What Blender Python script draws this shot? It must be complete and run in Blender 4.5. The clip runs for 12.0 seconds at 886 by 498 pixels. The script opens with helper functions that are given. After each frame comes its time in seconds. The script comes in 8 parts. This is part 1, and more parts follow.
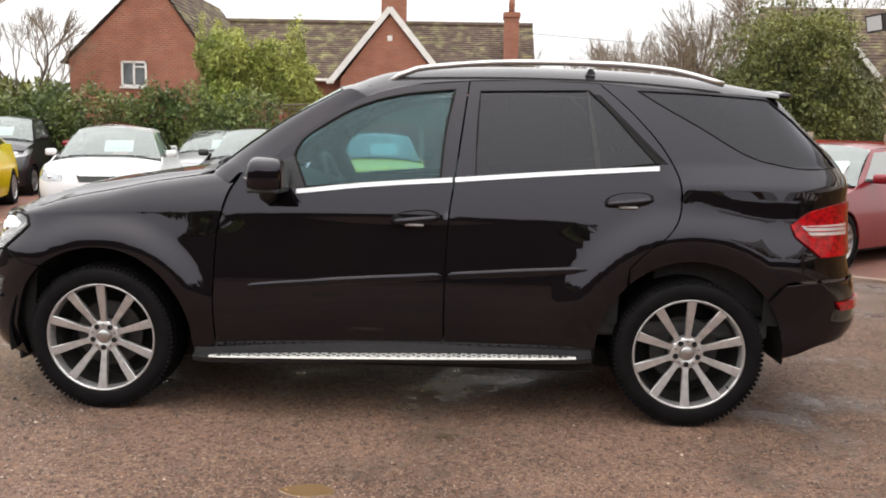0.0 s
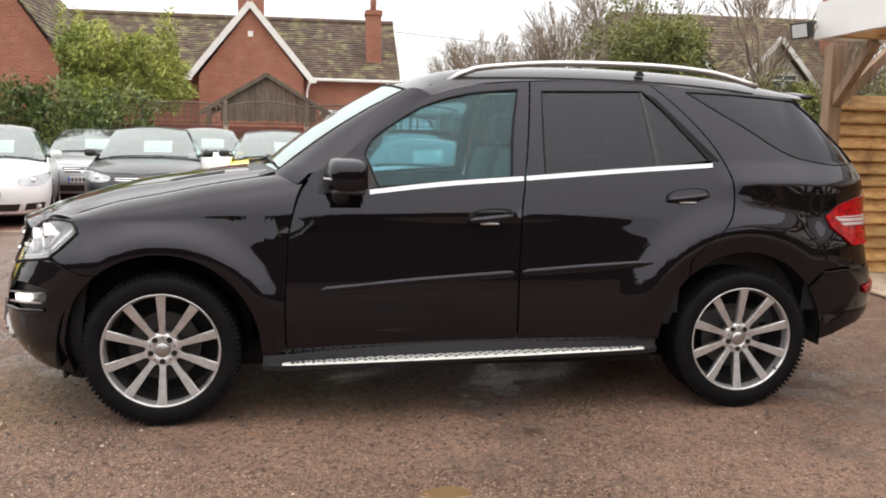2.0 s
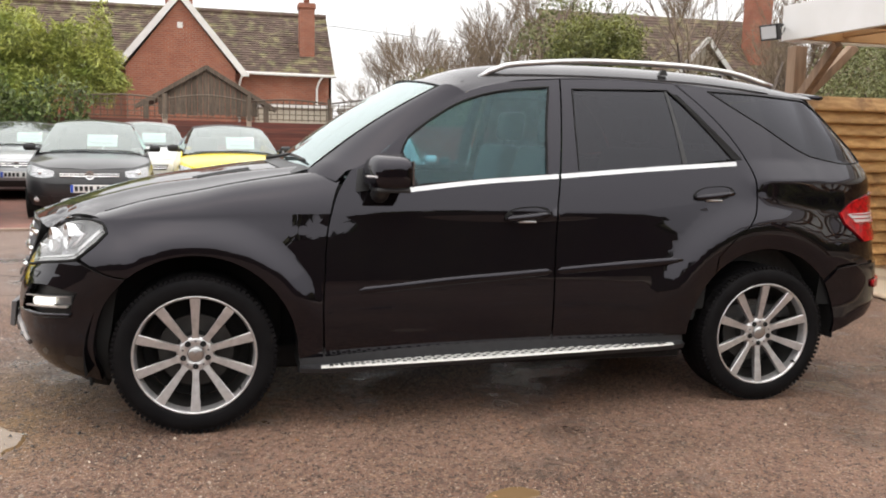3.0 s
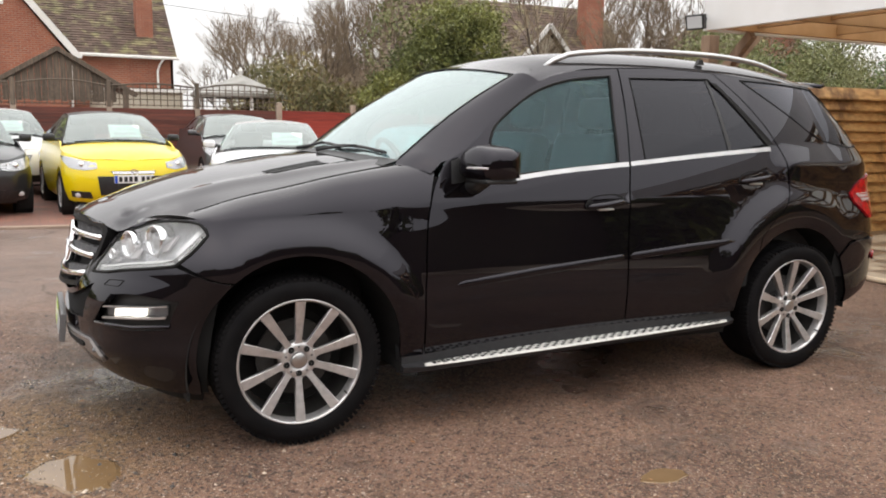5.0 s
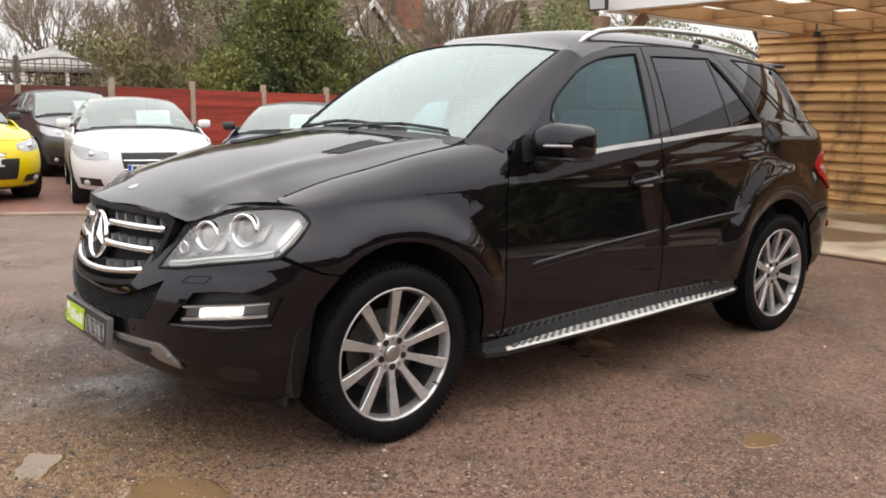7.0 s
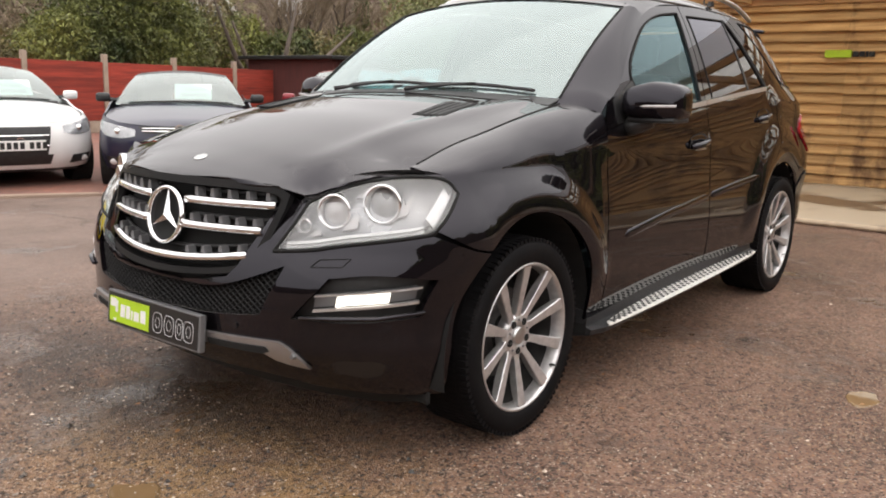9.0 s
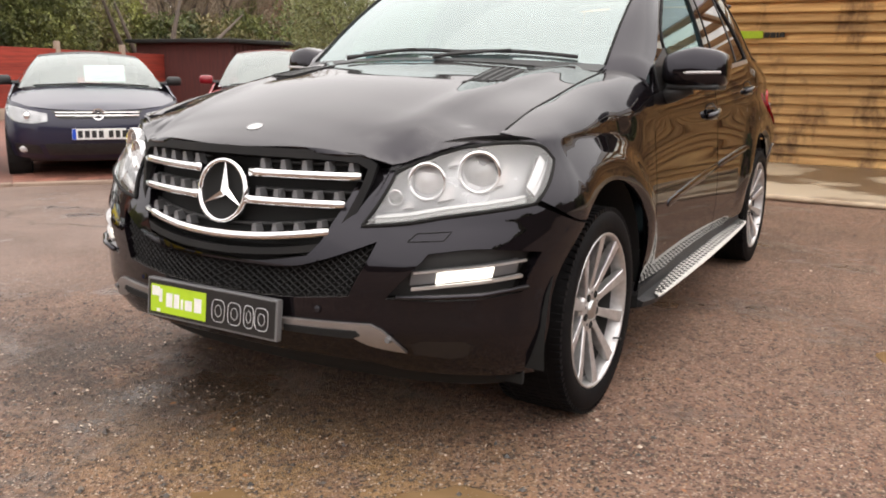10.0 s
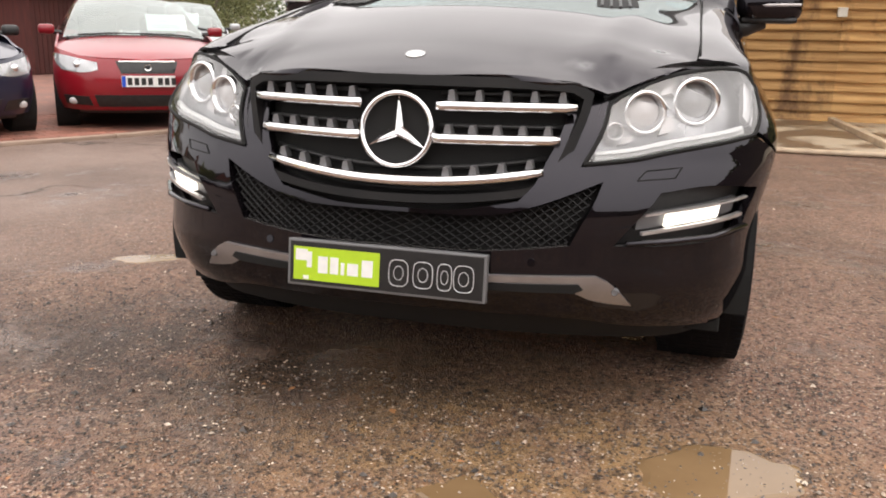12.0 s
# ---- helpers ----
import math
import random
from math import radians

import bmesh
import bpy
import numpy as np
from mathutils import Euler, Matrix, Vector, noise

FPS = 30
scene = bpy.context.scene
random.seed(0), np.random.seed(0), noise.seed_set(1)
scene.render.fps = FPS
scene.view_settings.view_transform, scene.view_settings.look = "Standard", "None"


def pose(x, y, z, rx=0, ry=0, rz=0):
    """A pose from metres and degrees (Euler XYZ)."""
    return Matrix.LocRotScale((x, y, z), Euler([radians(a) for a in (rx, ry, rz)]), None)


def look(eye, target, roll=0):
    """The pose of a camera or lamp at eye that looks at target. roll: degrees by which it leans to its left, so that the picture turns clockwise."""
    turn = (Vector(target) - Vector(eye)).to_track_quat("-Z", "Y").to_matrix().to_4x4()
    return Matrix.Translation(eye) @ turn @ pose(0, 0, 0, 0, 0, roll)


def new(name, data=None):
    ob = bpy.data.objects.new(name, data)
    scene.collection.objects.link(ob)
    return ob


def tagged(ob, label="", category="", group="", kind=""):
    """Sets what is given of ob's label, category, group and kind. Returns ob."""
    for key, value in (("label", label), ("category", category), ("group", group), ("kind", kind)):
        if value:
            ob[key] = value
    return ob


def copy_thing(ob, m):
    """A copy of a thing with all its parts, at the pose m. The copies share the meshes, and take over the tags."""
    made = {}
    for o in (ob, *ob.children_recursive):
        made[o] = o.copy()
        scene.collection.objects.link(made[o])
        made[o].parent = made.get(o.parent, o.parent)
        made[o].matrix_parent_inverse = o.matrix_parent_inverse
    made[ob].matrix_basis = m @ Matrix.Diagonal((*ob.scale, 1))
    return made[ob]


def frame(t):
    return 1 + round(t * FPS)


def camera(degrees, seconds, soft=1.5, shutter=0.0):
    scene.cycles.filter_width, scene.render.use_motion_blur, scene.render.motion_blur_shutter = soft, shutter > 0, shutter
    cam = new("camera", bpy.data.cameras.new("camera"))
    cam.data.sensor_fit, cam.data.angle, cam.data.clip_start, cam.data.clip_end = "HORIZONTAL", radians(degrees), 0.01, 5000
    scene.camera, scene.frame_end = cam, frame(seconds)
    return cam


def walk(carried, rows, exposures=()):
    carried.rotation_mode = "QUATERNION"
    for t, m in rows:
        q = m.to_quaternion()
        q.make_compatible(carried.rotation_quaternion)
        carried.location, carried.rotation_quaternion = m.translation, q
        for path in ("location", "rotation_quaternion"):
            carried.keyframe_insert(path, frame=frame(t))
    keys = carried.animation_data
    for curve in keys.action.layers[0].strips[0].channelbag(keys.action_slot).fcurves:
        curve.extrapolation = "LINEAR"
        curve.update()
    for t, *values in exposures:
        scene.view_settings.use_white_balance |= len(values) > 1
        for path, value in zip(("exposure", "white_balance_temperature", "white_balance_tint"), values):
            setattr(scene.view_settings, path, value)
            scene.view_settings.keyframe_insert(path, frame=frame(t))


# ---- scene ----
cam = camera(55.7, 12.0, soft=1.9)
PATH = [
    (0, (1.839, -4.898, 1.365), (1.771, -2.916, 1.105), 1.2),
    (0.5, (1.546, -4.905, 1.352), (1.538, -2.922, 1.092), 1.1),
    (1, (1.297, -4.914, 1.356), (1.343, -2.932, 1.095), 1.1),
    (1.5, (1.005, -4.917, 1.37), (1.237, -2.948, 1.11), 1.1),
    (2, (0.718, -4.854, 1.351), (1.025, -2.894, 1.093), 1.0),
    (2.5, (0.469, -4.768, 1.357), (0.849, -2.822, 1.096), 1.0),
    (2.7, (0.36, -4.746, 1.348), (0.787, -2.81, 1.086), 1.2),
    (4.3, (-0.561, -4.399, 1.36), (0.147, -2.55, 1.071), 1.0),
    (4.5, (-0.672, -4.359, 1.361), (0.089, -2.532, 1.07), 1.0),
    (5, (-0.942, -4.234, 1.357), (-0.073, -2.457, 1.061), 0.9),
    (5.5, (-1.181, -4.07, 1.368), (-0.215, -2.345, 1.064), 1.0),
    (6, (-1.431, -3.928, 1.367), (-0.376, -2.257, 1.057), 1.0),
    (6.5, (-1.691, -3.725, 1.353), (-0.512, -2.142, 1.028), 1.0),
    (7, (-1.867, -3.482, 1.332), (-0.611, -1.963, 0.993), 1.0),
    (7.2, (-1.97, -3.376, 1.317), (-0.681, -1.886, 0.973), 1.2),
    (8.8, (-2.367, -2.568, 1.262), (-0.846, -1.328, 0.875), 1.0),
    (9, (-2.422, -2.455, 1.243), (-0.877, -1.246, 0.855), 1.1),
    (9.5, (-2.566, -2.154, 1.197), (-0.939, -1.06, 0.801), 0.9),
    (10, (-2.654, -1.837, 1.152), (-0.957, -0.861, 0.74), 0.9),
    (10.5, (-2.739, -1.505, 1.12), (-1.002, -0.607, 0.698), 0.8),
    (11, (-2.82, -1.233, 1.09), (-1.074, -0.358, 0.657), 0.6),
    (11.5, (-2.839, -0.943, 1.004), (-1.049, -0.158, 0.58), 1.2),
    (12, (-2.826, -0.698, 1.023), (-0.96, -0.173, 0.532), 1.2),
]
# the camera opens up and warms slightly as it comes round to the nose
EXPOSURES = [(0, 0.0, 6500, 10), (2.7, 0.0, 6500, 10), (4.5, -0.06, 6500, 10), (5.5, -0.15, 6500, 10), (7, -0.1, 6550, 10.5), (9, -0.06, 6650, 11.5), (9.5, 0.02, 6700, 12), (11, 0.12, 6750, 13), (12, 0.12, 6750, 13)]
walk(cam, [(t, look(eye, target, roll)) for t, eye, target, roll in PATH], EXPOSURES)
from mathutils.geometry import delaunay_2d_cdt

# ---- light ----
world = bpy.data.worlds.new("overcast_sky")
scene.world = world
world.use_nodes = True
wt = world.node_tree
sky = wt.nodes.new("ShaderNodeTexSky")
sky.sky_type, sky.sun_disc, sky.sun_elevation, sky.sun_rotation = "NISHITA", False, radians(63), radians(207)
sky.air_density, sky.dust_density = 1.0, 4.0
# cloud cover: brighter overhead than at the horizon
geo, sep, up, cloud = [wt.nodes.new(n) for n in ("ShaderNodeTexCoord", "ShaderNodeSeparateXYZ", "ShaderNodeMapRange", "ShaderNodeMix")]
wt.links.new(geo.outputs["Generated"], sep.inputs[0])
wt.links.new(sep.outputs["Z"], up.inputs[0])
up.inputs[1].default_value, up.inputs[2].default_value = 0.0, 1.0
cloud.data_type = "RGBA"
cloud.inputs["A"].default_value, cloud.inputs["B"].default_value = (9.4, 9.2, 9.1, 1), (25.0, 24.6, 24.2, 1)
wt.links.new(up.outputs[0], cloud.inputs["Factor"])
veil = wt.nodes.new("ShaderNodeMix")
veil.data_type = "RGBA"
veil.inputs["Factor"].default_value = 0.85
wt.links.new(sky.outputs[0], veil.inputs["A"])
wt.links.new(cloud.outputs["Result"], veil.inputs["B"])
wt.links.new(veil.outputs["Result"], wt.nodes["Background"].inputs[0])
wt.nodes["Background"].inputs[1].default_value = 0.125
sun = new("sun", bpy.data.lights.new("sun", "SUN"))
sun.data.energy, sun.data.angle, sun.data.color = 0.6, radians(120), (1.0, 0.95, 0.88)
sun.matrix_world = look((-3.2, -6.2, 14), (0, 0, 0))

# ---- materials ----


def material(name, rgb, rough=0.6, metal=0.0, rgb2=None, scale=8.0, detail=6.0, bump=0.0, bump_scale=None, coat=0.0, spec=0.5, fac=(0.35, 0.65), rough2=None, stretch=None, island=0.0, world_tex=False, stain=None):
    """A node material: two colours mixed by noise, optional bump, coat and variation from object to object."""
    m = bpy.data.materials.new(name)
    m.use_nodes = True
    nt = m.node_tree
    b = nt.nodes["Principled BSDF"]
    b.inputs["Base Color"].default_value = (*rgb, 1)
    b.inputs["Roughness"].default_value = rough
    b.inputs["Metallic"].default_value = metal
    b.inputs["Coat Weight"].default_value = coat
    b.inputs["Coat Roughness"].default_value = 0.02
    b.inputs["Coat IOR"].default_value = 1.55
    b.inputs["Specular IOR Level"].default_value = spec
    tc = nt.nodes.new("ShaderNodeTexCoord")
    vec = nt.nodes.new("ShaderNodeNewGeometry").outputs["Position"] if world_tex else tc.outputs["Object"]
    pos = vec
    if stretch:
        mp = nt.nodes.new("ShaderNodeMapping")
        mp.inputs["Scale"].default_value = stretch
        nt.links.new(vec, mp.inputs[0])
        vec = mp.outputs[0]
    if rgb2:
        n = nt.nodes.new("ShaderNodeTexNoise")
        n.inputs["Scale"].default_value, n.inputs["Detail"].default_value = scale, detail
        nt.links.new(vec, n.inputs["Vector"])
        r = nt.nodes.new("ShaderNodeMapRange")
        r.inputs[1].default_value, r.inputs[2].default_value = fac
        nt.links.new(n.outputs["Fac"], r.inputs[0])
        mx = nt.nodes.new("ShaderNodeMix")
        mx.data_type = "RGBA"
        mx.inputs["A"].default_value, mx.inputs["B"].default_value = (*rgb, 1), (*rgb2, 1)
        nt.links.new(r.outputs[0], mx.inputs["Factor"])
        col = mx.outputs["Result"]
        if island:
            oi = nt.nodes.new("ShaderNodeObjectInfo")
            gi = nt.nodes.new("ShaderNodeNewGeometry")
            ad = nt.nodes.new("ShaderNodeMath")
            ad.operation = "ADD"
            nt.links.new(oi.outputs["Random"], ad.inputs[0])
            nt.links.new(gi.outputs["Random Per Island"], ad.inputs[1])
            fr = nt.nodes.new("ShaderNodeMath")
            fr.operation = "FRACT"
            nt.links.new(ad.outputs[0], fr.inputs[0])
            mr = nt.nodes.new("ShaderNodeMapRange")
            mr.inputs[3].default_value, mr.inputs[4].default_value = 1 - island, 1 + island
            nt.links.new(fr.outputs[0], mr.inputs[0])
            hs = nt.nodes.new("ShaderNodeHueSaturation")
            nt.links.new(mr.outputs[0], hs.inputs["Value"])
            nt.links.new(col, hs.inputs["Color"])
            col = hs.outputs[0]
        if stain:
            sm, sn_, sr, sx = [nt.nodes.new(n) for n in ("ShaderNodeMapping", "ShaderNodeTexNoise", "ShaderNodeMapRange", "ShaderNodeMix")]
            sm.inputs["Scale"].default_value = stain[1]
            nt.links.new(pos, sm.inputs[0])
            nt.links.new(sm.outputs[0], sn_.inputs["Vector"])
            sn_.inputs["Scale"].default_value, sn_.inputs["Detail"].default_value, sn_.inputs["Roughness"].default_value = 1.0, 7, 0.62
            sr.inputs[1].default_value, sr.inputs[2].default_value, sr.inputs[4].default_value = stain[2], stain[3], 0.85
            nt.links.new(sn_.outputs["Fac"], sr.inputs[0])
            sx.data_type = "RGBA"
            sx.inputs["B"].default_value = (*stain[0], 1)
            nt.links.new(sr.outputs[0], sx.inputs["Factor"])
            nt.links.new(col, sx.inputs["A"])
            col = sx.outputs["Result"]
        nt.links.new(col, b.inputs["Base Color"])
        if rough2 is not None:
            rr = nt.nodes.new("ShaderNodeMapRange")
            rr.inputs[3].default_value, rr.inputs[4].default_value = rough, rough2
            nt.links.new(r.outputs[0], rr.inputs[0])
            nt.links.new(rr.outputs[0], b.inputs["Roughness"])
    if bump:
        n2 = nt.nodes.new("ShaderNodeTexNoise")
        n2.inputs["Scale"].default_value, n2.inputs["Detail"].default_value = bump_scale or scale * 4, 4
        nt.links.new(vec, n2.inputs["Vector"])
        bp = nt.nodes.new("ShaderNodeBump")
        bp.inputs["Strength"].default_value, bp.inputs["Distance"].default_value = bump, 0.01
        nt.links.new(n2.outputs["Fac"], bp.inputs["Height"])
        nt.links.new(bp.outputs[0], b.inputs["Normal"])
    return m


def glass(name, tint, rough=0.0, clear=0.9, haze=0.0, film=(0.8, 0.8, 0.78), mirror=0.085, sheen=(1, 1, 1)):
    """A thin pane: a share of light goes straight through, tinted, and the rest is mirrored by Fresnel."""
    m = bpy.data.materials.new(name)
    m.use_nodes = True
    nt = m.node_tree
    nt.nodes.remove(nt.nodes["Principled BSDF"])
    tr, gl, lw, pw, ad, mx = [nt.nodes.new(n) for n in ("ShaderNodeBsdfTransparent", "ShaderNodeBsdfGlossy", "ShaderNodeLayerWeight", "ShaderNodeMath", "ShaderNodeMath", "ShaderNodeMixShader")]
    tr.inputs[0].default_value = (*[c * clear for c in tint], 1)
    gl.inputs["Roughness"].default_value = rough
    gl.inputs["Color"].default_value = (*sheen, 1)
    lw.inputs[0].default_value = 0.5
    pw.operation, ad.operation = "POWER", "MULTIPLY_ADD"
    pw.inputs[1].default_value = 4.0
    ad.inputs[1].default_value, ad.inputs[2].default_value = 0.9, mirror
    nt.links.new(lw.outputs["Facing"], pw.inputs[0])
    nt.links.new(pw.outputs[0], ad.inputs[0])
    nt.links.new(ad.outputs[0], mx.inputs[0])
    through_it = tr.outputs[0]
    if haze:
        df, hm = nt.nodes.new("ShaderNodeBsdfDiffuse"), nt.nodes.new("ShaderNodeMixShader")
        df.inputs[0].default_value = (*film, 1)
        hm.inputs[0].default_value = haze
        nt.links.new(through_it, hm.inputs[1])
        nt.links.new(df.outputs[0], hm.inputs[2])
        through_it = hm.outputs[0]
    nt.links.new(through_it, mx.inputs[1])
    nt.links.new(gl.outputs[0], mx.inputs[2])
    nt.links.new(mx.outputs[0], nt.nodes["Material Output"].inputs[0])
    return m


def glow(name, rgb, power):
    m = bpy.data.materials.new(name)
    m.use_nodes = True
    b = m.node_tree.nodes["Principled BSDF"]
    b.inputs["Base Color"].default_value = (*rgb, 1)
    b.inputs["Emission Color"].default_value = (*rgb, 1)
    b.inputs["Emission Strength"].default_value = power
    return m


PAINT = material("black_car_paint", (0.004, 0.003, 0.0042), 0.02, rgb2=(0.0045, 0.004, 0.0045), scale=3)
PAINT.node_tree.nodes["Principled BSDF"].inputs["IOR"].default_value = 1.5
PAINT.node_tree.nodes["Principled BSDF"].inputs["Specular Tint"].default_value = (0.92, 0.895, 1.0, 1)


def painted_sky_sheen(m, rgb):
    """Sky sheen put into the base colour: paler on faces turned up, uneven in blotches."""
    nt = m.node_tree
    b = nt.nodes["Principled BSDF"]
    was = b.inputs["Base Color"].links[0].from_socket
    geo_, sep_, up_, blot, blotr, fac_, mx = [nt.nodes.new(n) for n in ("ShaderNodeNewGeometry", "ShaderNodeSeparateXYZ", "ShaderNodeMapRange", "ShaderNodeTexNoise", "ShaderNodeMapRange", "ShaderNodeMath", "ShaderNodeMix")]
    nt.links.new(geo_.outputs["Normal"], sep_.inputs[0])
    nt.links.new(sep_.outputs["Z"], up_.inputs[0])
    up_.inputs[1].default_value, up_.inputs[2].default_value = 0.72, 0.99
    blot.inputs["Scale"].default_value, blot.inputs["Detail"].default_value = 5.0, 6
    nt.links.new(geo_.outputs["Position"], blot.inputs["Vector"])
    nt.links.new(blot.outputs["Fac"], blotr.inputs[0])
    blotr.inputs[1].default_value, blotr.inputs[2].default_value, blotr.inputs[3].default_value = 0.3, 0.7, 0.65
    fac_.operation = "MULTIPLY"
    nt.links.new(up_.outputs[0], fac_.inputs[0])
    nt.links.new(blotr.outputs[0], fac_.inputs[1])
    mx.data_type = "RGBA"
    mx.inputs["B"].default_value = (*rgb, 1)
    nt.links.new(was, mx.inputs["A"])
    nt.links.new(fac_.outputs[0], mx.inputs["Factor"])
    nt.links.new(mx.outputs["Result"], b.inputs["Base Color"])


# pale sky sheen of bonnet and roof, mixed into the black paint's colour
painted_sky_sheen(PAINT, (0.05, 0.047, 0.046))
TRIM = material("satin_black_plastic", (0.012, 0.012, 0.013), 0.45, rgb2=(0.02, 0.02, 0.02), scale=20, bump=0.05)
SHELL = material("matt_black_cavity", (0.006, 0.006, 0.006), 0.9)
RUBBER = material("tyre_rubber", (0.0045, 0.0043, 0.005), 0.65, rgb2=(0.008, 0.0075, 0.008), scale=14, bump=0.1, rough2=0.7, spec=0.1)
CHROME = material("bright_chrome", (0.85, 0.85, 0.86), 0.08, 1.0)
SATIN = material("satin_aluminium", (0.62, 0.62, 0.62), 0.3, 1.0, rgb2=(0.5, 0.5, 0.5), scale=6)
ALLOY = material("machined_alloy", (0.66, 0.65, 0.65), 0.3, 0.75, rgb2=(0.52, 0.51, 0.51), scale=30, rough2=0.38)
ALLOY_DARK = material("dark_grey_alloy", (0.06, 0.058, 0.056), 0.5, 0.5, rgb2=(0.035, 0.033, 0.032), scale=12)
BOARD_BLACK = material("matt_black_sill", (0.007, 0.007, 0.0075), 0.55, rgb2=(0.012, 0.011, 0.011), scale=9, spec=0.2)
SILL_PLASTIC = material("grained_black_plastic", (0.02, 0.02, 0.022), 0.5, rgb2=(0.027, 0.027, 0.029), scale=30, bump=0.08, bump_scale=260, spec=0.4)
GREY = material("grey_plastic", (0.16, 0.16, 0.165), 0.4, 0.3)
SKID = material("brushed_skid_plate", (0.4, 0.375, 0.365), 0.4, 0.75, rgb2=(0.3, 0.28, 0.27), scale=8)
TINT = glass("privacy_glass", (0.055, 0.055, 0.06), mirror=0.038, sheen=(0.92, 0.92, 1.0))
CLEAR = glass("clear_glass", (0.4, 0.64, 0.7), haze=0.03, film=(0.5, 0.8, 0.86), mirror=0.04, sheen=(0.7, 0.95, 1))
# windscreens: part of the sky's reflection is put into a pale film colour
SCREEN = glass("windscreen_glass", (0.66, 0.78, 0.76), haze=0.08, mirror=0.16, sheen=(0.92, 1, 0.98))
SHEENED = glass("sky_sheened_windscreen", (0.6, 0.74, 0.74), haze=0.1, film=(0.66, 0.82, 0.82), mirror=0.2, sheen=(0.88, 0.99, 0.98))
LENS = glass("lamp_lens", (0.95, 0.96, 0.97), haze=0.06)
LAMP_RED = material("red_lamp_lens", (0.42, 0.004, 0.008), 0.12, rgb2=(0.16, 0.003, 0.006), scale=40, spec=0.3)
LAMP_CLEAR = material("clear_lamp_strip", (0.5, 0.48, 0.48), 0.1, rgb2=(0.36, 0.33, 0.33), scale=90, coat=1.0)
REFLECTOR = material("lamp_reflector", (0.36, 0.36, 0.37), 0.25, 0.75, rgb2=(0.13, 0.13, 0.135), scale=9, rough2=0.4)
PROJECTOR = material("projector_glass", (0.16, 0.16, 0.165), 0.06, 0.2, rgb2=(0.3, 0.3, 0.3), scale=25, coat=0.5)
DRL = glow("daylight_lamp", (1.0, 0.96, 0.86), 1.8)
LEATHER = material("grey_leather", (0.07, 0.07, 0.075), 0.5, rgb2=(0.05, 0.05, 0.055), scale=20, bump=0.1)
DASH = material("dashboard_plastic", (0.03, 0.03, 0.032), 0.6, rgb2=(0.045, 0.045, 0.045), scale=30)
LIME = material("lime_green_print", (0.42, 0.62, 0.02), 0.4, rgb2=(0.38, 0.57, 0.02), scale=20)
PLATE_BLACK = material("black_plate", (0.006, 0.006, 0.007), 0.35, rgb2=(0.012, 0.012, 0.012), scale=30)
PLATE_WHITE = material("white_plate", (0.8, 0.8, 0.78), 0.35, rgb2=(0.72, 0.72, 0.7), scale=40)
INK = material("black_ink", (0.015, 0.015, 0.015), 0.5)
BLUE = material("blue_plate_strip", (0.01, 0.07, 0.5), 0.4)
PENCIL = material("pale_grey_outline", (0.55, 0.56, 0.57), 0.4)

# ---- mesh helpers ----


def ob_from(name, verts, faces, mat, parent=None, label="", smooth=True):
    me = bpy.data.meshes.new(name)
    me.from_pydata([tuple(v) for v in verts], [], faces)
    me.materials.append(mat)
    if smooth:
        me.polygons.foreach_set("use_smooth", [True] * len(me.polygons))
    ob = new(name, me)
    if parent:
        ob.parent = parent
    if label:
        tagged(ob, label)
    return ob


def part(name, bm, mat, parent=None, label="", smooth=False):
    """Links a bmesh as one mesh object."""
    me = bpy.data.meshes.new(name)
    bm.normal_update()
    bm.to_mesh(me)
    bm.free()
    me.materials.append(mat)
    if smooth:
        me.polygons.foreach_set("use_smooth", [True] * len(me.polygons))
    ob = new(name, me)
    if parent:
        ob.parent = parent
    if label:
        tagged(ob, label)
    return ob


def add_box(bm, x0, x1, y0, y1, z0, z1, bev=0.0, m=None, seg=2):
    """A box with rounded edges, added to bm."""
    t = Matrix.LocRotScale(((x0 + x1) / 2, (y0 + y1) / 2, (z0 + z1) / 2), None, (x1 - x0, y1 - y0, z1 - z0))
    vs = bmesh.ops.create_cube(bm, size=1, matrix=t)["verts"]
    if bev:
        es = list({e for v in vs for e in v.link_edges})
        out = bmesh.ops.bevel(bm, geom=es, offset=bev, segments=seg, profile=0.6, affect="EDGES")
        vs = list({v for f in out["faces"] for v in f.verts} | {v for v in vs if v.is_valid})
    if m is not None:
        bmesh.ops.transform(bm, matrix=m, verts=vs)
    return vs


def add_tube(bm, pts, rad, n=8, caps=True, flat=1.0):
    """A round bar along points; rad is one radius or one for each point. flat squeezes it in z."""
    pts = [Vector(p) for p in pts]
    rads = rad if isinstance(rad, (list, tuple)) else [rad] * len(pts)
    rings = []
    up = Vector((0, 0, 1))
    for i, p in enumerate(pts):
        d = (pts[min(i + 1, len(pts) - 1)] - pts[max(i - 1, 0)]).normalized()
        a = d.cross(up)
        a = a.normalized() if a.length > 1e-3 else Vector((1, 0, 0))
        b = a.cross(d).normalized()
        rings.append([bm.verts.new(p + rads[i] * (math.cos(2 * math.pi * k / n) * a + flat * math.sin(2 * math.pi * k / n) * b)) for k in range(n)])
    for r, s in zip(rings, rings[1:]):
        for k in range(n):
            bm.faces.new((r[k], r[(k + 1) % n], s[(k + 1) % n], s[k]))
    if caps:
        bm.faces.new(rings[0][::-1])
        bm.faces.new(rings[-1])


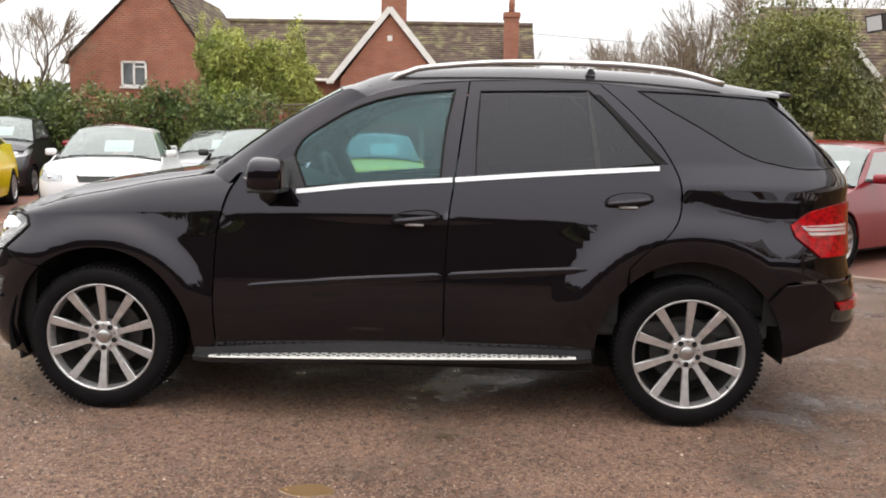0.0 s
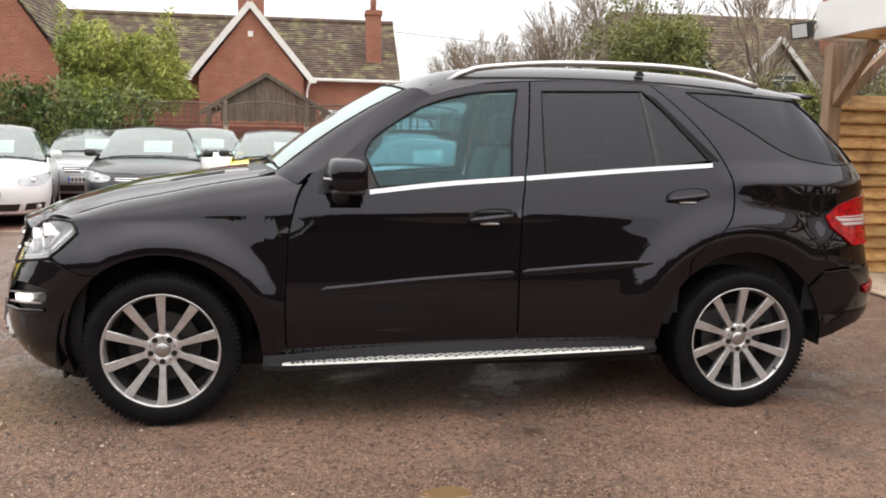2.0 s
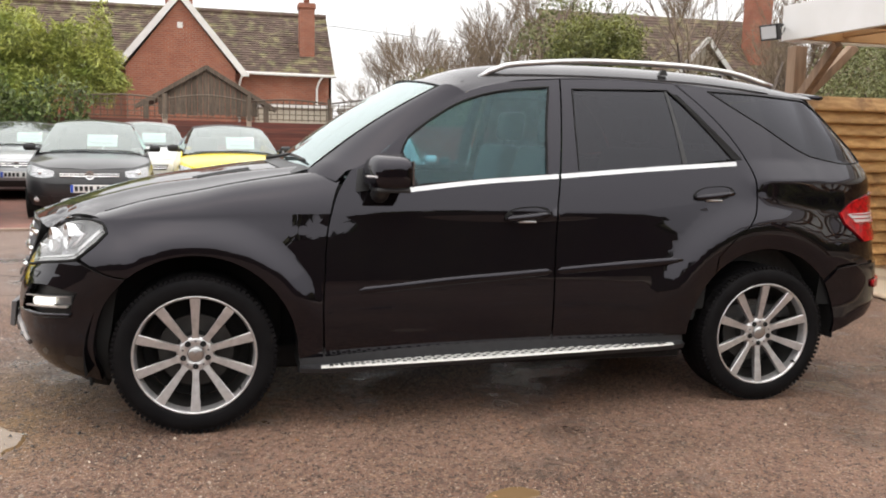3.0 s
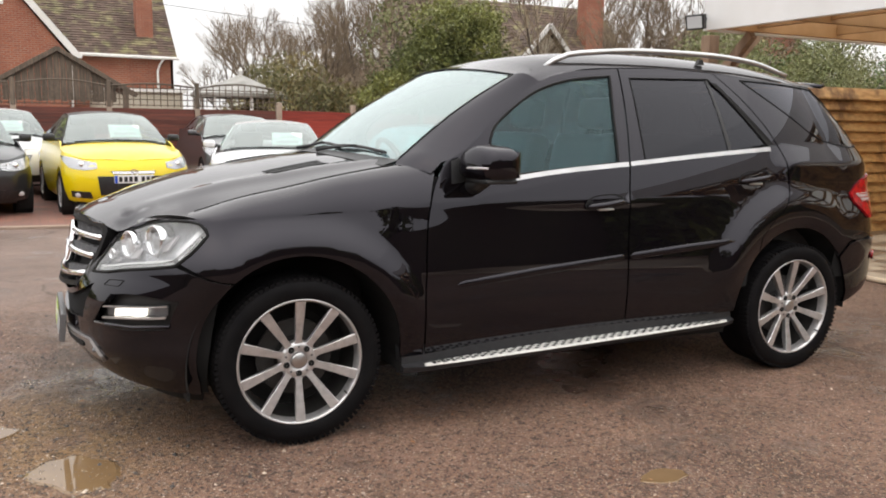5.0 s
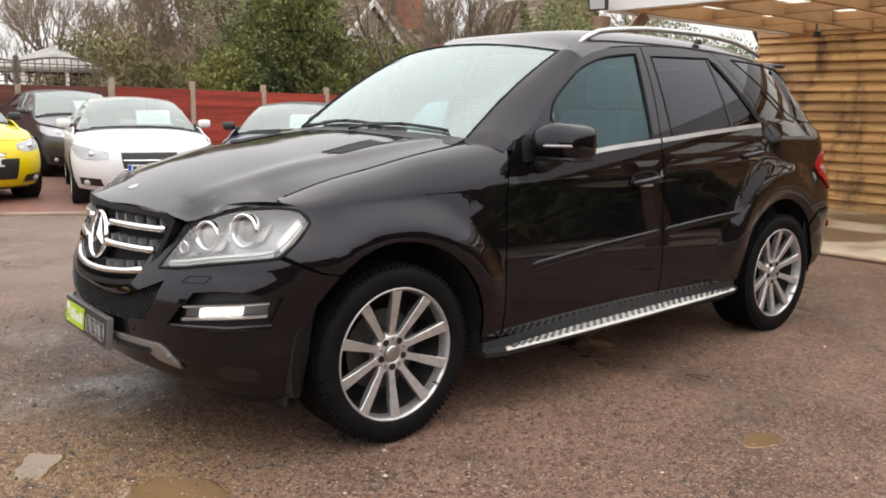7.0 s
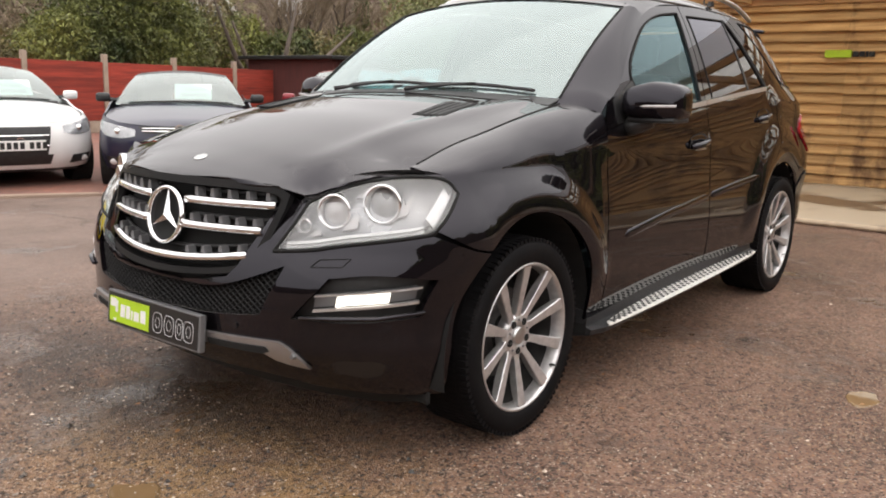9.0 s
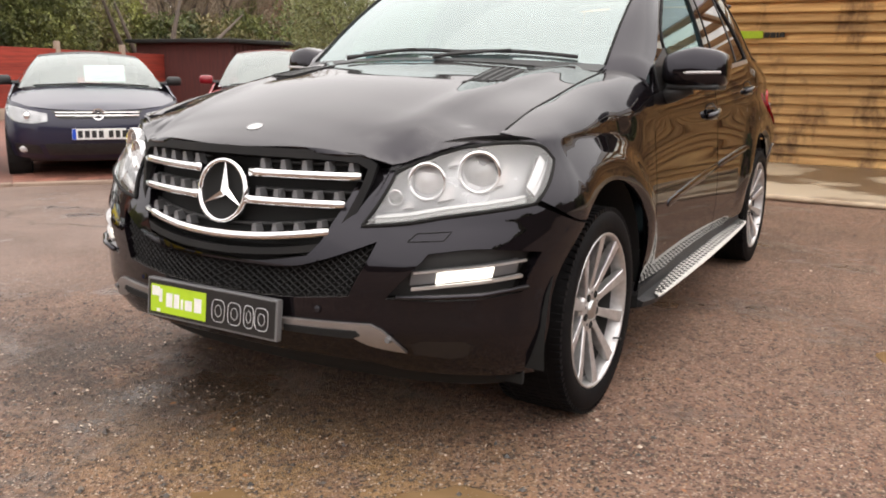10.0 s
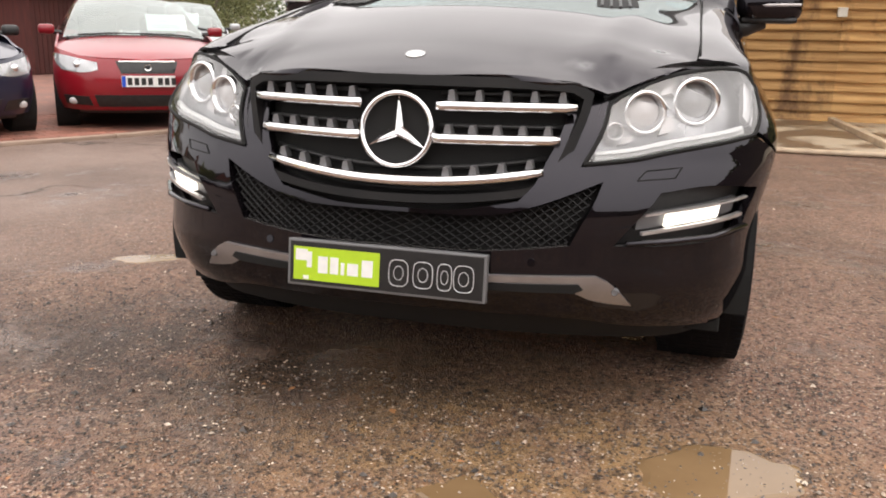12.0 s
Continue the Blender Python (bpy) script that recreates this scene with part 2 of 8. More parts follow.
def add_lathe(bm, prof, n=48, m=Matrix()):
    """Turns a profile of (radius, height) round the local y axis."""
    rings = []
    for r, h in prof:
        rings.append([bm.verts.new(m @ Vector((r * math.cos(2 * math.pi * k / n), h, r * math.sin(2 * math.pi * k / n)))) for k in range(n)])
    for r, s in zip(rings, rings[1:]):
        for k in range(n):
            bm.faces.new((r[k], s[k], s[(k + 1) % n], r[(k + 1) % n]))
    return rings


def add_prism(bm, pts, y0, y1, m=Matrix()):
    """A polygon of (x, z) drawn out from y0 to y1."""
    a = [bm.verts.new(m @ Vector((x, y0, z))) for x, z in pts]
    b = [bm.verts.new(m @ Vector((x, y1, z))) for x, z in pts]
    bm.faces.new(a)
    bm.faces.new(b[::-1])
    for i in range(len(a)):
        j = (i + 1) % len(a)
        bm.faces.new((a[j], a[i], b[i], b[j]))
    return a + b


def lerp_table(tab):
    """A smooth (Catmull-Rom) function through (x, value) pairs."""
    xs, vs = np.array([t[0] for t in tab], float), np.array([t[1] for t in tab], float)
    sl = np.gradient(vs, xs)

    def f(x):
        x = min(max(x, xs[0]), xs[-1])
        i = min(int(np.searchsorted(xs, x, side="right")) - 1, len(xs) - 2)
        h = xs[i + 1] - xs[i]
        t = (x - xs[i]) / h
        return float((2 * t**3 - 3 * t**2 + 1) * vs[i] + (t**3 - 2 * t**2 + t) * h * sl[i] + (3 * t**2 - 2 * t**3) * vs[i + 1] + (t**3 - t**2) * h * sl[i + 1])

    return f


def spline(pts, step=0.03):
    """An open smooth curve through 2D points, sampled about every step."""
    if len(pts) == 2:
        n = max(1, int(math.dist(*pts) / step))
        return [tuple(a + (b - a) * k / n for a, b in zip(*pts)) for k in range(n + 1)]
    p = [np.array(q, float) for q in pts]
    p = [2 * p[0] - p[1]] + p + [2 * p[-1] - p[-2]]
    out = []
    for i in range(1, len(p) - 2):
        n = max(1, int(np.linalg.norm(p[i + 1] - p[i]) / step))
        for k in range(n):
            t = k / n
            out.append(tuple(0.5 * (2 * p[i] + (p[i + 1] - p[i - 1]) * t + (2 * p[i - 1] - 5 * p[i] + 4 * p[i + 1] - p[i + 2]) * t**2 + (3 * p[i] - p[i - 1] - 3 * p[i + 1] + p[i + 2]) * t**3)))
    out.append(tuple(p[-2]))
    return out


def loop(*curves, step=0.03):
    """A closed outline out of open curves, each smooth, with corners where they meet."""
    out = []
    for c in curves:
        out += spline(c, step)[:-1] if len(c) > 1 else list(c)
    return out


def inside(px, py, poly):
    hit = np.zeros(len(px), bool)
    q = np.array(poly)
    for (x0, y0), (x1, y1) in zip(q, np.roll(q, -1, 0)):
        if y0 == y1:
            continue
        hit ^= ((y0 > py) != (y1 > py)) & (px < (x1 - x0) * (py - y0) / (y1 - y0) + x0)
    return hit


def patch(name, outline, f, mat, parent, holes=(), step=0.035, depth=0.014, label="", flip=False, both=True):
    """A curved panel: the area inside an outline (less the holes) in a flat chart, bent by f(u, v) into space, with its rim turned in.
    With both, a mirrored twin for the other side of the car is made too."""
    loops = [outline, *holes]
    u = np.array(outline)
    gx, gy = np.meshgrid(np.arange(u[:, 0].min() + step / 2, u[:, 0].max(), step), np.arange(u[:, 1].min() + step / 2, u[:, 1].max(), step))
    gx, gy = gx.ravel(), gy.ravel()
    ok = inside(gx, gy, outline)
    for h in holes:
        ok &= ~inside(gx, gy, h)
    gx, gy = gx[ok], gy[ok]
    allp = np.concatenate([np.array(l) for l in loops])
    if len(gx):
        dist = np.min((gx[:, None] - allp[None, :, 0]) ** 2 + (gy[:, None] - allp[None, :, 1]) ** 2, axis=1)
        gx, gy = gx[dist > (0.45 * step) ** 2], gy[dist > (0.45 * step) ** 2]
    pts, edges = [], []
    for l in loops:
        o = len(pts)
        pts += [Vector(p) for p in l]
        edges += [(o + i, o + (i + 1) % len(l)) for i in range(len(l))]
    pts += [Vector(p) for p in zip(gx, gy)]
    vs, _, fs, _, _, _ = delaunay_2d_cdt(pts, edges, [], 0, 1e-6)
    c = np.array([[sum(vs[i][k] for i in t) / 3 for k in (0, 1)] for t in fs])
    ok = inside(c[:, 0], c[:, 1], outline)
    for h in holes:
        ok &= ~inside(c[:, 0], c[:, 1], h)
    ok &= np.array([abs((vs[t[1]] - vs[t[0]]).cross(vs[t[2]] - vs[t[0]])) > 4e-6 for t in fs])
    made = []
    for side in ((1, -1) if both else (1,)):
        bm = bmesh.new()
        bv = [bm.verts.new(Vector(f(*v)) * Vector((1, side, 1))) for v in vs]
        for t, good in zip(fs, ok):
            if good:
                t = t if (side == 1) ^ flip else t[::-1]
                bm.faces.new([bv[i] for i in t])
        bmesh.ops.delete(bm, geom=[v for v in bm.verts if not v.link_faces], context="VERTS")
        bm.normal_update()
        for fc in bm.faces:
            fc.smooth = True
        panel_faces, true_n = len(bm.faces), {}
        if mat in (PAINT, TINT, CLEAR):
            e = 0.004
            for v, b in zip(vs, bv):
                if b.is_valid:
                    a, c = v
                    n = (Vector(f(a + e, c)) - Vector(f(a - e, c))).cross(Vector(f(a, c + e)) - Vector(f(a, c - e))) * Vector((1, side, 1))
                    n = n.normalized() if n.length > 1e-9 else b.normal.copy()
                    n = n if n.dot(b.normal) > 0 else -n
                    true_n[b] = n if n.dot(b.normal) > 0.8 else b.normal.copy()
        if depth:
            rim = [e for e in bm.edges if len(e.link_faces) == 1]
            nrm = {v: v.normal.copy() for e in rim for v in e.verts}
            low = {v: bm.verts.new(v.co - depth * n) for v, n in nrm.items()}
            for e in rim:
                e.smooth = False
                l = e.link_loops[0]
                a, b = l.vert, l.link_loop_next.vert
                bm.faces.new((b, a, low[a], low[b])).smooth = True
        bm.verts.index_update()
        by_index = {b.index: n for b, n in true_n.items()}
        ob = part(name, bm, mat, parent, label)
        if by_index:
            me = ob.data
            me.normals_split_custom_set([by_index[me.loops[l].vertex_index] if p.index < panel_faces else p.normal for p in me.polygons for l in p.loop_indices])
        made.append(ob)
    return made

# ---- the black off-road car ----
WF, WR, HUB = 0.025, 2.895, 0.36
UC = -0.25 - 0.83 * math.pi / 2
BODY = np.array([(0.2, 0.85), (0.3, 0.90), (0.4, 0.925), (0.55, 0.94), (0.7, 0.937), (0.85, 0.915), (0.95, 0.90), (1.05, 0.882), (1.17, 0.852), (1.25, 0.822), (1.4, 0.762), (1.55, 0.692), (1.65, 0.64), (1.72, 0.58)])
body_fit = np.polyfit(BODY[:, 0] - 1, BODY[:, 1], 6, w=[0.4, 0.7] + [1] * 11 + [0.5])


def hwz(z):
    """Half the body's width at a height: one smooth curve through the section."""
    return float(np.polyval(body_fit, z - 1))


front_a = lerp_table([(0.18, 0.36), (0.24, 0.44), (0.3, 0.52), (0.38, 0.572), (0.5, 0.588), (0.58, 0.586), (0.66, 0.57), (0.72, 0.547), (0.8, 0.502), (0.88, 0.44), (0.96, 0.37), (1.05, 0.3)])
rear_a = lerp_table([(0.24, 0.26), (0.34, 0.45), (0.46, 0.6), (0.62, 0.605), (0.7, 0.585), (0.8, 0.55), (1.0, 0.545), (1.1, 0.545), (1.2, 0.55), (1.3, 0.49), (1.45, 0.335), (1.55, 0.235), (1.64, 0.14)])
hood_z = lerp_table([(-0.8, 0.89), (-0.76, 0.925), (-0.7, 0.957), (-0.56, 1.012), (-0.38, 1.07), (-0.19, 1.118), (0.02, 1.152), (0.21, 1.182), (0.46, 1.208), (0.75, 1.228)])
hood_d = lerp_table([(-0.8, 0.1), (-0.62, 0.118), (-0.545, 0.09), (-0.455, 0.084), (-0.38, 0.088), (-0.2, 0.082), (0.1, 0.07), (0.4, 0.052), (0.7, 0.03)])
roof_c = lerp_table([(1.0, 1.6), (1.24, 1.688), (1.5, 1.73), (1.9, 1.752), (2.4, 1.75), (2.9, 1.72), (3.3, 1.662), (3.5, 1.62)])
frame_z = lerp_table([(0.72, 1.185), (0.86, 1.262), (0.98, 1.365), (1.12, 1.465), (1.29, 1.562), (1.49, 1.622), (1.8, 1.655), (2.13, 1.662), (2.45, 1.655), (2.7, 1.635), (3.25, 1.61), (3.45, 1.597)])
chrome_z = lerp_table([(0.7, 1.075), (0.98, 1.1), (1.33, 1.14), (1.75, 1.172), (2.24, 1.212), (2.75, 1.248)])


def half_width(x, z):
    y = hwz(z)
    for c, r0, r1 in ((WF, 0.505, 0.63), (WR, 0.575, 0.735)):
        r = math.hypot(x - c, z - HUB)
        t = min(1, max(0, (r1 - r) / (r1 - r0)))
        fade = min(1, max(0, (z - 0.42) / 0.2))
        y += (0.034 * t * t * (3 - 2 * t) - 0.9 * max(0, r0 - r) ** 1.6) * fade
    if 0.55 < x < 2.45 and z < 1.0:
        y -= 0.014 * math.sin(math.pi * (x - 0.55) / 1.9) * min(1, (1.0 - z) / 0.2)
        y += 0.012 * math.exp(-(((z - 1.02) / 0.05) ** 2)) * math.sin(math.pi * (x - 0.55) / 1.9)
    if x < 0.5 and z > 0.72:
        t = min(1, (0.5 - x) / 0.4)
        y -= 0.03 * t * t * (3 - 2 * t) * min(1, (z - 0.72) / 0.23) ** 1.5
    if x > 2.7 and 1.03 < z < 1.26:
        # shoulder crease over the rear wheel: upright below it, sloping above
        t = min(1, (x - 2.7) / 0.22)
        y += 0.03 * t * t * (3 - 2 * t) * ((z - 1.03) / 0.13 if z < 1.16 else max(0, (1.26 - z) / 0.1))
    if x > 2.6:
        t = min(1, (x - 2.6) / 0.65)
        y -= t * t * (0.035 + (0.075 * max(0, z - 1.1) / 0.5))
    return y


def hood_top(x, y):
    return hood_z(x) - hood_d(x) * (abs(y) / 0.72) ** 2.0


def S(u, z, off=0.0):
    """The near side of the body: u runs along the flank and on round both corners."""
    if u < -0.25:
        th, n = (-0.25 - u) / 0.83, 2.3 if z < 0.62 else 2.3 - 0.2 * min(1, (z - 0.62) / 0.1)
        a, b = front_a(z) + off, half_width(-0.25, z) + off
        th = min(th, math.pi / 2)
        return (-0.25 - a * math.sin(th) ** (2 / n), -b * max(0, math.cos(th)) ** (2 / n), z)
    if u > 3.25:
        th, n = (u - 3.25) / 0.83, 3.0
        th = min(th, math.pi / 2)
        a, b = rear_a(z) + off, half_width(3.25, z) + off
        return (3.25 + a * math.sin(th) ** (2 / n), -b * max(0, math.cos(th)) ** (2 / n), z)
    return (u, -half_width(u, z) - off, z)


def nose_y(y, z):
    """The chart's place of a point on the nose at that distance from the middle."""
    n = 2.3 if z < 0.62 else 2.3 - 0.2 * min(1, (z - 0.62) / 0.1)
    return (-0.25 - 0.83 * math.acos(min(1, (y / half_width(-0.25, z)) ** (n / 2))), z)


def nose_x(x, z):
    n = 2.3 if z < 0.62 else 2.3 - 0.2 * min(1, (z - 0.62) / 0.1)
    return (-0.25 - 0.83 * math.asin(min(1, ((-0.25 - x) / front_a(z)) ** (n / 2))), z)


def tail_x(x, z):
    if x < 3.25:
        return (x, z)
    return (3.25 + 0.83 * math.asin(min(1, ((x - 3.25) / rear_a(z)) ** 1.5)), z)


def whole_nose(u, z, off=0.0):
    """The nose from one side to the other; u is 0 in the middle."""
    x, y, z = S(UC + abs(u), z, off)
    return (x, y if u >= 0 else -y, z)


def both_halves(half):
    """Closes the half outline of something that spans the nose; half runs from the middle out and back to the middle."""
    right = [(u - UC, z) for u, z in half]
    return right + [(-u, z) for u, z in right[::-1] if u > 1e-4]


def arc(c, r, a0, a1, n=24):
    return [(c + r * math.cos(radians(a0 + (a1 - a0) * k / n)), HUB + r * math.sin(radians(a0 + (a1 - a0) * k / n))) for k in range(n + 1)]


def fender(u, q):
    if q <= 0.95:
        return S(u, q)
    t = (q - 0.95) / 0.3
    x, y, _ = S(u, 0.95)
    e, ye = hood_top(x, 0.725), -0.728 + max(0, -0.36 - x) * 0.3
    return (x, ye + (y - ye) * math.cos(t * math.pi / 2), 0.95 + (e - 0.95) * math.sin(t * math.pi / 2))


car = tagged(new("car"), "black estate off-road car with silver ten-spoke wheels on wet tarmac", "car")
RA = 0.452
# front wing, doors, quarter panel
patch("front_wing", loop([(0.592, 0.30), (0.585, 0.55), (0.592, 0.73), (0.602, 0.89), (0.622, 0.99), (0.655, 1.09), (0.70, 1.17), (0.72, 1.25)], [(0.72, 1.25), (nose_x(-0.385, 0.95)[0], 1.25)], [(nose_x(-0.385, 0.95)[0], 1.25), (nose_x(-0.395, 0.95)[0], 1.1), nose_x(-0.41, 0.957)], [nose_x(-0.41, 0.957), nose_x(-0.355, 0.948), nose_x(-0.33, 0.908), nose_x(-0.385, 0.85), nose_x(-0.45, 0.80)], [nose_x(-0.45, 0.80), (-0.36, 0.735), (-0.245, 0.72)], arc(WF, RA, 127.2, 0), [arc(WF, RA, 0, 0, 1)[0], (0.49, 0.30)], [(0.49, 0.30), (0.592, 0.30)]), lambda u, q: fender(u, q), PAINT, car)
f_hole = loop([(1.03, 1.122), (0.965, 1.275)], [(0.965, 1.275), (1.0, 1.345), (1.12, 1.435), (1.28, 1.523), (1.48, 1.58), (1.74, 1.61)], [(1.74, 1.61), (1.70, 1.41), (1.68, 1.176)], [(1.68, 1.176), (1.03, 1.122)])
patch("front_door", loop([(1.708, 0.36), (0.6, 0.33)], [(0.6, 0.33), (0.593, 0.55), (0.6, 0.73), (0.61, 0.89), (0.63, 0.99), (0.663, 1.09), (0.72, 1.185)], [(0.72, 1.185), (0.86, 1.262), (0.98, 1.365), (1.12, 1.465), (1.29, 1.562), (1.49, 1.622), (1.805, 1.653)], [(1.805, 1.653), (1.745, 1.17), (1.722, 1.0), (1.708, 0.72), (1.708, 0.36)]), S, PAINT, car, [f_hole])
r_hole = loop([(1.865, 1.605), (2.4, 1.618)], [(2.4, 1.618), (2.755, 1.275)], [(2.755, 1.275), (2.72, 1.258), (1.85, 1.19)], [(1.85, 1.19), (1.852, 1.4), (1.865, 1.605)])
gap_r = [(2.45, 1.653), (2.585, 1.53), (2.715, 1.385), (2.79, 1.27), (2.825, 1.17), (2.822, 1.03), (2.76, 0.93), (2.67, 0.86), (2.585, 0.775)]
a1 = math.degrees(math.atan2(0.775 - HUB, 2.585 - WR))
patch("rear_door", loop([(1.717, 0.36), (1.717, 0.72), (1.731, 1.0), (1.754, 1.17), (1.814, 1.653)], [(1.814, 1.653), (2.13, 1.662), (2.45, 1.653)], gap_r, [gap_r[-1], arc(WR, RA, 134, 134, 1)[0]], arc(WR, RA, 134, 178), [arc(WR, RA, 178, 178, 1)[0], (1.717, 0.36)]), S, PAINT, car, [r_hole])
ue = 3.25 + 0.83 * 1.0
q_glass = loop([(2.64, 1.62), (2.95, 1.612), tail_x(3.31, 1.59)], [tail_x(3.31, 1.59), tail_x(3.45, 1.47), tail_x(3.635, 1.265)], [tail_x(3.635, 1.265), (3.4, 1.257), (3.17, 1.315), (2.95, 1.44), (2.78, 1.535), (2.64, 1.62)])
patch("quarter_panel", loop([(x + 0.009, z) for x, z in gap_r], [(gap_r[-1][0] + 0.009, gap_r[-1][1]), arc(WR, RA, 132, 132, 1)[0]], arc(WR, RA, 132, 38), [arc(WR, RA, 38, 38, 1)[0], tail_x(3.3, 0.69), tail_x(3.42, 0.73), (ue, 0.74)], [(ue, 0.74), (ue, 1.2), (ue - 0.06, 1.3), tail_x(3.52, 1.44), tail_x(3.385, 1.598)], [tail_x(3.385, 1.598), (3.0, 1.622), (2.7, 1.637), (2.459, 1.653)]), S, PAINT, car, [q_glass])
# glass
patch("front_window", f_hole, lambda u, z: S(u, z, -0.006), CLEAR, car, depth=0, step=0.06, label="clear green-tinted side glass")
patch("rear_window", loop([(1.865, 1.605), (2.385, 1.618)], [(2.385, 1.618), (2.425, 1.236)], [(2.425, 1.236), (1.85, 1.19)], [(1.85, 1.19), (1.865, 1.605)]), lambda u, z: S(u, z, -0.006), TINT, car, depth=0, step=0.06, label="dark privacy glass")
patch("rear_window_divider", loop([(2.385, 1.618), (2.4, 1.618)], [(2.4, 1.618), (2.452, 1.238)], [(2.452, 1.238), (2.425, 1.236)], [(2.425, 1.236), (2.385, 1.618)]), lambda u, z: S(u, z, -0.002), TRIM, car, step=0.06)
patch("rear_vent_window", loop([(2.4, 1.618), (2.755, 1.275)], [(2.755, 1.275), (2.452, 1.238)], [(2.452, 1.238), (2.4, 1.618)]), lambda u, z: S(u, z, -0.006), TINT, car, depth=0, step=0.06, label="dark privacy glass")
patch("vent_window_seal", loop([(2.425, 1.6), (2.455, 1.596)], [(2.455, 1.596), (2.775, 1.265)], [(2.775, 1.265), (2.715, 1.27)], [(2.715, 1.27), (2.425, 1.6)]), lambda u, z: S(u, z, 0.002), SHELL, car, step=0.06)
patch("quarter_window", q_glass, lambda u, z: S(u, z, -0.003), TINT, car, depth=0, step=0.05, label="dark privacy glass")
# seals round the windows
for nm, ol in (("front_window_seal", f_hole), ("rear_window_seal", r_hole), ("quarter_window_seal", q_glass)):
    for side in (1, -1):
        bm = bmesh.new()
        pts = [Vector(S(*p, 0.001)) * Vector((1, side, 1)) for p in ol]
        add_tube(bm, pts + pts[:1], 0.0065 if nm[0] == "f" else 0.0038, 5, caps=False)
        part(nm, bm, SHELL, car, smooth=True)


def strip(name, top, bottom, mat, off, label="", thick=0.012, flip=False):
    """A trim strip on the flank between two lines."""
    return patch(name, loop(top, [top[-1], bottom[-1]], bottom[::-1], [bottom[0], top[0]]), lambda u, z: S(u, z, off), mat, car, step=0.02, depth=thick, label=label, flip=flip)


cx = [0.985, 1.33, 1.738]
strip("chrome_strip", [(x, chrome_z(x) + 0.011) for x in cx], [(x, chrome_z(x) - 0.011) for x in cx], SATIN, 0.008, "bright metal waist strip")
cx = [1.752, 2.24, 2.73]
strip("chrome_strip", [(x, chrome_z(x) + 0.011) for x in cx], [(x, chrome_z(x) - 0.011) for x in cx], SATIN, 0.008, "bright metal waist strip")
for s in (1, -1):
    for line in ([(0.75, 0.636), (0.78, 0.639), (1.2, 0.675), (1.67, 0.709), (1.698, 0.711)], [(1.726, 0.713), (1.75, 0.715), (2.1, 0.739), (2.34, 0.757), (2.39, 0.762)]):
        bm = bmesh.new()
        add_tube(bm, [Vector(S(u, z, -0.002)) * Vector((1, s, 1)) for u, z in line], [0.003, 0.008, 0.009, 0.008, 0.003], 12, flat=2.3)
        part("side_moulding", bm, PAINT, car, "black rubbing strip", smooth=True)

# bumper, spanning the nose
bump_half = loop([(UC, 0.325), nose_y(0.45, 0.318), nose_y(0.62, 0.285), (-0.44, 0.25)], [(-0.44, 0.25), (-0.43, 0.30)], arc(WF, RA, 190, 129)[1:], [arc(WF, RA, 129, 129, 1)[0], (-0.36, 0.727), nose_x(-0.46, 0.783)], [nose_x(-0.46, 0.783), nose_y(0.70, 0.75), nose_y(0.59, 0.728), nose_y(0.462, 0.715)], [nose_y(0.462, 0.715), nose_y(0.51, 0.872)], [nose_y(0.51, 0.872), nose_y(0.42, 0.885)], [nose_y(0.42, 0.885), nose_y(0.37, 0.70), nose_y(0.32, 0.63)], [nose_y(0.32, 0.63), nose_y(0.15, 0.60), (UC, 0.60)])
mesh_half = loop([(UC, 0.588), nose_y(0.25, 0.593), nose_y(0.37, 0.622), nose_y(0.52, 0.682)], [nose_y(0.52, 0.682), nose_y(0.495, 0.61), nose_y(0.452, 0.523)], [nose_y(0.452, 0.523), nose_y(0.25, 0.502), (UC, 0.497)])
fog_r = [(u - UC, z) for u, z in loop([nose_y(0.555, 0.522), nose_y(0.74, 0.52), nose_x(-0.5, 0.535)], [nose_x(-0.5, 0.535), nose_x(-0.455, 0.65)], [nose_x(-0.455, 0.65), nose_y(0.78, 0.668), nose_y(0.66, 0.655)], [nose_y(0.66, 0.655), nose_y(0.555, 0.522)])]
fog_l = [(-u, z) for u, z in fog_r[::-1]]
mesh_hole = both_halves(mesh_half)
patch("front_bumper", both_halves(bump_half), whole_nose, PAINT, car, [mesh_hole, fog_r, fog_l], both=False, step=0.03, depth=0.03, label="glossy black front bumper")
patch("lower_lip", both_halves(loop([(UC, 0.215), nose_y(0.5, 0.21), nose_y(0.72, 0.2), (-0.47, 0.2)], [(-0.47, 0.2), (-0.445, 0.27)], [(-0.445, 0.27), nose_y(0.62, 0.3), nose_y(0.45, 0.335), (UC, 0.34)])), lambda u, z: whole_nose(u, z, -0.045), SHELL, car, both=False, depth=0.03, label="matt black plastic lip")
patch("bumper_backing", both_halves(loop([(UC, 0.22), (-0.4, 0.24)], [(-0.4, 0.24), (-0.3, 0.7), (-0.3, 0.95)], [(-0.3, 0.95), (UC, 0.93)])), lambda u, z: whole_nose(u, z, -0.055), SHELL, car, both=False, step=0.06, depth=0)
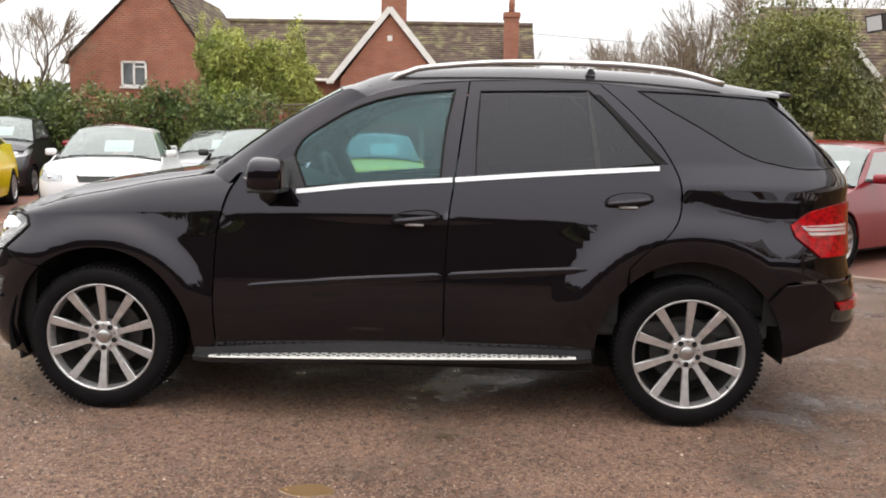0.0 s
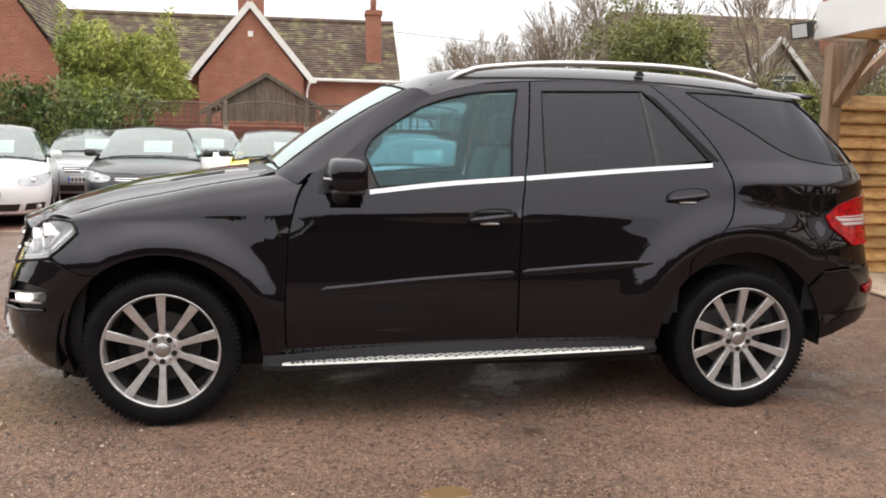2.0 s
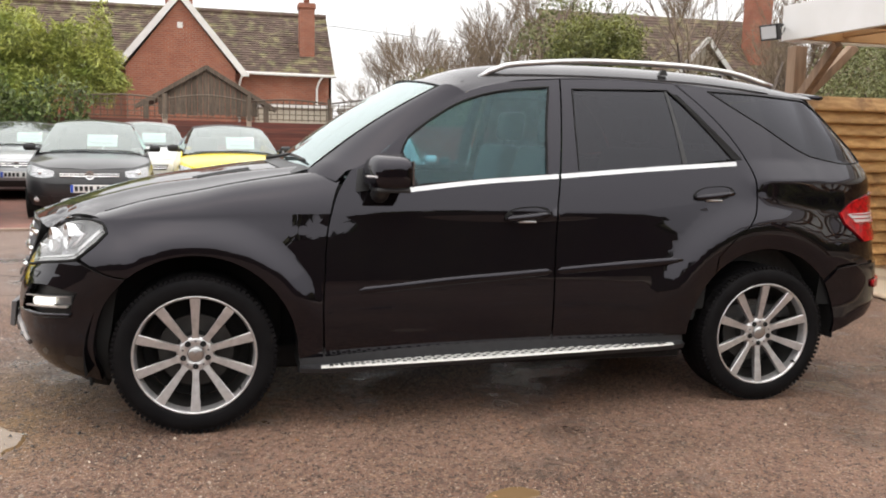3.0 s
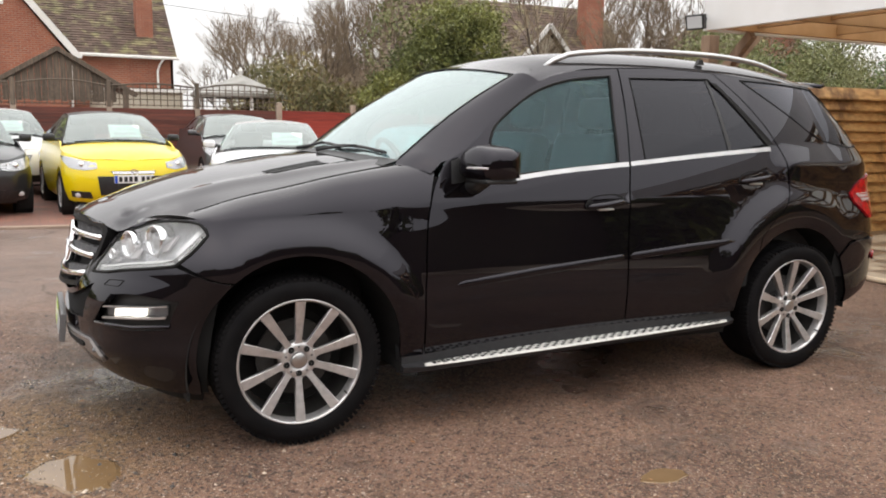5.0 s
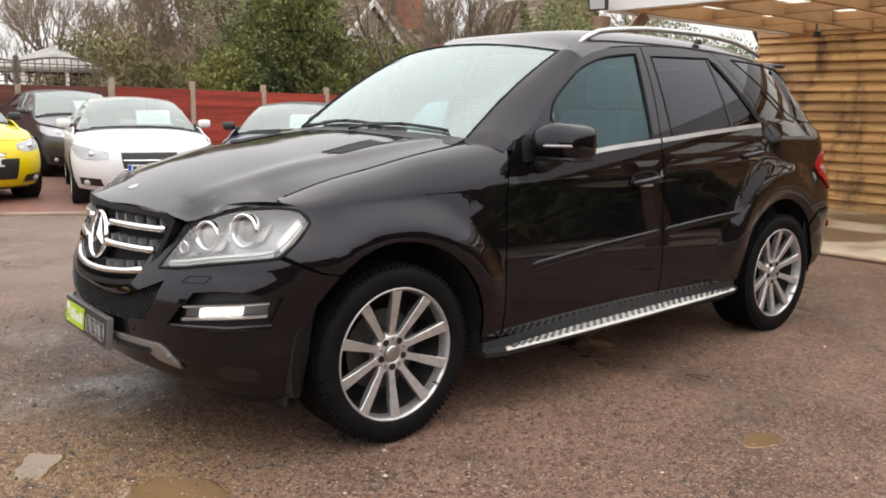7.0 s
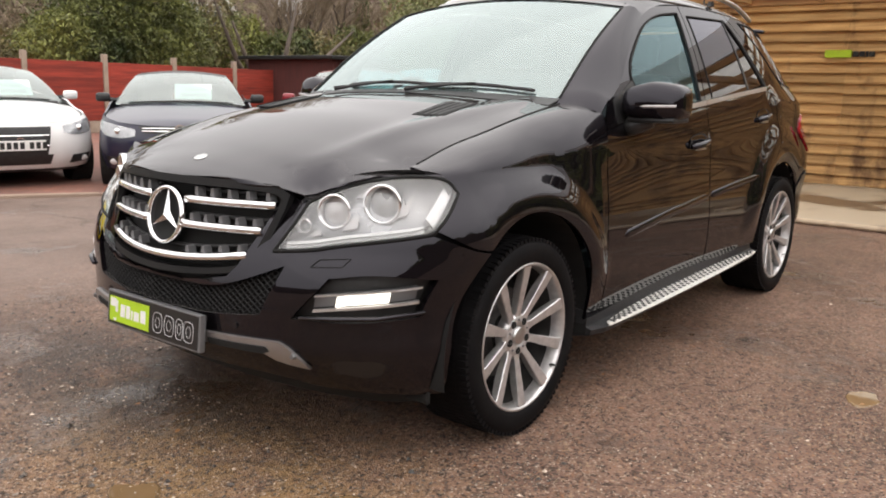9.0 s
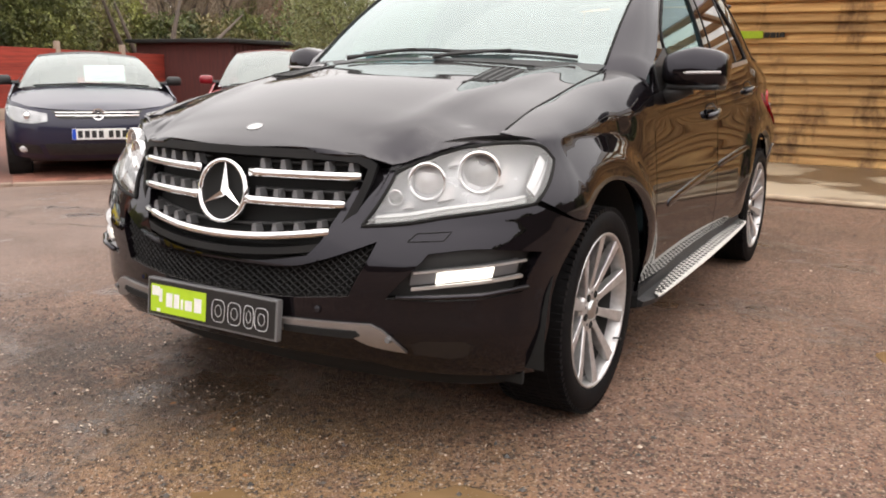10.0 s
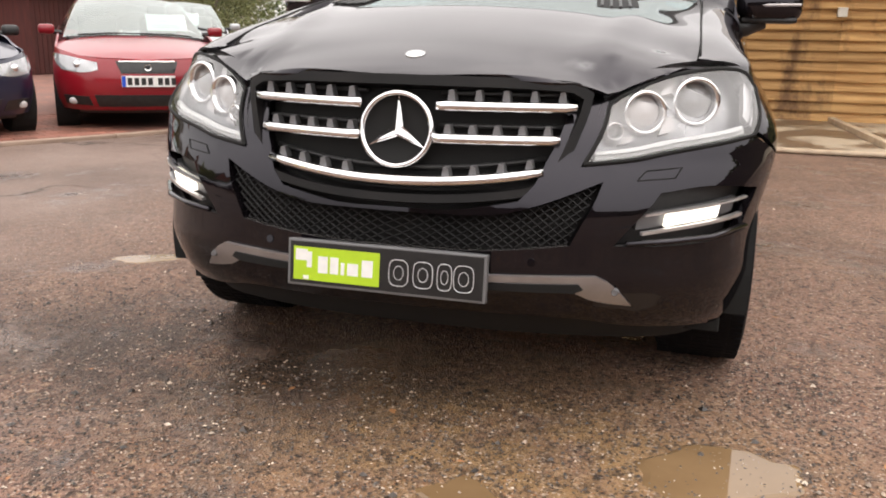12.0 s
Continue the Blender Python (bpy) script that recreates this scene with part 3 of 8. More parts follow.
# diamond mesh in the lower opening
bm = bmesh.new()
mo = mesh_hole
gz = [p[1] for p in mo]
for s in (1, -1):
    for k in range(-46, 47):
        run = []
        for i in range(60):
            z = 0.49 + i * 0.0033
            u = k * 0.026 + s * (z - 0.58) * 1.25
            if inside(np.array([u]), np.array([z]), mo)[0]:
                run.append(whole_nose(u, z, -0.018))
            else:
                if len(run) > 1:
                    add_tube(bm, run[::4] + [run[-1]], 0.0028, 4, caps=False)
                run = []
        if len(run) > 1:
            add_tube(bm, run[::4] + [run[-1]], 0.0028, 4, caps=False)
tagged(part("mesh_insert", bm, BOARD_BLACK, car, "black diamond mesh"), kind="stuff")
# fog recesses with their lamps
for s in (1, -1):
    def side_nose(u, z, off=0.0, s=s):
        x, y, zz = S(u, z, off)
        return (x, s * y, zz)
    fg = [(u + UC, z) for u, z in fog_r]
    patch("fog_recess", fg, lambda u, z: side_nose(u, z, -0.045), TRIM, car, both=False, depth=0, flip=s < 0)
    rim = bmesh.new()
    add_tube(rim, [side_nose(*nose_y(0.585, 0.53), 0.004), side_nose(*nose_y(0.68, 0.535), 0.012), side_nose(*nose_y(0.78, 0.538), 0.012), side_nose(*nose_x(-0.49, 0.55), 0.006)], 0.011, 8, flat=0.7)
    part("recess_sill", rim, PAINT, car, smooth=True)
    bar = [nose_y(0.625, 0.575), nose_y(0.72, 0.587), nose_x(-0.505, 0.605)]
    lamp = tagged(new("daytime_lamp"), "lit white running lamp in chrome bezel")
    lamp.parent = car
    top, bot = [(u, z + 0.022) for u, z in bar], [(u, z - 0.018) for u, z in bar]
    for nm, t, b, mt, o in (("bezel", [(u, z + 0.027) for u, z in bar], top, ALLOY, 0.0), ("bezel", bot, [(u, z - 0.026) for u, z in bar], ALLOY, 0.0), ("housing", top, bot, GREY, -0.03)):
        patch(nm, loop(t, [t[-1], b[-1]], b[::-1], [b[0], t[0]]), lambda u, z, o=o: side_nose(u, z, o), mt, lamp, both=False, step=0.02, flip=s < 0)
    b2 = [(bar[0][0] * 0.8 + bar[2][0] * 0.2, 0.581), bar[1], (bar[0][0] * 0.3 + bar[2][0] * 0.7, 0.597)]
    t, b = [(u, z + 0.016) for u, z in b2], [(u, z - 0.014) for u, z in b2]
    patch("light_strip", loop(t, [t[-1], b[-1]], b[::-1], [b[0], t[0]]), lambda u, z: side_nose(u, z, -0.012), DRL, lamp, both=False, step=0.02, flip=s < 0)
# skid plate
sk = loop([nose_y(0.16, 0.438), nose_y(0.4, 0.444), nose_y(0.515, 0.446)], [nose_y(0.515, 0.446), nose_y(0.545, 0.43), nose_y(0.602, 0.362)], [nose_y(0.602, 0.362), nose_y(0.54, 0.372), nose_y(0.5, 0.382)], [nose_y(0.5, 0.382), nose_y(0.455, 0.406), nose_y(0.16, 0.4)], [nose_y(0.16, 0.398), nose_y(0.16, 0.438)])
patch("skid_plate", sk, lambda u, z: S(u, z, 0.012), SKID, car, step=0.02, label="dull silver skid trim")
sk2 = loop([nose_y(0.25, 0.422), nose_y(0.38, 0.424), nose_y(0.472, 0.426)], [nose_y(0.472, 0.426), nose_y(0.484, 0.412), nose_y(0.462, 0.402)], [nose_y(0.462, 0.402), nose_y(0.36, 0.402), nose_y(0.25, 0.402)], [nose_y(0.25, 0.402), nose_y(0.25, 0.422)])
patch("skid_slot", sk2, lambda u, z: S(u, z, 0.017), SHELL, car, step=0.02, depth=0.004)
for s in (1, -1):
    bm = bmesh.new()
    x, y, z = S(*nose_y(0.56, 0.405), 0.014)
    bmesh.ops.create_cone(bm, cap_ends=True, segments=12, radius1=0.011, radius2=0.008, depth=0.012, matrix=Matrix.Translation((x, s * y, z)) @ pose(0, 0, 0, 0, -90))
    part("tow_bolt", bm, GREY, car)
    bm = bmesh.new()
    x, y, z = S(*nose_y(0.36, 0.478), 0.002)
    bmesh.ops.create_cone(bm, cap_ends=True, segments=14, radius1=0.011, radius2=0.01, depth=0.006, matrix=Matrix.Translation((x, s * y, z)) @ pose(0, 0, 0, 0, -80))
    part("parking_sensor", bm, PAINT, car)
wc = loop([nose_y(0.60, 0.685), nose_y(0.69, 0.69)], [nose_y(0.69, 0.69), nose_y(0.705, 0.715)], [nose_y(0.705, 0.715), nose_y(0.62, 0.708)], [nose_y(0.62, 0.708), nose_y(0.60, 0.685)], step=0.02)
for s in (1, -1):
    bm = bmesh.new()
    add_tube(bm, [Vector(S(u, z, 0.001)) * Vector((1, s, 1)) for u, z in wc + wc[:1]], 0.0018, 5, caps=False)
    part("washer_cover_seam", bm, SHELL, car)
# headlamps
lamp_o = loop([nose_y(0.468, 0.722), nose_y(0.59, 0.735), nose_y(0.70, 0.757), nose_x(-0.46, 0.79)], [nose_x(-0.46, 0.792), nose_x(-0.39, 0.85), nose_x(-0.335, 0.905)], [nose_x(-0.335, 0.905), nose_x(-0.36, 0.945), nose_x(-0.43, 0.955), nose_y(0.66, 0.937), nose_y(0.56, 0.895), nose_y(0.515, 0.865)], [nose_y(0.515, 0.865), nose_y(0.468, 0.722)], step=0.02)
for s in (1, -1):
    def sn(u, z, off=0.0, s=s):
        x, y, zz = S(u, z, off)
        return (x, s * y, zz)
    hl = tagged(new("headlight"), "clear headlamp with twin round projectors")
    hl.parent = car
    patch("lens", lamp_o, lambda u, z: sn(u, z, 0.004), LENS, hl, both=False, step=0.03, depth=0.012, flip=s < 0)
    patch("reflector", lamp_o, lambda u, z: sn(u, z, -0.05), REFLECTOR, hl, both=False, step=0.03, depth=-0.045, flip=s < 0)
    bm = bmesh.new()
    ring = [sn(*p, 0.003) for p in lamp_o]
    add_tube(bm, ring + ring[:1], 0.006, 5, caps=False)
    part("lamp_seal", bm, SHELL, hl, smooth=True)
    for yy, zz, r in ((0.735, 0.872, 0.062), (0.61, 0.845, 0.055), (0.54, 0.80, 0.022)):
        c = Vector(sn(*nose_y(yy, zz), -0.012))
        nv = Vector((-0.93, s * -0.36, 0.05)).normalized()
        m = Matrix.Translation(c) @ nv.to_track_quat("-Y", "Z").to_matrix().to_4x4()
        bm = bmesh.new()
        add_lathe(bm, [(r * 1.0, 0.06), (r * 1.02, 0.0), (r * 1.0, -0.008), (r * 0.86, -0.006), (r * 0.82, 0.02)], 28, m)
        part("projector_ring", bm, CHROME, hl, smooth=True)
        bm = bmesh.new()
        add_lathe(bm, [(r * 0.82, 0.03), (r * 0.7, 0.012), (r * 0.4, 0.0), (0.001, -0.004)], 28, m)
        part("projector_lens", bm, LAMP_CLEAR if 0.55 < yy < 0.7 else PROJECTOR, hl, smooth=True)
    for y0, z0, y1, z1 in ((0.56, 0.765, 0.6, 0.79), (0.66, 0.79, 0.7, 0.835), (0.655, 0.885, 0.7, 0.92), (0.79, 0.83, 0.815, 0.9)):
        fc = loop([nose_y(y0, z0), nose_y(y1, z0 + 0.01)], [nose_y(y1, z0 + 0.01), nose_y(y1 - 0.01, z1)], [nose_y(y1 - 0.01, z1), nose_y(y0 + 0.012, z1 - 0.008)], [nose_y(y0 + 0.012, z1 - 0.008), nose_y(y0, z0)])
        patch("reflector_facet", fc, lambda u, z: sn(u, z, -0.03), LAMP_CLEAR, hl, both=False, step=0.03, depth=0.01, flip=s < 0)
    b3 = [nose_y(0.50, 0.738), nose_y(0.59, 0.75), nose_y(0.69, 0.77), nose_x(-0.475, 0.8)]
    t, b = [(u, z + 0.012) for u, z in b3], [(u, z - 0.008) for u, z in b3]
    patch("light_guide", loop(t, [t[-1], b[-1]], b[::-1], [b[0], t[0]]), lambda u, z: sn(u, z, -0.012), PLATE_WHITE, hl, both=False, step=0.02, flip=s < 0)
    b4 = [nose_x(-0.455, 0.82), nose_x(-0.41, 0.862), nose_x(-0.365, 0.905)]
    t, b = [(u - 0.016, z + 0.014) for u, z in b4], [(u + 0.012, z - 0.012) for u, z in b4]
    patch("indicator_lens", loop(t, [t[-1], b[-1]], b[::-1], [b[0], t[0]]), lambda u, z: sn(u, z, -0.006), ALLOY, hl, both=False, step=0.02, flip=s < 0)

# radiator grille


def G(y, z, off=0.0):
    return (-0.775 - 0.26 * (0.9 - z) + 0.5 * y * y - off, y, z)


grille = tagged(new("radiator_grille"), "black grille with three chrome bars and a round emblem")
grille.parent = car
in_half = [(0.0, 0.905), (0.3, 0.902), (0.43, 0.893), (0.455, 0.878), (0.448, 0.84), (0.41, 0.735), (0.385, 0.69), (0.35, 0.665), (0.2, 0.645), (0.0, 0.638)]
out_half = [(0.0, 0.93), (0.3, 0.927), (0.44, 0.918), (0.478, 0.893), (0.472, 0.85), (0.433, 0.727), (0.405, 0.677), (0.361, 0.647), (0.2, 0.625), (0.0, 0.618)]
g_in = loop([*in_half, *[(-y, z) for y, z in in_half[-2::-1]]], step=0.025)
g_out = loop([*out_half, *[(-y, z) for y, z in out_half[-2::-1]]], step=0.025)
patch("grille_surround", g_out, lambda y, z: G(y, z, 0.012), BOARD_BLACK, grille, [g_in], both=False, step=0.03, depth=0.06, flip=True)
patch("grille_cavity", g_in, lambda y, z: G(y, z, -0.05), SHELL, grille, both=False, step=0.06, depth=0)
for i, (z0, sag) in enumerate(((0.855, 0.0), (0.775, 0.0), (0.698, 0.03))):
    w = 0.437 - 0.033 * i
    for y0, y1 in (((-w, w),) if i == 2 else ((-w, -0.1), (0.1, w))):
        bm = bmesh.new()
        add_tube(bm, [G(y0 + (y1 - y0) * k / 14, z0 - sag * (1 - ((y0 + (y1 - y0) * k / 14) / w) ** 2), 0.004) for k in range(15)], 0.0145, 8)
        part("chrome_bar", bm, CHROME, grille, "polished chrome bar", smooth=True)
        n = 11 if i == 2 else 5
        for k in range(n):
            y = y0 + (y1 - y0) * (k + 0.5) / n
            if i == 2 and abs(y) < 0.12:
                continue
            zc = z0 - sag * (1 - (y / w) ** 2)
            x, _, _ = G(y, zc)
            hgt = 0.034 if i == 0 else 0.028
            tab = bmesh.new()
            add_prism(tab, [(-0.012, 0), (0.012, 0), (0.006, hgt), (-0.006, hgt)], 0.0, 0.03, Matrix.Translation((x + 0.006, y, zc + 0.006)) @ pose(0, 0, 0, 0, 0, -90))
            part("grille_tab", tab, GREY, grille)
        bm = bmesh.new()
        add_tube(bm, [G(y0 + (y1 - y0) * k / 8, z0 + 0.03 - sag * (1 - ((y0 + (y1 - y0) * k / 8) / w) ** 2), -0.03) for k in range(9)], 0.006, 6)
        part("rear_louvre", bm, TRIM, grille, smooth=True)
em = Matrix.Translation((-0.8, 0, 0.792)) @ pose(0, 0, 0, 0, 0, -90) @ pose(0, 0, 0, -10)
bm = bmesh.new()
add_lathe(bm, [(0.085, 0.02), (0.098, 0.012), (0.101, 0.0), (0.096, -0.012), (0.089, -0.013), (0.085, -0.004), (0.085, 0.02)], 56, em)
part("emblem_ring", bm, CHROME, grille, smooth=True)
bm = bmesh.new()
for k in range(3):
    r = em @ pose(0, 0, 0, 0, 120 * k)
    vs = [bm.verts.new(r @ Vector(p)) for p in ((0, -0.012, 0.0), (-0.0145, 0.004, 0.0085), (0, -0.002, 0.09), (0.0145, 0.004, 0.0085), (0, 0.008, 0))]
    for f in ((0, 1, 2), (0, 2, 3), (1, 4, 2), (4, 3, 2)):
        bm.faces.new([vs[q] for q in f])
part("emblem_spokes", bm, CHROME, grille)
bm = bmesh.new()
add_lathe(bm, [(0.088, 0.012), (0.05, 0.016), (0.001, 0.018)], 40, em)
part("emblem_backing", bm, SHELL, grille, smooth=True)

# number board of the dealer on the bumper: plain blocks for its lettering
bm = bmesh.new()
pm = Matrix.Translation((-0.86, 0.008, 0.438)) @ pose(0, 0, 0, 0, 6)
add_box(bm, -0.012, 0.012, -0.27, 0.27, -0.062, 0.062, 0.004, pm)
plate = tagged(part("number_board", bm, GREY, car), "black dealer board with lime green block")
for nm, y0, y1, z0, z1, mt, o in (("board_face", -0.262, 0.262, -0.055, 0.055, PLATE_BLACK, 0.013), ("lime_block", 0.012, 0.252, -0.046, 0.042, LIME, 0.0145)):
    bm = bmesh.new()
    add_box(bm, -o, -0.008, y0, y1, z0, z1, 0, pm)
    part(nm, bm, mt, plate)
for y0, y1, z0, z1 in ((0.212, 0.246, 0.006, 0.036), (0.2, 0.214, -0.012, 0.03), (0.208, 0.224, -0.044, -0.034), (0.155, 0.182, -0.024, 0.02), (0.125, 0.148, -0.024, 0.02), (0.108, 0.118, -0.024, 0.008), (0.07, 0.1, -0.024, 0.008), (0.03, 0.06, -0.024, 0.02)):
    bm = bmesh.new()
    add_box(bm, -0.0155, -0.014, y0, y1, z0, z1, 0.0, pm)
    part("pale_mark", bm, PLATE_WHITE, plate)
bm = bmesh.new()
for k, (y, w) in enumerate(((-0.04, 0.026), (-0.105, 0.026), (-0.162, 0.019), (-0.212, 0.026))):
    pts = [pm @ Vector((-0.0145, y + w * math.copysign(abs(math.cos(a)) ** 0.6, math.cos(a)), -0.004 + 0.034 * math.copysign(abs(math.sin(a)) ** 0.6, math.sin(a)))) for a in [2 * math.pi * i / 20 for i in range(21)]]
    add_tube(bm, pts, 0.0011, 4, caps=False)
    pts = [pm @ Vector((-0.0145, y + 0.5 * w * math.cos(a), -0.004 + 0.018 * math.sin(a))) for a in [2 * math.pi * i / 16 for i in range(17)]]
    add_tube(bm, pts, 0.0009, 4, caps=False)
part("outlined_marks", bm, PENCIL, plate)

# bonnet, windscreen, roof


def screen_base(w):
    return Vector((0.44 + 0.11 * w * w, 0.71 * w, 1.21 - 0.02 * w * w))


def screen_top(w):
    return Vector((1.10 + 0.075 * w * w, 0.65 * w, 1.645 - 0.05 * w * w))


hood_o = loop([(-0.757, 0.0), (-0.75, -0.2), (-0.722, -0.36), (-0.667, -0.475), (-0.615, -0.535)], [(-0.615, -0.535), (-0.545, -0.64), (-0.455, -0.715), (-0.34, -0.728)], [(-0.34, -0.728), (0.2, -0.722), (0.55, -0.718)], [(0.55, -0.718), (0.49, -0.5), (0.447, -0.25), (0.43, 0.0)])
full = hood_o + [(0.43, 0.0)] + [(x, -y) for x, y in hood_o[:0:-1]]
edge_z = lerp_table([(0, 0.93), (0.43, 0.913), (0.478, 0.898), (0.51, 0.886), (0.56, 0.905), (0.61, 0.926), (0.66, 0.944), (0.715, 0.958)])
front_edge = np.array([p for p in hood_o if p[0] < -0.36])
front_drop = np.array([max(0.0, hood_top(x, y) - edge_z(abs(y)) - 0.004) for x, y in front_edge])


def ridged(x, y):
    """The bonnet with the ridge along each side, rolled down towards the grille and the lamps."""
    away = np.hypot(front_edge[:, 0] - x, front_edge[:, 1] + abs(y))
    near = int(np.argmin(away))
    roll_off = front_drop[near] * max(0.0, 1 - away[near] / 0.17) ** 2
    return hood_top(x, y) - roll_off + 0.012 * math.exp(-(((abs(y) - 0.46 - 0.12 * (x + 0.6)) / 0.06) ** 2)) * min(1, max(0, x + 0.7) / 0.4)


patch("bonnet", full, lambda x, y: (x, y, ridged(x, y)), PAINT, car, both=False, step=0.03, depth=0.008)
# rolled front edge of the bonnet, down to the lamps and the grille
lip = [p for p in hood_o if p[0] < -0.33 and p[1] <= 0]
lip = [(x, -y) for x, y in lip[:0:-1]] + lip
vs = []
for x, y in lip:
    a = Vector((x, y, ridged(x, y)))
    ze = edge_z(abs(y))
    xg, xl = G(y, ze)[0] - 0.012, S(*nose_y(min(abs(y), 0.72), ze), 0.006)[0]
    w = min(1, max(0, (abs(y) - 0.46) / 0.06))
    b = Vector((xg + (xl - xg) * w, y, ze))
    if x > -0.5:
        c = Vector(S(*nose_x(min(x, -0.36), 0.954), 0.004))
        b = b.lerp(Vector((c.x, math.copysign(c.y, y), c.z)), min(1, (x + 0.5) / 0.06))
    for q in range(5):
        t = q / 4
        vs.append(a.lerp(b, t) + Vector((-0.7, 0, 0.7)) * 0.25 * (a - b).length * math.sin(math.pi * t) * 0.25)
ob_from("bonnet_lip", vs, [(k * 5 + j, k * 5 + j + 1, k * 5 + j + 6, k * 5 + j + 5) for k in range(len(lip) - 1) for j in range(4)], PAINT, car)
for s in (1, -1):
    bm = bmesh.new()
    add_tube(bm, [(x, s * y, hood_top(x, y) + 0.0005) for x, y in spline([(-0.36, -0.7275), (0.0, -0.7245), (0.3, -0.7225), (0.55, -0.7185)], 0.06)], 0.0032, 5)
    part("bonnet_shut_line", bm, SHELL, car, smooth=True)
bm = bmesh.new()
bmesh.ops.create_uvsphere(bm, u_segments=20, v_segments=8, radius=1, matrix=Matrix.LocRotScale((-0.655, 0, 0.978), Euler((0, radians(-22), 0)), (0.024, 0.028, 0.004)))
part("bonnet_badge", bm, SATIN, car, smooth=True)
for s in (1, -1):
    vo = loop([(0.0, -0.40), (0.25, -0.37)], [(0.25, -0.37), (0.29, -0.50)], [(0.29, -0.50), (0.03, -0.53)], [(0.03, -0.53), (0.0, -0.40)])
    vent = patch("bonnet_vent", [(x, s * y) for x, y in vo], lambda x, y: (x, y, ridged(x, y) + 0.0015), SHELL, car, both=False, step=0.03, depth=0.004, label="black louvred bonnet vent", flip=s < 0)[0]
    for k in range(4):
        y0 = -0.405 - 0.03 * k
        bm = bmesh.new()
        add_tube(bm, [(x, s * (y0 + 0.1 * (x - 0.1)), ridged(x, y0 + 0.1 * (x - 0.1)) + 0.003) for x in (0.02, 0.1, 0.18, 0.27)], 0.005, 6, flat=0.5)
        part("louvre", bm, TRIM, vent)


def screen(w, v, off=0.0):
    p = screen_base(w).lerp(screen_top(w), v)
    return p + Vector((-0.5, 0, 0.87)) * (0.022 * math.sin(math.pi * v) + off)


grid = [(w, v) for v in [k / 12 for k in range(13)] for w in [-1 + k / 10 for k in range(21)]]
qf = [(r * 21 + c, r * 21 + c + 1, r * 21 + c + 22, r * 21 + c + 21) for r in range(12) for c in range(20)]
ob_from("windscreen", [screen(w, v) for w, v in grid], [f[::-1] for f in qf], SHEENED, car, "slightly green windscreen with sky sheen in its colour")
bm = bmesh.new()
add_tube(bm, [screen(-1 + k / 10, 1, 0.003) for k in range(21)], 0.004, 6)
for s in (-1, 1):
    add_tube(bm, [screen(s, k / 12, 0.003) for k in range(13)], 0.006, 6)
part("windscreen_seal", bm, SHELL, car, smooth=True)
# pillar beside the windscreen
for s in (1, -1):
    vs, fs = [], []
    N = 17
    for k in range(N + 1):
        t = max(0, k - 1) / (N - 1)
        foot = Vector((-0.05, 0, -0.05)) if k == 0 else Vector()
        x = 0.70 + (1.302 - 0.70) * t
        z = frame_z(max(x, 0.72))
        a = Vector((x, -half_width(x, z), z))
        b = screen(-1, t, 0.004)
        for j in range(7):
            q = j / 6
            p = a.lerp(b, q) + Vector((-0.25, -0.35, 0.9)).normalized() * 0.022 * math.sin(math.pi * q)
            vs.append((p + foot) * Vector((1, s, 1)))
    for k in range(N):
        for j in range(6):
            f = (k * 7 + j, (k + 1) * 7 + j, (k + 1) * 7 + j + 1, k * 7 + j + 1)
            fs.append(f if s > 0 else f[::-1])
    ob_from("windscreen_pillar", vs, fs, PAINT, car)
# cowl and wipers
ob_from("cowl", [p for k in range(21) for b in [screen_base(-1 + k / 10)] for p in (Vector((b.x - 0.08, b.y, hood_top(b.x - 0.08, b.y) + 0.003)), b + Vector((0.01, 0, 0.004)))], [(2 * k, 2 * k + 1, 2 * k + 3, 2 * k + 2)[::-1] for k in range(20)], TRIM, car, "black plastic scuttle")
for w0, w1, sg in ((0.55, -0.25, 1), (-0.1, -0.85, 1)):
    bm = bmesh.new()
    add_tube(bm, [screen(w0 + (w1 - w0) * k / 8, 0.03 + 0.02 * math.sin(math.pi * k / 8), 0.012) for k in range(9)], 0.006, 6, flat=1.4)
    a = screen(w0, 0.0, 0.018)
    add_tube(bm, [a + Vector((-0.06, 0.03, -0.01)), a, screen((w0 + w1) / 2, 0.045, 0.022)], [0.012, 0.009, 0.005], 6)
    part("wiper", bm, TRIM, car, "black wiper arm and blade", smooth=True)
# roof
vs, fs = [], []
NX, NY = 30, 32
for i in range(NX + 1):
    for j in range(NY + 1):
        w = math.sin(math.pi / 2 * (-1 + 2 * j / NY))
        xf = 1.10 + 0.082 * w * w + 0.12 * abs(w) ** 14
        x = xf + (3.46 - 0.05 * w * w - xf) * i / NX
        ze = frame_z(x)
        y = w * half_width(min(x, 3.25), ze)
        z = roof_c(x) - (roof_c(x) - ze) * abs(w) ** 5
        fr_ = max(0.0, 1 - (x - xf) / 0.3) ** 2
        rim_z = 1.645 - 0.05 * min(1.0, abs(y) / 0.65) ** 2
        if abs(y) > 0.65:
            rim_z += (ze - rim_z) * min(1.0, (abs(y) - 0.65) / max(0.01, half_width(x, ze) - 0.65))
        z += fr_ * (rim_z - z)
        vs.append((x, y, z + 0.002))
for i in range(NX):
    for j in range(NY):
        a = i * (NY + 1) + j
        fs.append((a, a + NY + 1, a + NY + 2, a + 1))
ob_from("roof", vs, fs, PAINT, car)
bm = bmesh.new()
pts = [(3.4 + 0.06 * (1 - (k / 8) ** 2), 0.56 * k / 8, 1.655 - 0.04 * (k / 8) ** 2) for k in range(-8, 9)]
add_tube(bm, pts, 0.028, 8, flat=0.45)
part("roof_spoiler", bm, PAINT, car, smooth=True)
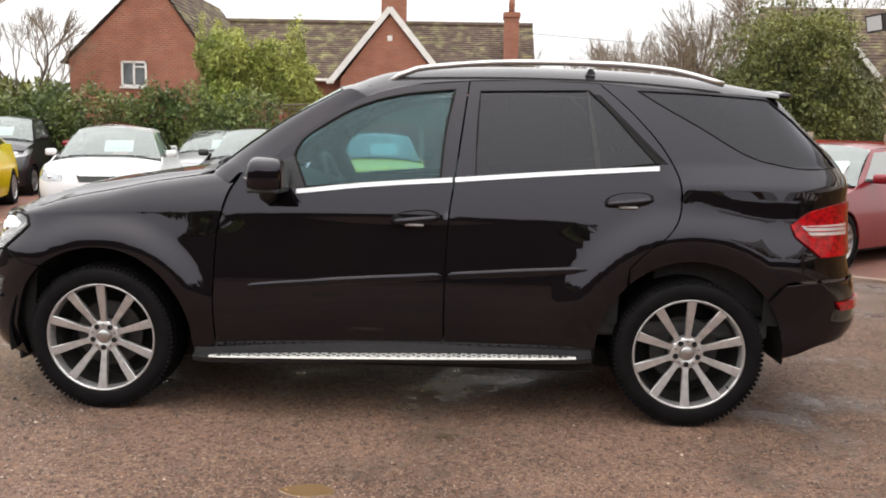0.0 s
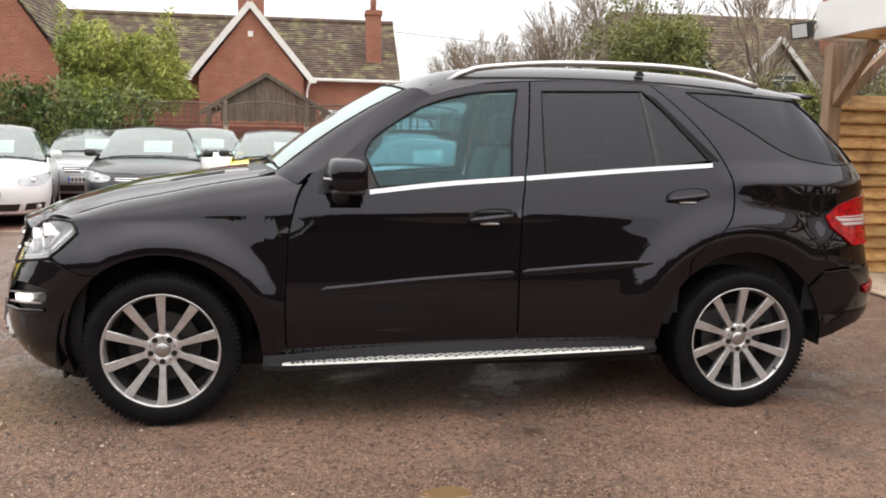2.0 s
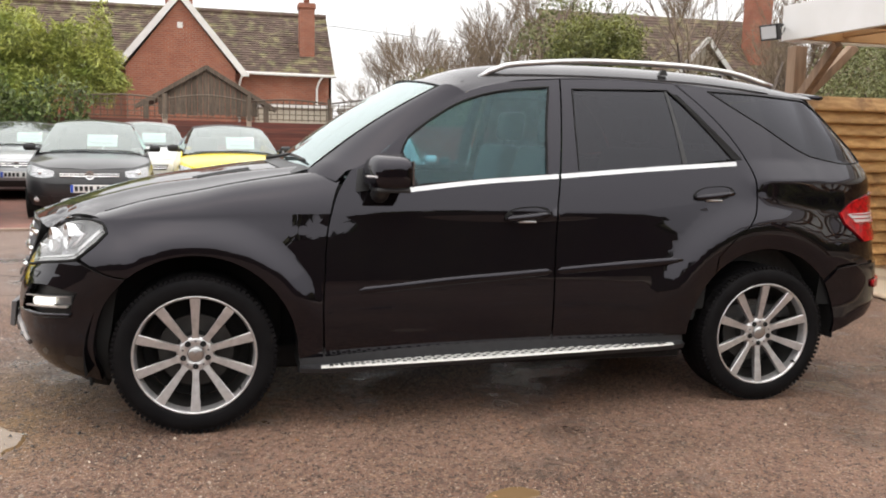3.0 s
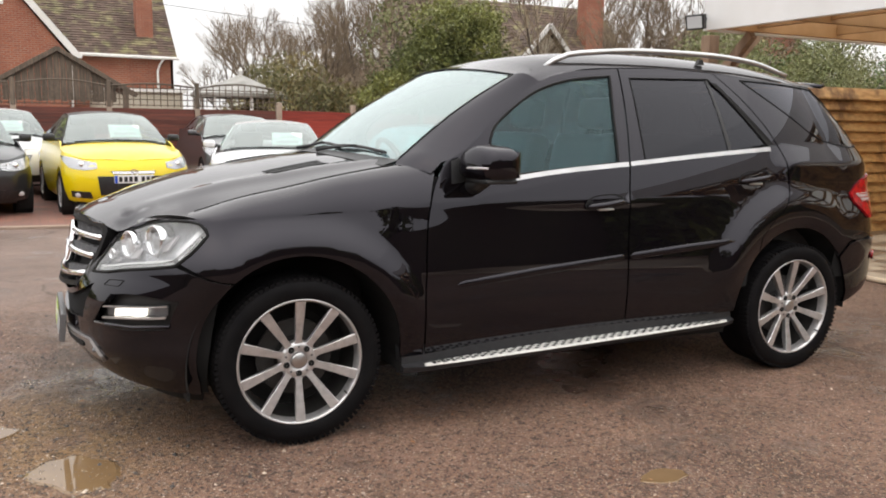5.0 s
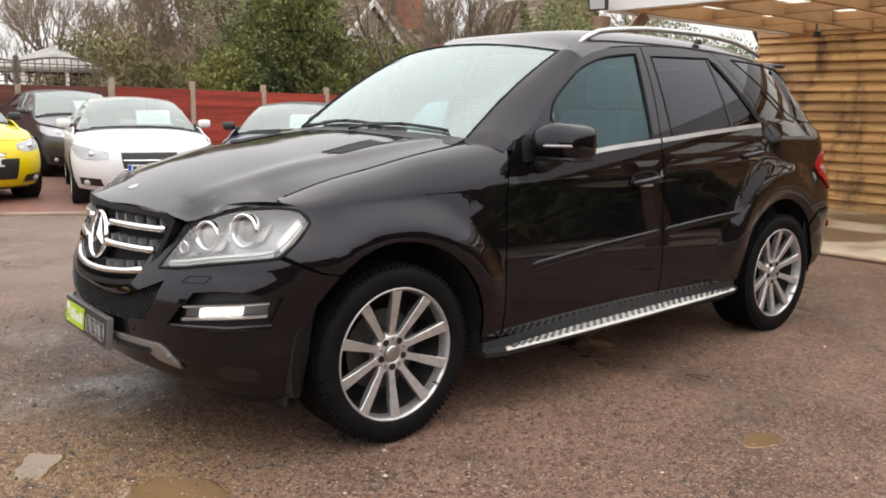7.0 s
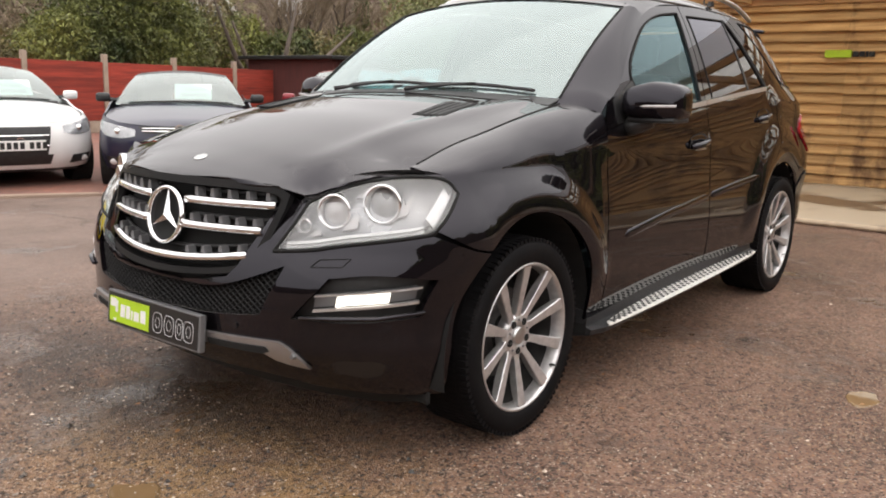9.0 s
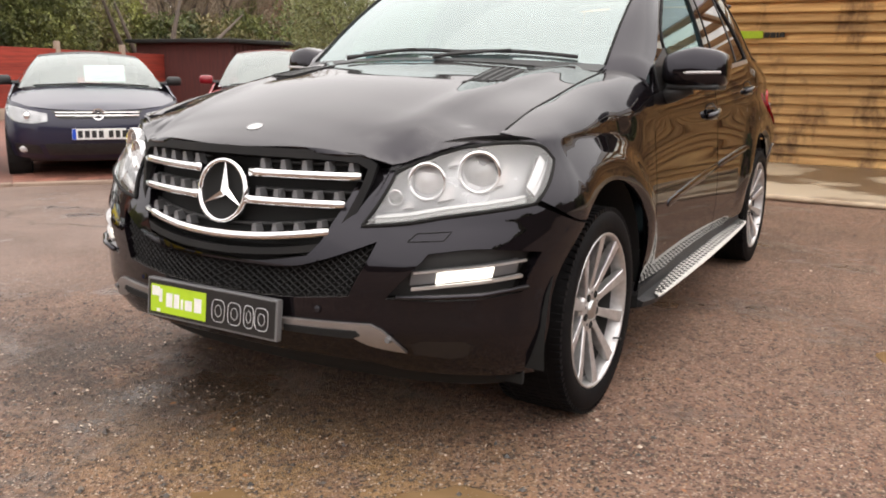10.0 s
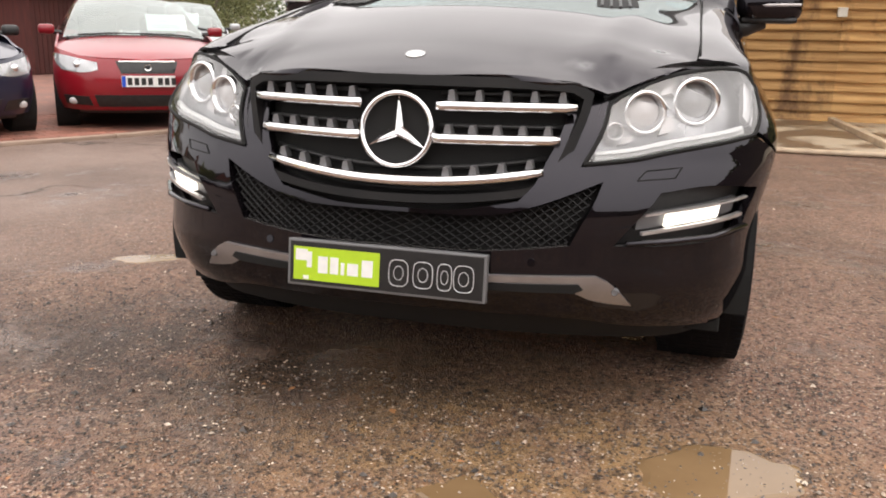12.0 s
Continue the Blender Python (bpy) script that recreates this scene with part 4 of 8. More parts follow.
for s in (1, -1):
    bm = bmesh.new()
    pts = [(x, s * 0.575, z) for x, z in spline([(1.4, 1.645), (1.45, 1.68), (1.54, 1.714), (1.71, 1.735), (2.01, 1.755), (2.48, 1.755), (2.75, 1.737), (2.89, 1.715), (3.08, 1.665)], 0.06)]
    add_tube(bm, pts, 0.0135, 8, flat=1.1)
    rail = tagged(part("roof_rail", bm, SATIN, car, smooth=True), "silver roof rail")
    bm = bmesh.new()
    add_prism(bm, [(2.39, 1.70), (2.44, 1.70), (2.425, 1.728), (2.405, 1.728)], s * 0.575 - 0.012, s * 0.575 + 0.012)
    part("rail_foot", bm, TRIM, rail)
# back end
patch("tailgate", both_halves([(UC + (3.25 + 0.83 * math.pi / 2 - u), z) for u, z in loop([(3.25 + 0.83 * math.pi / 2, 0.72), (ue - 0.02, 0.74)], [(ue - 0.02, 0.74), (ue - 0.02, 1.22), (ue - 0.15, 1.35), (ue - 0.25, 1.6)], [(ue - 0.25, 1.6), (3.25 + 0.83 * math.pi / 2, 1.62)])]), lambda u, z: (lambda p: (p[0], math.copysign(p[1], -u), p[2]))(S(3.25 + 0.83 * math.pi / 2 - abs(u), z, -0.002)), PAINT, car, both=False, step=0.05, flip=True)
patch("rear_bumper", loop([(WR + RA * math.cos(radians(37)), HUB + RA * math.sin(radians(37))), tail_x(3.31, 0.675), tail_x(3.42, 0.715), (ue, 0.725), (3.25 + 0.83 * math.pi / 2, 0.725)], [(3.25 + 0.83 * math.pi / 2, 0.725), (3.25 + 0.83 * math.pi / 2, 0.44)], [(3.25 + 0.83 * math.pi / 2, 0.44), tail_x(3.6, 0.42), tail_x(3.42, 0.365), tail_x(3.347, 0.344)], [tail_x(x, z) for x, z in arc(WR, RA, -2, 37)]), lambda u, z: S(u, z, 0.007), PAINT, car, step=0.035, label="glossy black rear bumper")
for s in (1, -1):
    tl = tagged(new("tail_light"), "red and clear tail lamp")
    tl.parent = car

    def st(u, z, off, s=s):
        x, y, zz = S(u, z, off)
        return (x, s * y, zz)
    A, B, C, D, E = tail_x(3.355, 0.995), tail_x(3.58, 1.09), tail_x(3.7, 1.1), tail_x(3.715, 0.85), tail_x(3.49, 0.845)
    ol = loop([A, tail_x(3.45, 1.055), B], [B, C], [C, D], [D, E], [E, tail_x(3.375, 0.94), A])
    patch("red_lens", ol, lambda u, z: st(u, z, 0.012), LAMP_RED, tl, both=False, step=0.03, flip=s < 0)
    ol = loop([tail_x(3.40, 0.99), tail_x(3.66, 1.0)], [tail_x(3.66, 1.0), tail_x(3.66, 0.945)], [tail_x(3.66, 0.945), tail_x(3.45, 0.94)], [tail_x(3.45, 0.94), tail_x(3.40, 0.99)])
    patch("clear_lens", ol, lambda u, z: st(u, z, 0.016), LAMP_CLEAR, tl, both=False, step=0.03, depth=0.004, flip=s < 0)
    bm = bmesh.new()
    for zz in (0.945, 0.965, 0.985):
        add_tube(bm, [st(tail_x(3.42 + 0.033 * k, zz)[0], zz, 0.018) for k in range(8)], 0.003, 4)
    part("lens_rib", bm, LAMP_RED, tl)
    ol = loop([tail_x(3.60, 0.62), tail_x(3.8, 0.63)], [tail_x(3.8, 0.63), tail_x(3.8, 0.585)], [tail_x(3.8, 0.585), tail_x(3.62, 0.58)], [tail_x(3.62, 0.58), tail_x(3.60, 0.62)])
    patch("bumper_reflector", ol, lambda u, z: st(u, z, 0.022), LAMP_RED, car, both=False, step=0.03, flip=s < 0)
# dark inner skin behind the panel gaps, floor and wheel boxes
for s in (1, -1):
    vs, fs = [], []
    xs = [0.5 + 0.05 * k for k in range(58)]
    for x in xs:
        for z in (0.24, 0.5, 0.8, 1.0, 1.12):
            vs.append((x, s * -(half_width(x, z) - 0.03), z))
    for i in range(len(xs) - 1):
        x = xs[i] + 0.025
        for j, z in enumerate((0.37, 0.65, 0.9, 1.06)):
            if math.hypot(x - WR, z - HUB) < 0.47:
                continue
            fs.append((i * 5 + j, i * 5 + j + 1, i * 5 + j + 6, i * 5 + j + 5))
    ob_from("inner_skin", vs, fs, SHELL, car)
    for c in (WF, WR):
        bm = bmesh.new()
        pts = arc(c, RA + 0.012, 190, -6 if c == WR else -12, 28)
        y0, y1 = s * -(0.88 if c == WR else 0.915), s * -0.5
        a = [bm.verts.new((x, y0, z)) for x, z in pts]
        b = [bm.verts.new((x, y1, z)) for x, z in pts]
        for i in range(len(a) - 1):
            bm.faces.new((a[i], a[i + 1], b[i + 1], b[i]))
        bm.faces.new(b)
        part("wheel_arch_liner", bm, SHELL, car, smooth=False)
    bm = bmesh.new()
    add_box(bm, -0.43, -0.415, s * -0.79 - 0.055, s * -0.79 + 0.055, 0.22, 0.29, 0.006)
    part("mud_flap", bm, SHELL, car)
bm = bmesh.new()
add_box(bm, -0.45, 3.2, -0.62, 0.62, 0.2, 0.32, 0.03)
add_box(bm, 3.4, 3.65, -0.7, 0.7, 0.4, 0.52, 0.03)
add_box(bm, 0.5, 2.4, -0.86, 0.86, 0.24, 0.34, 0.03)
part("underbody", bm, SHELL, car)
bm = bmesh.new()
add_box(bm, -0.4, 0.42, -0.6, 0.6, 0.32, 0.95, 0.05)
part("engine_bay", bm, SHELL, car)

# wheels


def wheel(parent):
    """One wheel with its axle on the local y axis and its face towards -y."""
    w = tagged(new("wheel"), "silver ten-spoke alloy wheel with black tyre")
    bm = bmesh.new()
    R = HUB - 0.002
    prof = [(0.262, -0.105), (0.268, -0.122), (0.285, -0.131), (0.315, -0.133), (0.335, -0.128), (R - 0.012, -0.118), (R - 0.003, -0.1), (R, -0.07), (R, 0.07), (R - 0.003, 0.1), (R - 0.012, 0.118), (0.315, 0.133), (0.268, 0.122), (0.262, 0.1)]
    add_lathe(bm, prof, 72)
    tyre = part("tyre", bm, RUBBER, w, "black rubber tyre", smooth=True)
    bm = bmesh.new()
    for k in range(90):
        r = pose(0, 0, 0, 0, 4.0 * k)
        for y0, y1, d in ((-0.122, -0.085, 0.6), (0.085, 0.122, -0.6)):
            add_box(bm, -0.0075, 0.0075, y0, y1, R - 0.022, R - 0.0004, 0, r)
        for y0, y1 in ((-0.075, -0.03), (-0.02, 0.02), (0.03, 0.075)):
            add_box(bm, -0.0095, 0.0095, y0, y1, R - 0.006, R + 0.0015, 0, r @ pose(0, 0, 0, 0, 2.0))
    tagged(part("tread_block", bm, RUBBER, tyre), kind="stuff")
    rim = tagged(new("rim"), "machined silver alloy rim")
    rim.parent = w
    bm = bmesh.new()
    add_lathe(bm, [(0.264, -0.104), (0.27, -0.118), (0.27, -0.124), (0.266, -0.127), (0.261, -0.124), (0.256, -0.112), (0.251, -0.075)], 72)
    part("rim_lip", bm, ALLOY, rim, smooth=True)
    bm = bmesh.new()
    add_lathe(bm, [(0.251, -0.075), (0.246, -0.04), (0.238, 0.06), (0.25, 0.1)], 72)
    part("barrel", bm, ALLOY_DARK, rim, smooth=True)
    for k in range(10):
        r = pose(0, 0, 0, 0, 36 * k)
        bm = bmesh.new()
        # a spoke that widens towards the lip and is dished towards the hub
        sec = [(0.058, 0.0195, -0.086, 0.03), (0.074, 0.0185, -0.088, 0.03), (0.09, 0.0145, -0.091, 0.03), (0.11, 0.0148, -0.095, 0.03), (0.14, 0.0165, -0.1, 0.032), (0.18, 0.0185, -0.108, 0.034), (0.225, 0.021, -0.116, 0.03), (0.258, 0.023, -0.121, 0.02)]
        rows = []
        for z, hw, y, th in sec:
            rows.append([bm.verts.new(r @ Vector(p)) for p in ((-hw, y + 0.003, z), (-hw * 0.86, y, z), (hw * 0.86, y, z), (hw, y + 0.003, z), (hw * 0.8, y + th, z), (-hw * 0.8, y + th, z))])
        for a, b in zip(rows, rows[1:]):
            for i in range(6):
                j = (i + 1) % 6
                bm.faces.new((a[i], a[j], b[j], b[i]))
        part("spoke", bm, ALLOY, rim)
    bm = bmesh.new()
    add_lathe(bm, [(0.08, -0.045), (0.083, -0.07), (0.078, -0.085), (0.066, -0.09), (0.04, -0.092), (0.036, -0.085), (0.03, -0.084)], 40)
    part("hub", bm, ALLOY, rim, smooth=True)
    bm = bmesh.new()
    add_lathe(bm, [(0.034, -0.08), (0.033, -0.097), (0.028, -0.1), (0.001, -0.102)], 28)
    part("centre_cap", bm, SATIN, rim, "grey centre cap", smooth=True)
    for k in range(5):
        c = pose(0, 0, 0, 0, 72 * k + 36) @ Vector((0, -0.09, 0.056))
        bm = bmesh.new()
        add_lathe(bm, [(0.0138, 0.006), (0.0135, -0.0035), (0.0115, -0.0045), (0.001, -0.004)], 14, Matrix.Translation(c))
        part("bolt_hole", bm, SHELL, rim)
    for k in range(5):
        c = pose(0, 0, 0, 0, 72 * k) @ Vector((0, -0.0905, 0.058))
        bm = bmesh.new()
        bmesh.ops.create_cone(bm, cap_ends=True, segments=10, radius1=0.006, radius2=0.005, depth=0.004, matrix=Matrix.Translation(c) @ pose(0, 0, 0, 90))
        part("stud", bm, GREY, rim)
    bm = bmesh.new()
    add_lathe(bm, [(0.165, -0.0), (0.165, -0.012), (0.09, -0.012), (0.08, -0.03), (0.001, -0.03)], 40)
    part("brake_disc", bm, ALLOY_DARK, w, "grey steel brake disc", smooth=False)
    bm = bmesh.new()
    add_lathe(bm, [(0.236, 0.06), (0.2, 0.07), (0.001, 0.07)], 30)
    part("wheel_back", bm, SHELL, w)
    bm = bmesh.new()
    c = pose(0, 0, 0, 0, 128) @ Vector((0, -0.112, 0.247))
    add_tube(bm, [c, c + Vector((0, -0.012, 0.004)), c + Vector((0, -0.03, 0.0))], 0.004, 6)
    part("valve", bm, INK, w)
    w.parent = parent
    return w


w0 = wheel(car)
w0.matrix_basis = pose(WF, -0.80, HUB, 0, 0.5)
copy_thing(w0, pose(WR, -0.80, HUB, 0, 1))
copy_thing(w0, pose(WF, 0.80, HUB, 0, 20, 180))
copy_thing(w0, pose(WR, 0.80, HUB, 0, -30, 180))

# running boards
STUD = material("rubber_stud", (0.02, 0.02, 0.02), 0.6)
TREAD = material("ribbed_aluminium", (0.74, 0.73, 0.69), 0.45, 0.25, rgb2=(0.62, 0.61, 0.58), scale=40)
for s in (1, -1):
    rb = tagged(new("running_board"), "aluminium running board with black rubber studs")
    rb.parent = car
    bm = bmesh.new()
    rows = []
    for k in range(25):
        t = k / 24
        x = 0.485 + 1.945 * t
        zt, zb = 0.357 + 0.033 * (x - 0.485), 0.294 + 0.0237 * (x - 0.56)
        e = min(1, min(t, 1 - t) / 0.05) ** 0.5
        yo = 0.94 + 0.03 * e
        prof = ((0.84, zt + 0.012), (0.905, zt), (0.912, zb + 0.002), (yo, zb - 0.006), (yo - 0.01, zb - 0.03), (0.86, zb - 0.046))
        rows.append([bm.verts.new((x, -s * y, z)) for y, z in prof])
    for a, b in zip(rows, rows[1:]):
        for i in range(6):
            bm.faces.new([(a[i], b[i], b[(i + 1) % 6], a[(i + 1) % 6]), (a[i], a[(i + 1) % 6], b[(i + 1) % 6], b[i])][s < 0])
    bm.faces.new(rows[0])
    bm.faces.new(rows[-1][::-1])
    part("board_body", bm, SILL_PLASTIC, rb)

    def tread(t, q, lift=0.0):
        e = max(0.0, math.sin(math.pi * min(1, max(0, t)))) ** 0.55
        x = 0.575 + 1.775 * t
        y1 = 0.972 + 0.022 * e
        y0 = y1 - 0.012 - 0.076 * e
        return (x, -s * (y0 + (y1 - y0) * q), 0.301 + 0.0237 * (x - 0.56) - 0.003 * q + lift)
    vs = [tread(k / 60, q / 4, 0.0) for k in range(61) for q in range(5)]
    vs += [(x, y, z - 0.007) for x, y, z in (tread(k / 60, 1) for k in range(61))]
    fs = [((k * 5 + q, k * 5 + q + 1, k * 5 + q + 6, k * 5 + q + 5)) for k in range(60) for q in range(4)]
    fs += [(k * 5 + 4, 305 + k, 306 + k, k * 5 + 9) for k in range(60)]
    ob_from("tread_plate", vs, [f[::-1] if s > 0 else f for f in fs], TREAD, rb)
    bm = bmesh.new()
    for k in range(1, 36):
        for q in range(3):
            t = (k + 0.5 * (q % 2)) / 36.5
            x, y, z = tread(t, 0.14 + 0.26 * q, 0.002)
            add_box(bm, x - 0.0085, x + 0.0085, y - 0.0075, y + 0.0075, z - 0.004, z + 0.0003)
    tagged(part("rubber_studs", bm, STUD, rb), kind="stuff")

# mirrors, handles
for s in (1, -1):
    mr = tagged(new("door_mirror"), "glossy black door mirror")
    mr.parent = car
    bm = bmesh.new()
    bmesh.ops.create_cube(bm, size=2)
    bmesh.ops.subdivide_edges(bm, edges=bm.edges[:], cuts=7, use_grid_fill=True)
    for v in bm.verts:
        x, y, z = v.co
        n = (abs(x) ** 4.0 + abs(y) ** 4.0 + abs(z) ** 4.0) ** 0.25
        x, y, z = x / n, y / n, z / n
        z2 = z * (0.078 - 0.012 * (y < 0) * abs(y)) + 0.012 * (1 - abs(y))
        v.co = (0.865 + 0.092 * x * (1 - 0.18 * max(0, -x) * max(0, z)) + 0.02 * y, -s * (0.985 + 0.125 * y), 1.178 + z2)
    if s > 0:
        bmesh.ops.reverse_faces(bm, faces=bm.faces[:])
    part("mirror_shell", bm, PAINT, mr, smooth=True)
    bm = bmesh.new()
    add_tube(bm, [(0.775, -s * 0.93, 1.165), (0.772, -s * 1.02, 1.168), (0.80, -s * 1.095, 1.17)], 0.006, 6)
    part("mirror_indicator", bm, LAMP_CLEAR, mr)
    bm = bmesh.new()
    add_box(bm, 0.8, 0.955, -s * 0.985 - 0.105, -s * 0.985 + 0.105, 1.1, 1.122, 0.01)
    part("mirror_base", bm, TRIM, mr)
    bm = bmesh.new()
    add_tube(bm, [(0.85, -s * 0.83, 1.075), (0.85, -s * 0.9, 1.085), (0.86, -s * 0.97, 1.11)], [0.05, 0.04, 0.03], 10)
    part("mirror_arm", bm, TRIM, mr, smooth=True)
    bm = bmesh.new()
    bmesh.ops.create_cube(bm, size=1, matrix=Matrix.LocRotScale((0.958, -s * 0.985, 1.182), Euler((0, 0, radians(s * 4))), (0.006, 0.2, 0.115)))
    part("mirror_glass", bm, CHROME, mr)
    patch("mirror_sail", loop([(0.75, 1.19), (0.965, 1.27)], [(0.965, 1.27), (1.025, 1.125)], [(1.025, 1.125), (0.74, 1.09)], [(0.74, 1.09), (0.75, 1.19)]), lambda u, z: (lambda p: (p[0], s * p[1], p[2]))(S(u, z, 0.004)), TRIM, car, both=False, step=0.04, flip=s < 0)
    for hx, hz in ((1.567, 0.985), (2.585, 1.09)):
        dh = tagged(new("door_handle"), "black pull handle with bright underside")
        dh.parent = car
        y = half_width(hx, hz)
        bm = bmesh.new()
        ol = [(hx + 0.118 * math.copysign(abs(math.cos(a)) ** 0.8, math.cos(a)), hz + 0.004 + 0.036 * math.sin(a) + 0.10 * 0.118 * math.cos(a)) for a in [2 * math.pi * k / 28 for k in range(28)]]
        ring = [bm.verts.new((x, -s * (half_width(x, z) + 0.0025), z)) for x, z in ol]
        c = bm.verts.new((hx, -s * (y - 0.018), hz + 0.004))
        for i in range(28):
            bm.faces.new([(ring[i], ring[(i + 1) % 28], c), (ring[(i + 1) % 28], ring[i], c)][s < 0])
        part("handle_bowl", bm, SHELL, dh, smooth=True)
        bm = bmesh.new()
        add_tube(bm, [(hx + 0.11 * k, -s * (y + 0.008 + 0.022 * (1 - abs(k) ** 3)), hz - 0.006 + 0.012 * k) for k in (-1, -0.8, -0.4, 0, 0.4, 0.8, 1)], [0.01, 0.013, 0.014, 0.014, 0.014, 0.013, 0.009], 8, flat=1.1)
        part("grip", bm, PAINT, dh, smooth=True)
        bm = bmesh.new()
        add_box(bm, hx - 0.05, hx + 0.04, -s * (y + 0.012) - 0.01, -s * (y + 0.012) + 0.01, hz - 0.036, hz - 0.026, 0.003)
        part("handle_underside", bm, SATIN, dh)

# inside
inside_parts = tagged(new("cabin_trim"), "dark dashboard and floor")
inside_parts.parent = car
vs, fs = [], []
prof = [(0.42, 1.13), (0.62, 1.15), (0.78, 1.13), (0.86, 1.05), (0.84, 0.9), (0.9, 0.6), (0.5, 0.5)]
for k in range(13):
    y = -0.74 + 1.48 * k / 12
    for x, z in prof:
        vs.append((x + 0.05 * (y / 0.74) ** 2, y, z + (0.03 if 0.2 < y < 0.55 and z > 1.0 else 0)))
fs = [(k * 7 + j, k * 7 + j + 1, k * 7 + j + 8, k * 7 + j + 7) for k in range(12) for j in range(6)]
ob_from("dashboard", vs, fs, DASH, inside_parts)
bm = bmesh.new()
add_box(bm, 0.5, 3.3, -0.82, 0.82, 0.42, 0.5, 0.02)
add_box(bm, 2.75, 3.35, -0.7, 0.7, 0.5, 1.15, 0.05)
part("cabin_floor", bm, DASH, inside_parts)
bm = bmesh.new()
wm = Matrix.Translation((0.98, 0.37, 1.09)) @ pose(0, 0, 0, 0, 0, 90) @ pose(0, 0, 0, -25)
ring = [wm @ Vector((0.185 * math.cos(a), 0, 0.185 * math.sin(a))) for a in [2 * math.pi * k / 32 for k in range(33)]]
add_tube(bm, ring, 0.016, 8, caps=False)
for a in (0, 180, 270):
    add_tube(bm, [wm @ Vector((0.17 * math.cos(radians(a)), 0, 0.17 * math.sin(radians(a)))), wm @ Vector((0.03 * math.cos(radians(a)), 0.03, 0.03 * math.sin(radians(a))))], 0.02, 6)
part("steering_wheel", bm, DASH, car, "black steering wheel", smooth=True)


def seat(x, y, w, name):
    st = tagged(new(name), "grey leather seat")
    st.parent = car
    bm = bmesh.new()
    add_box(bm, x - 0.5, x, y - w, y + w, 0.62, 0.8, 0.06, seg=3)
    part("seat_cushion", bm, LEATHER, st, smooth=True)
    bm = bmesh.new()
    add_box(bm, -0.08, 0.08, -w, w, 0, 0.62, 0.06, Matrix.Translation((x - 0.02, y, 0.7)) @ pose(0, 0, 0, 0, 14), 3)
    part("seat_back", bm, LEATHER, st, smooth=True)
    for hy in ((y,) if w < 0.4 else (y - 0.4, y + 0.4)):
        bm = bmesh.new()
        add_box(bm, -0.05, 0.05, -0.13, 0.13, 0, 0.17, 0.04, Matrix.Translation((x + 0.16, hy, 1.34)) @ pose(0, 0, 0, 0, 8), 3)
        for q in (-0.07, 0.07):
            add_tube(bm, [(x + 0.15, hy + q, 1.28), (x + 0.165, hy + q, 1.38)], 0.007, 6)
        part("head_restraint", bm, LEATHER, st, smooth=True)


seat(1.72, -0.37, 0.25, "front_seat")
seat(1.72, 0.37, 0.25, "front_seat")
seat(2.6, 0.0, 0.66, "rear_bench")
bm = bmesh.new()
add_box(bm, 0.6, 1.7, -0.11, 0.11, 0.5, 0.82, 0.04)
part("centre_console", bm, DASH, inside_parts)
bm = bmesh.new()
add_box(bm, 1.21, 1.25, -0.12, 0.12, 1.585, 1.645, 0.015)
part("rear_view_mirror", bm, DASH, car)
ob_from("headlining", [(x, y * (0.9 if i else 1), roof_c(x) - 0.045 - 0.05 * abs(y)) for i, x in enumerate((1.3, 1.8, 2.4, 3.1)) for y in (-0.6, -0.3, 0, 0.3, 0.6)], [(i * 5 + j, i * 5 + j + 1, i * 5 + j + 6, i * 5 + j + 5) for i in range(3) for j in range(4)], LEATHER, car)

# ---- the yard: ground, paving, kerb, slab ----


WET_SPOT = (-0.6, 0.75)


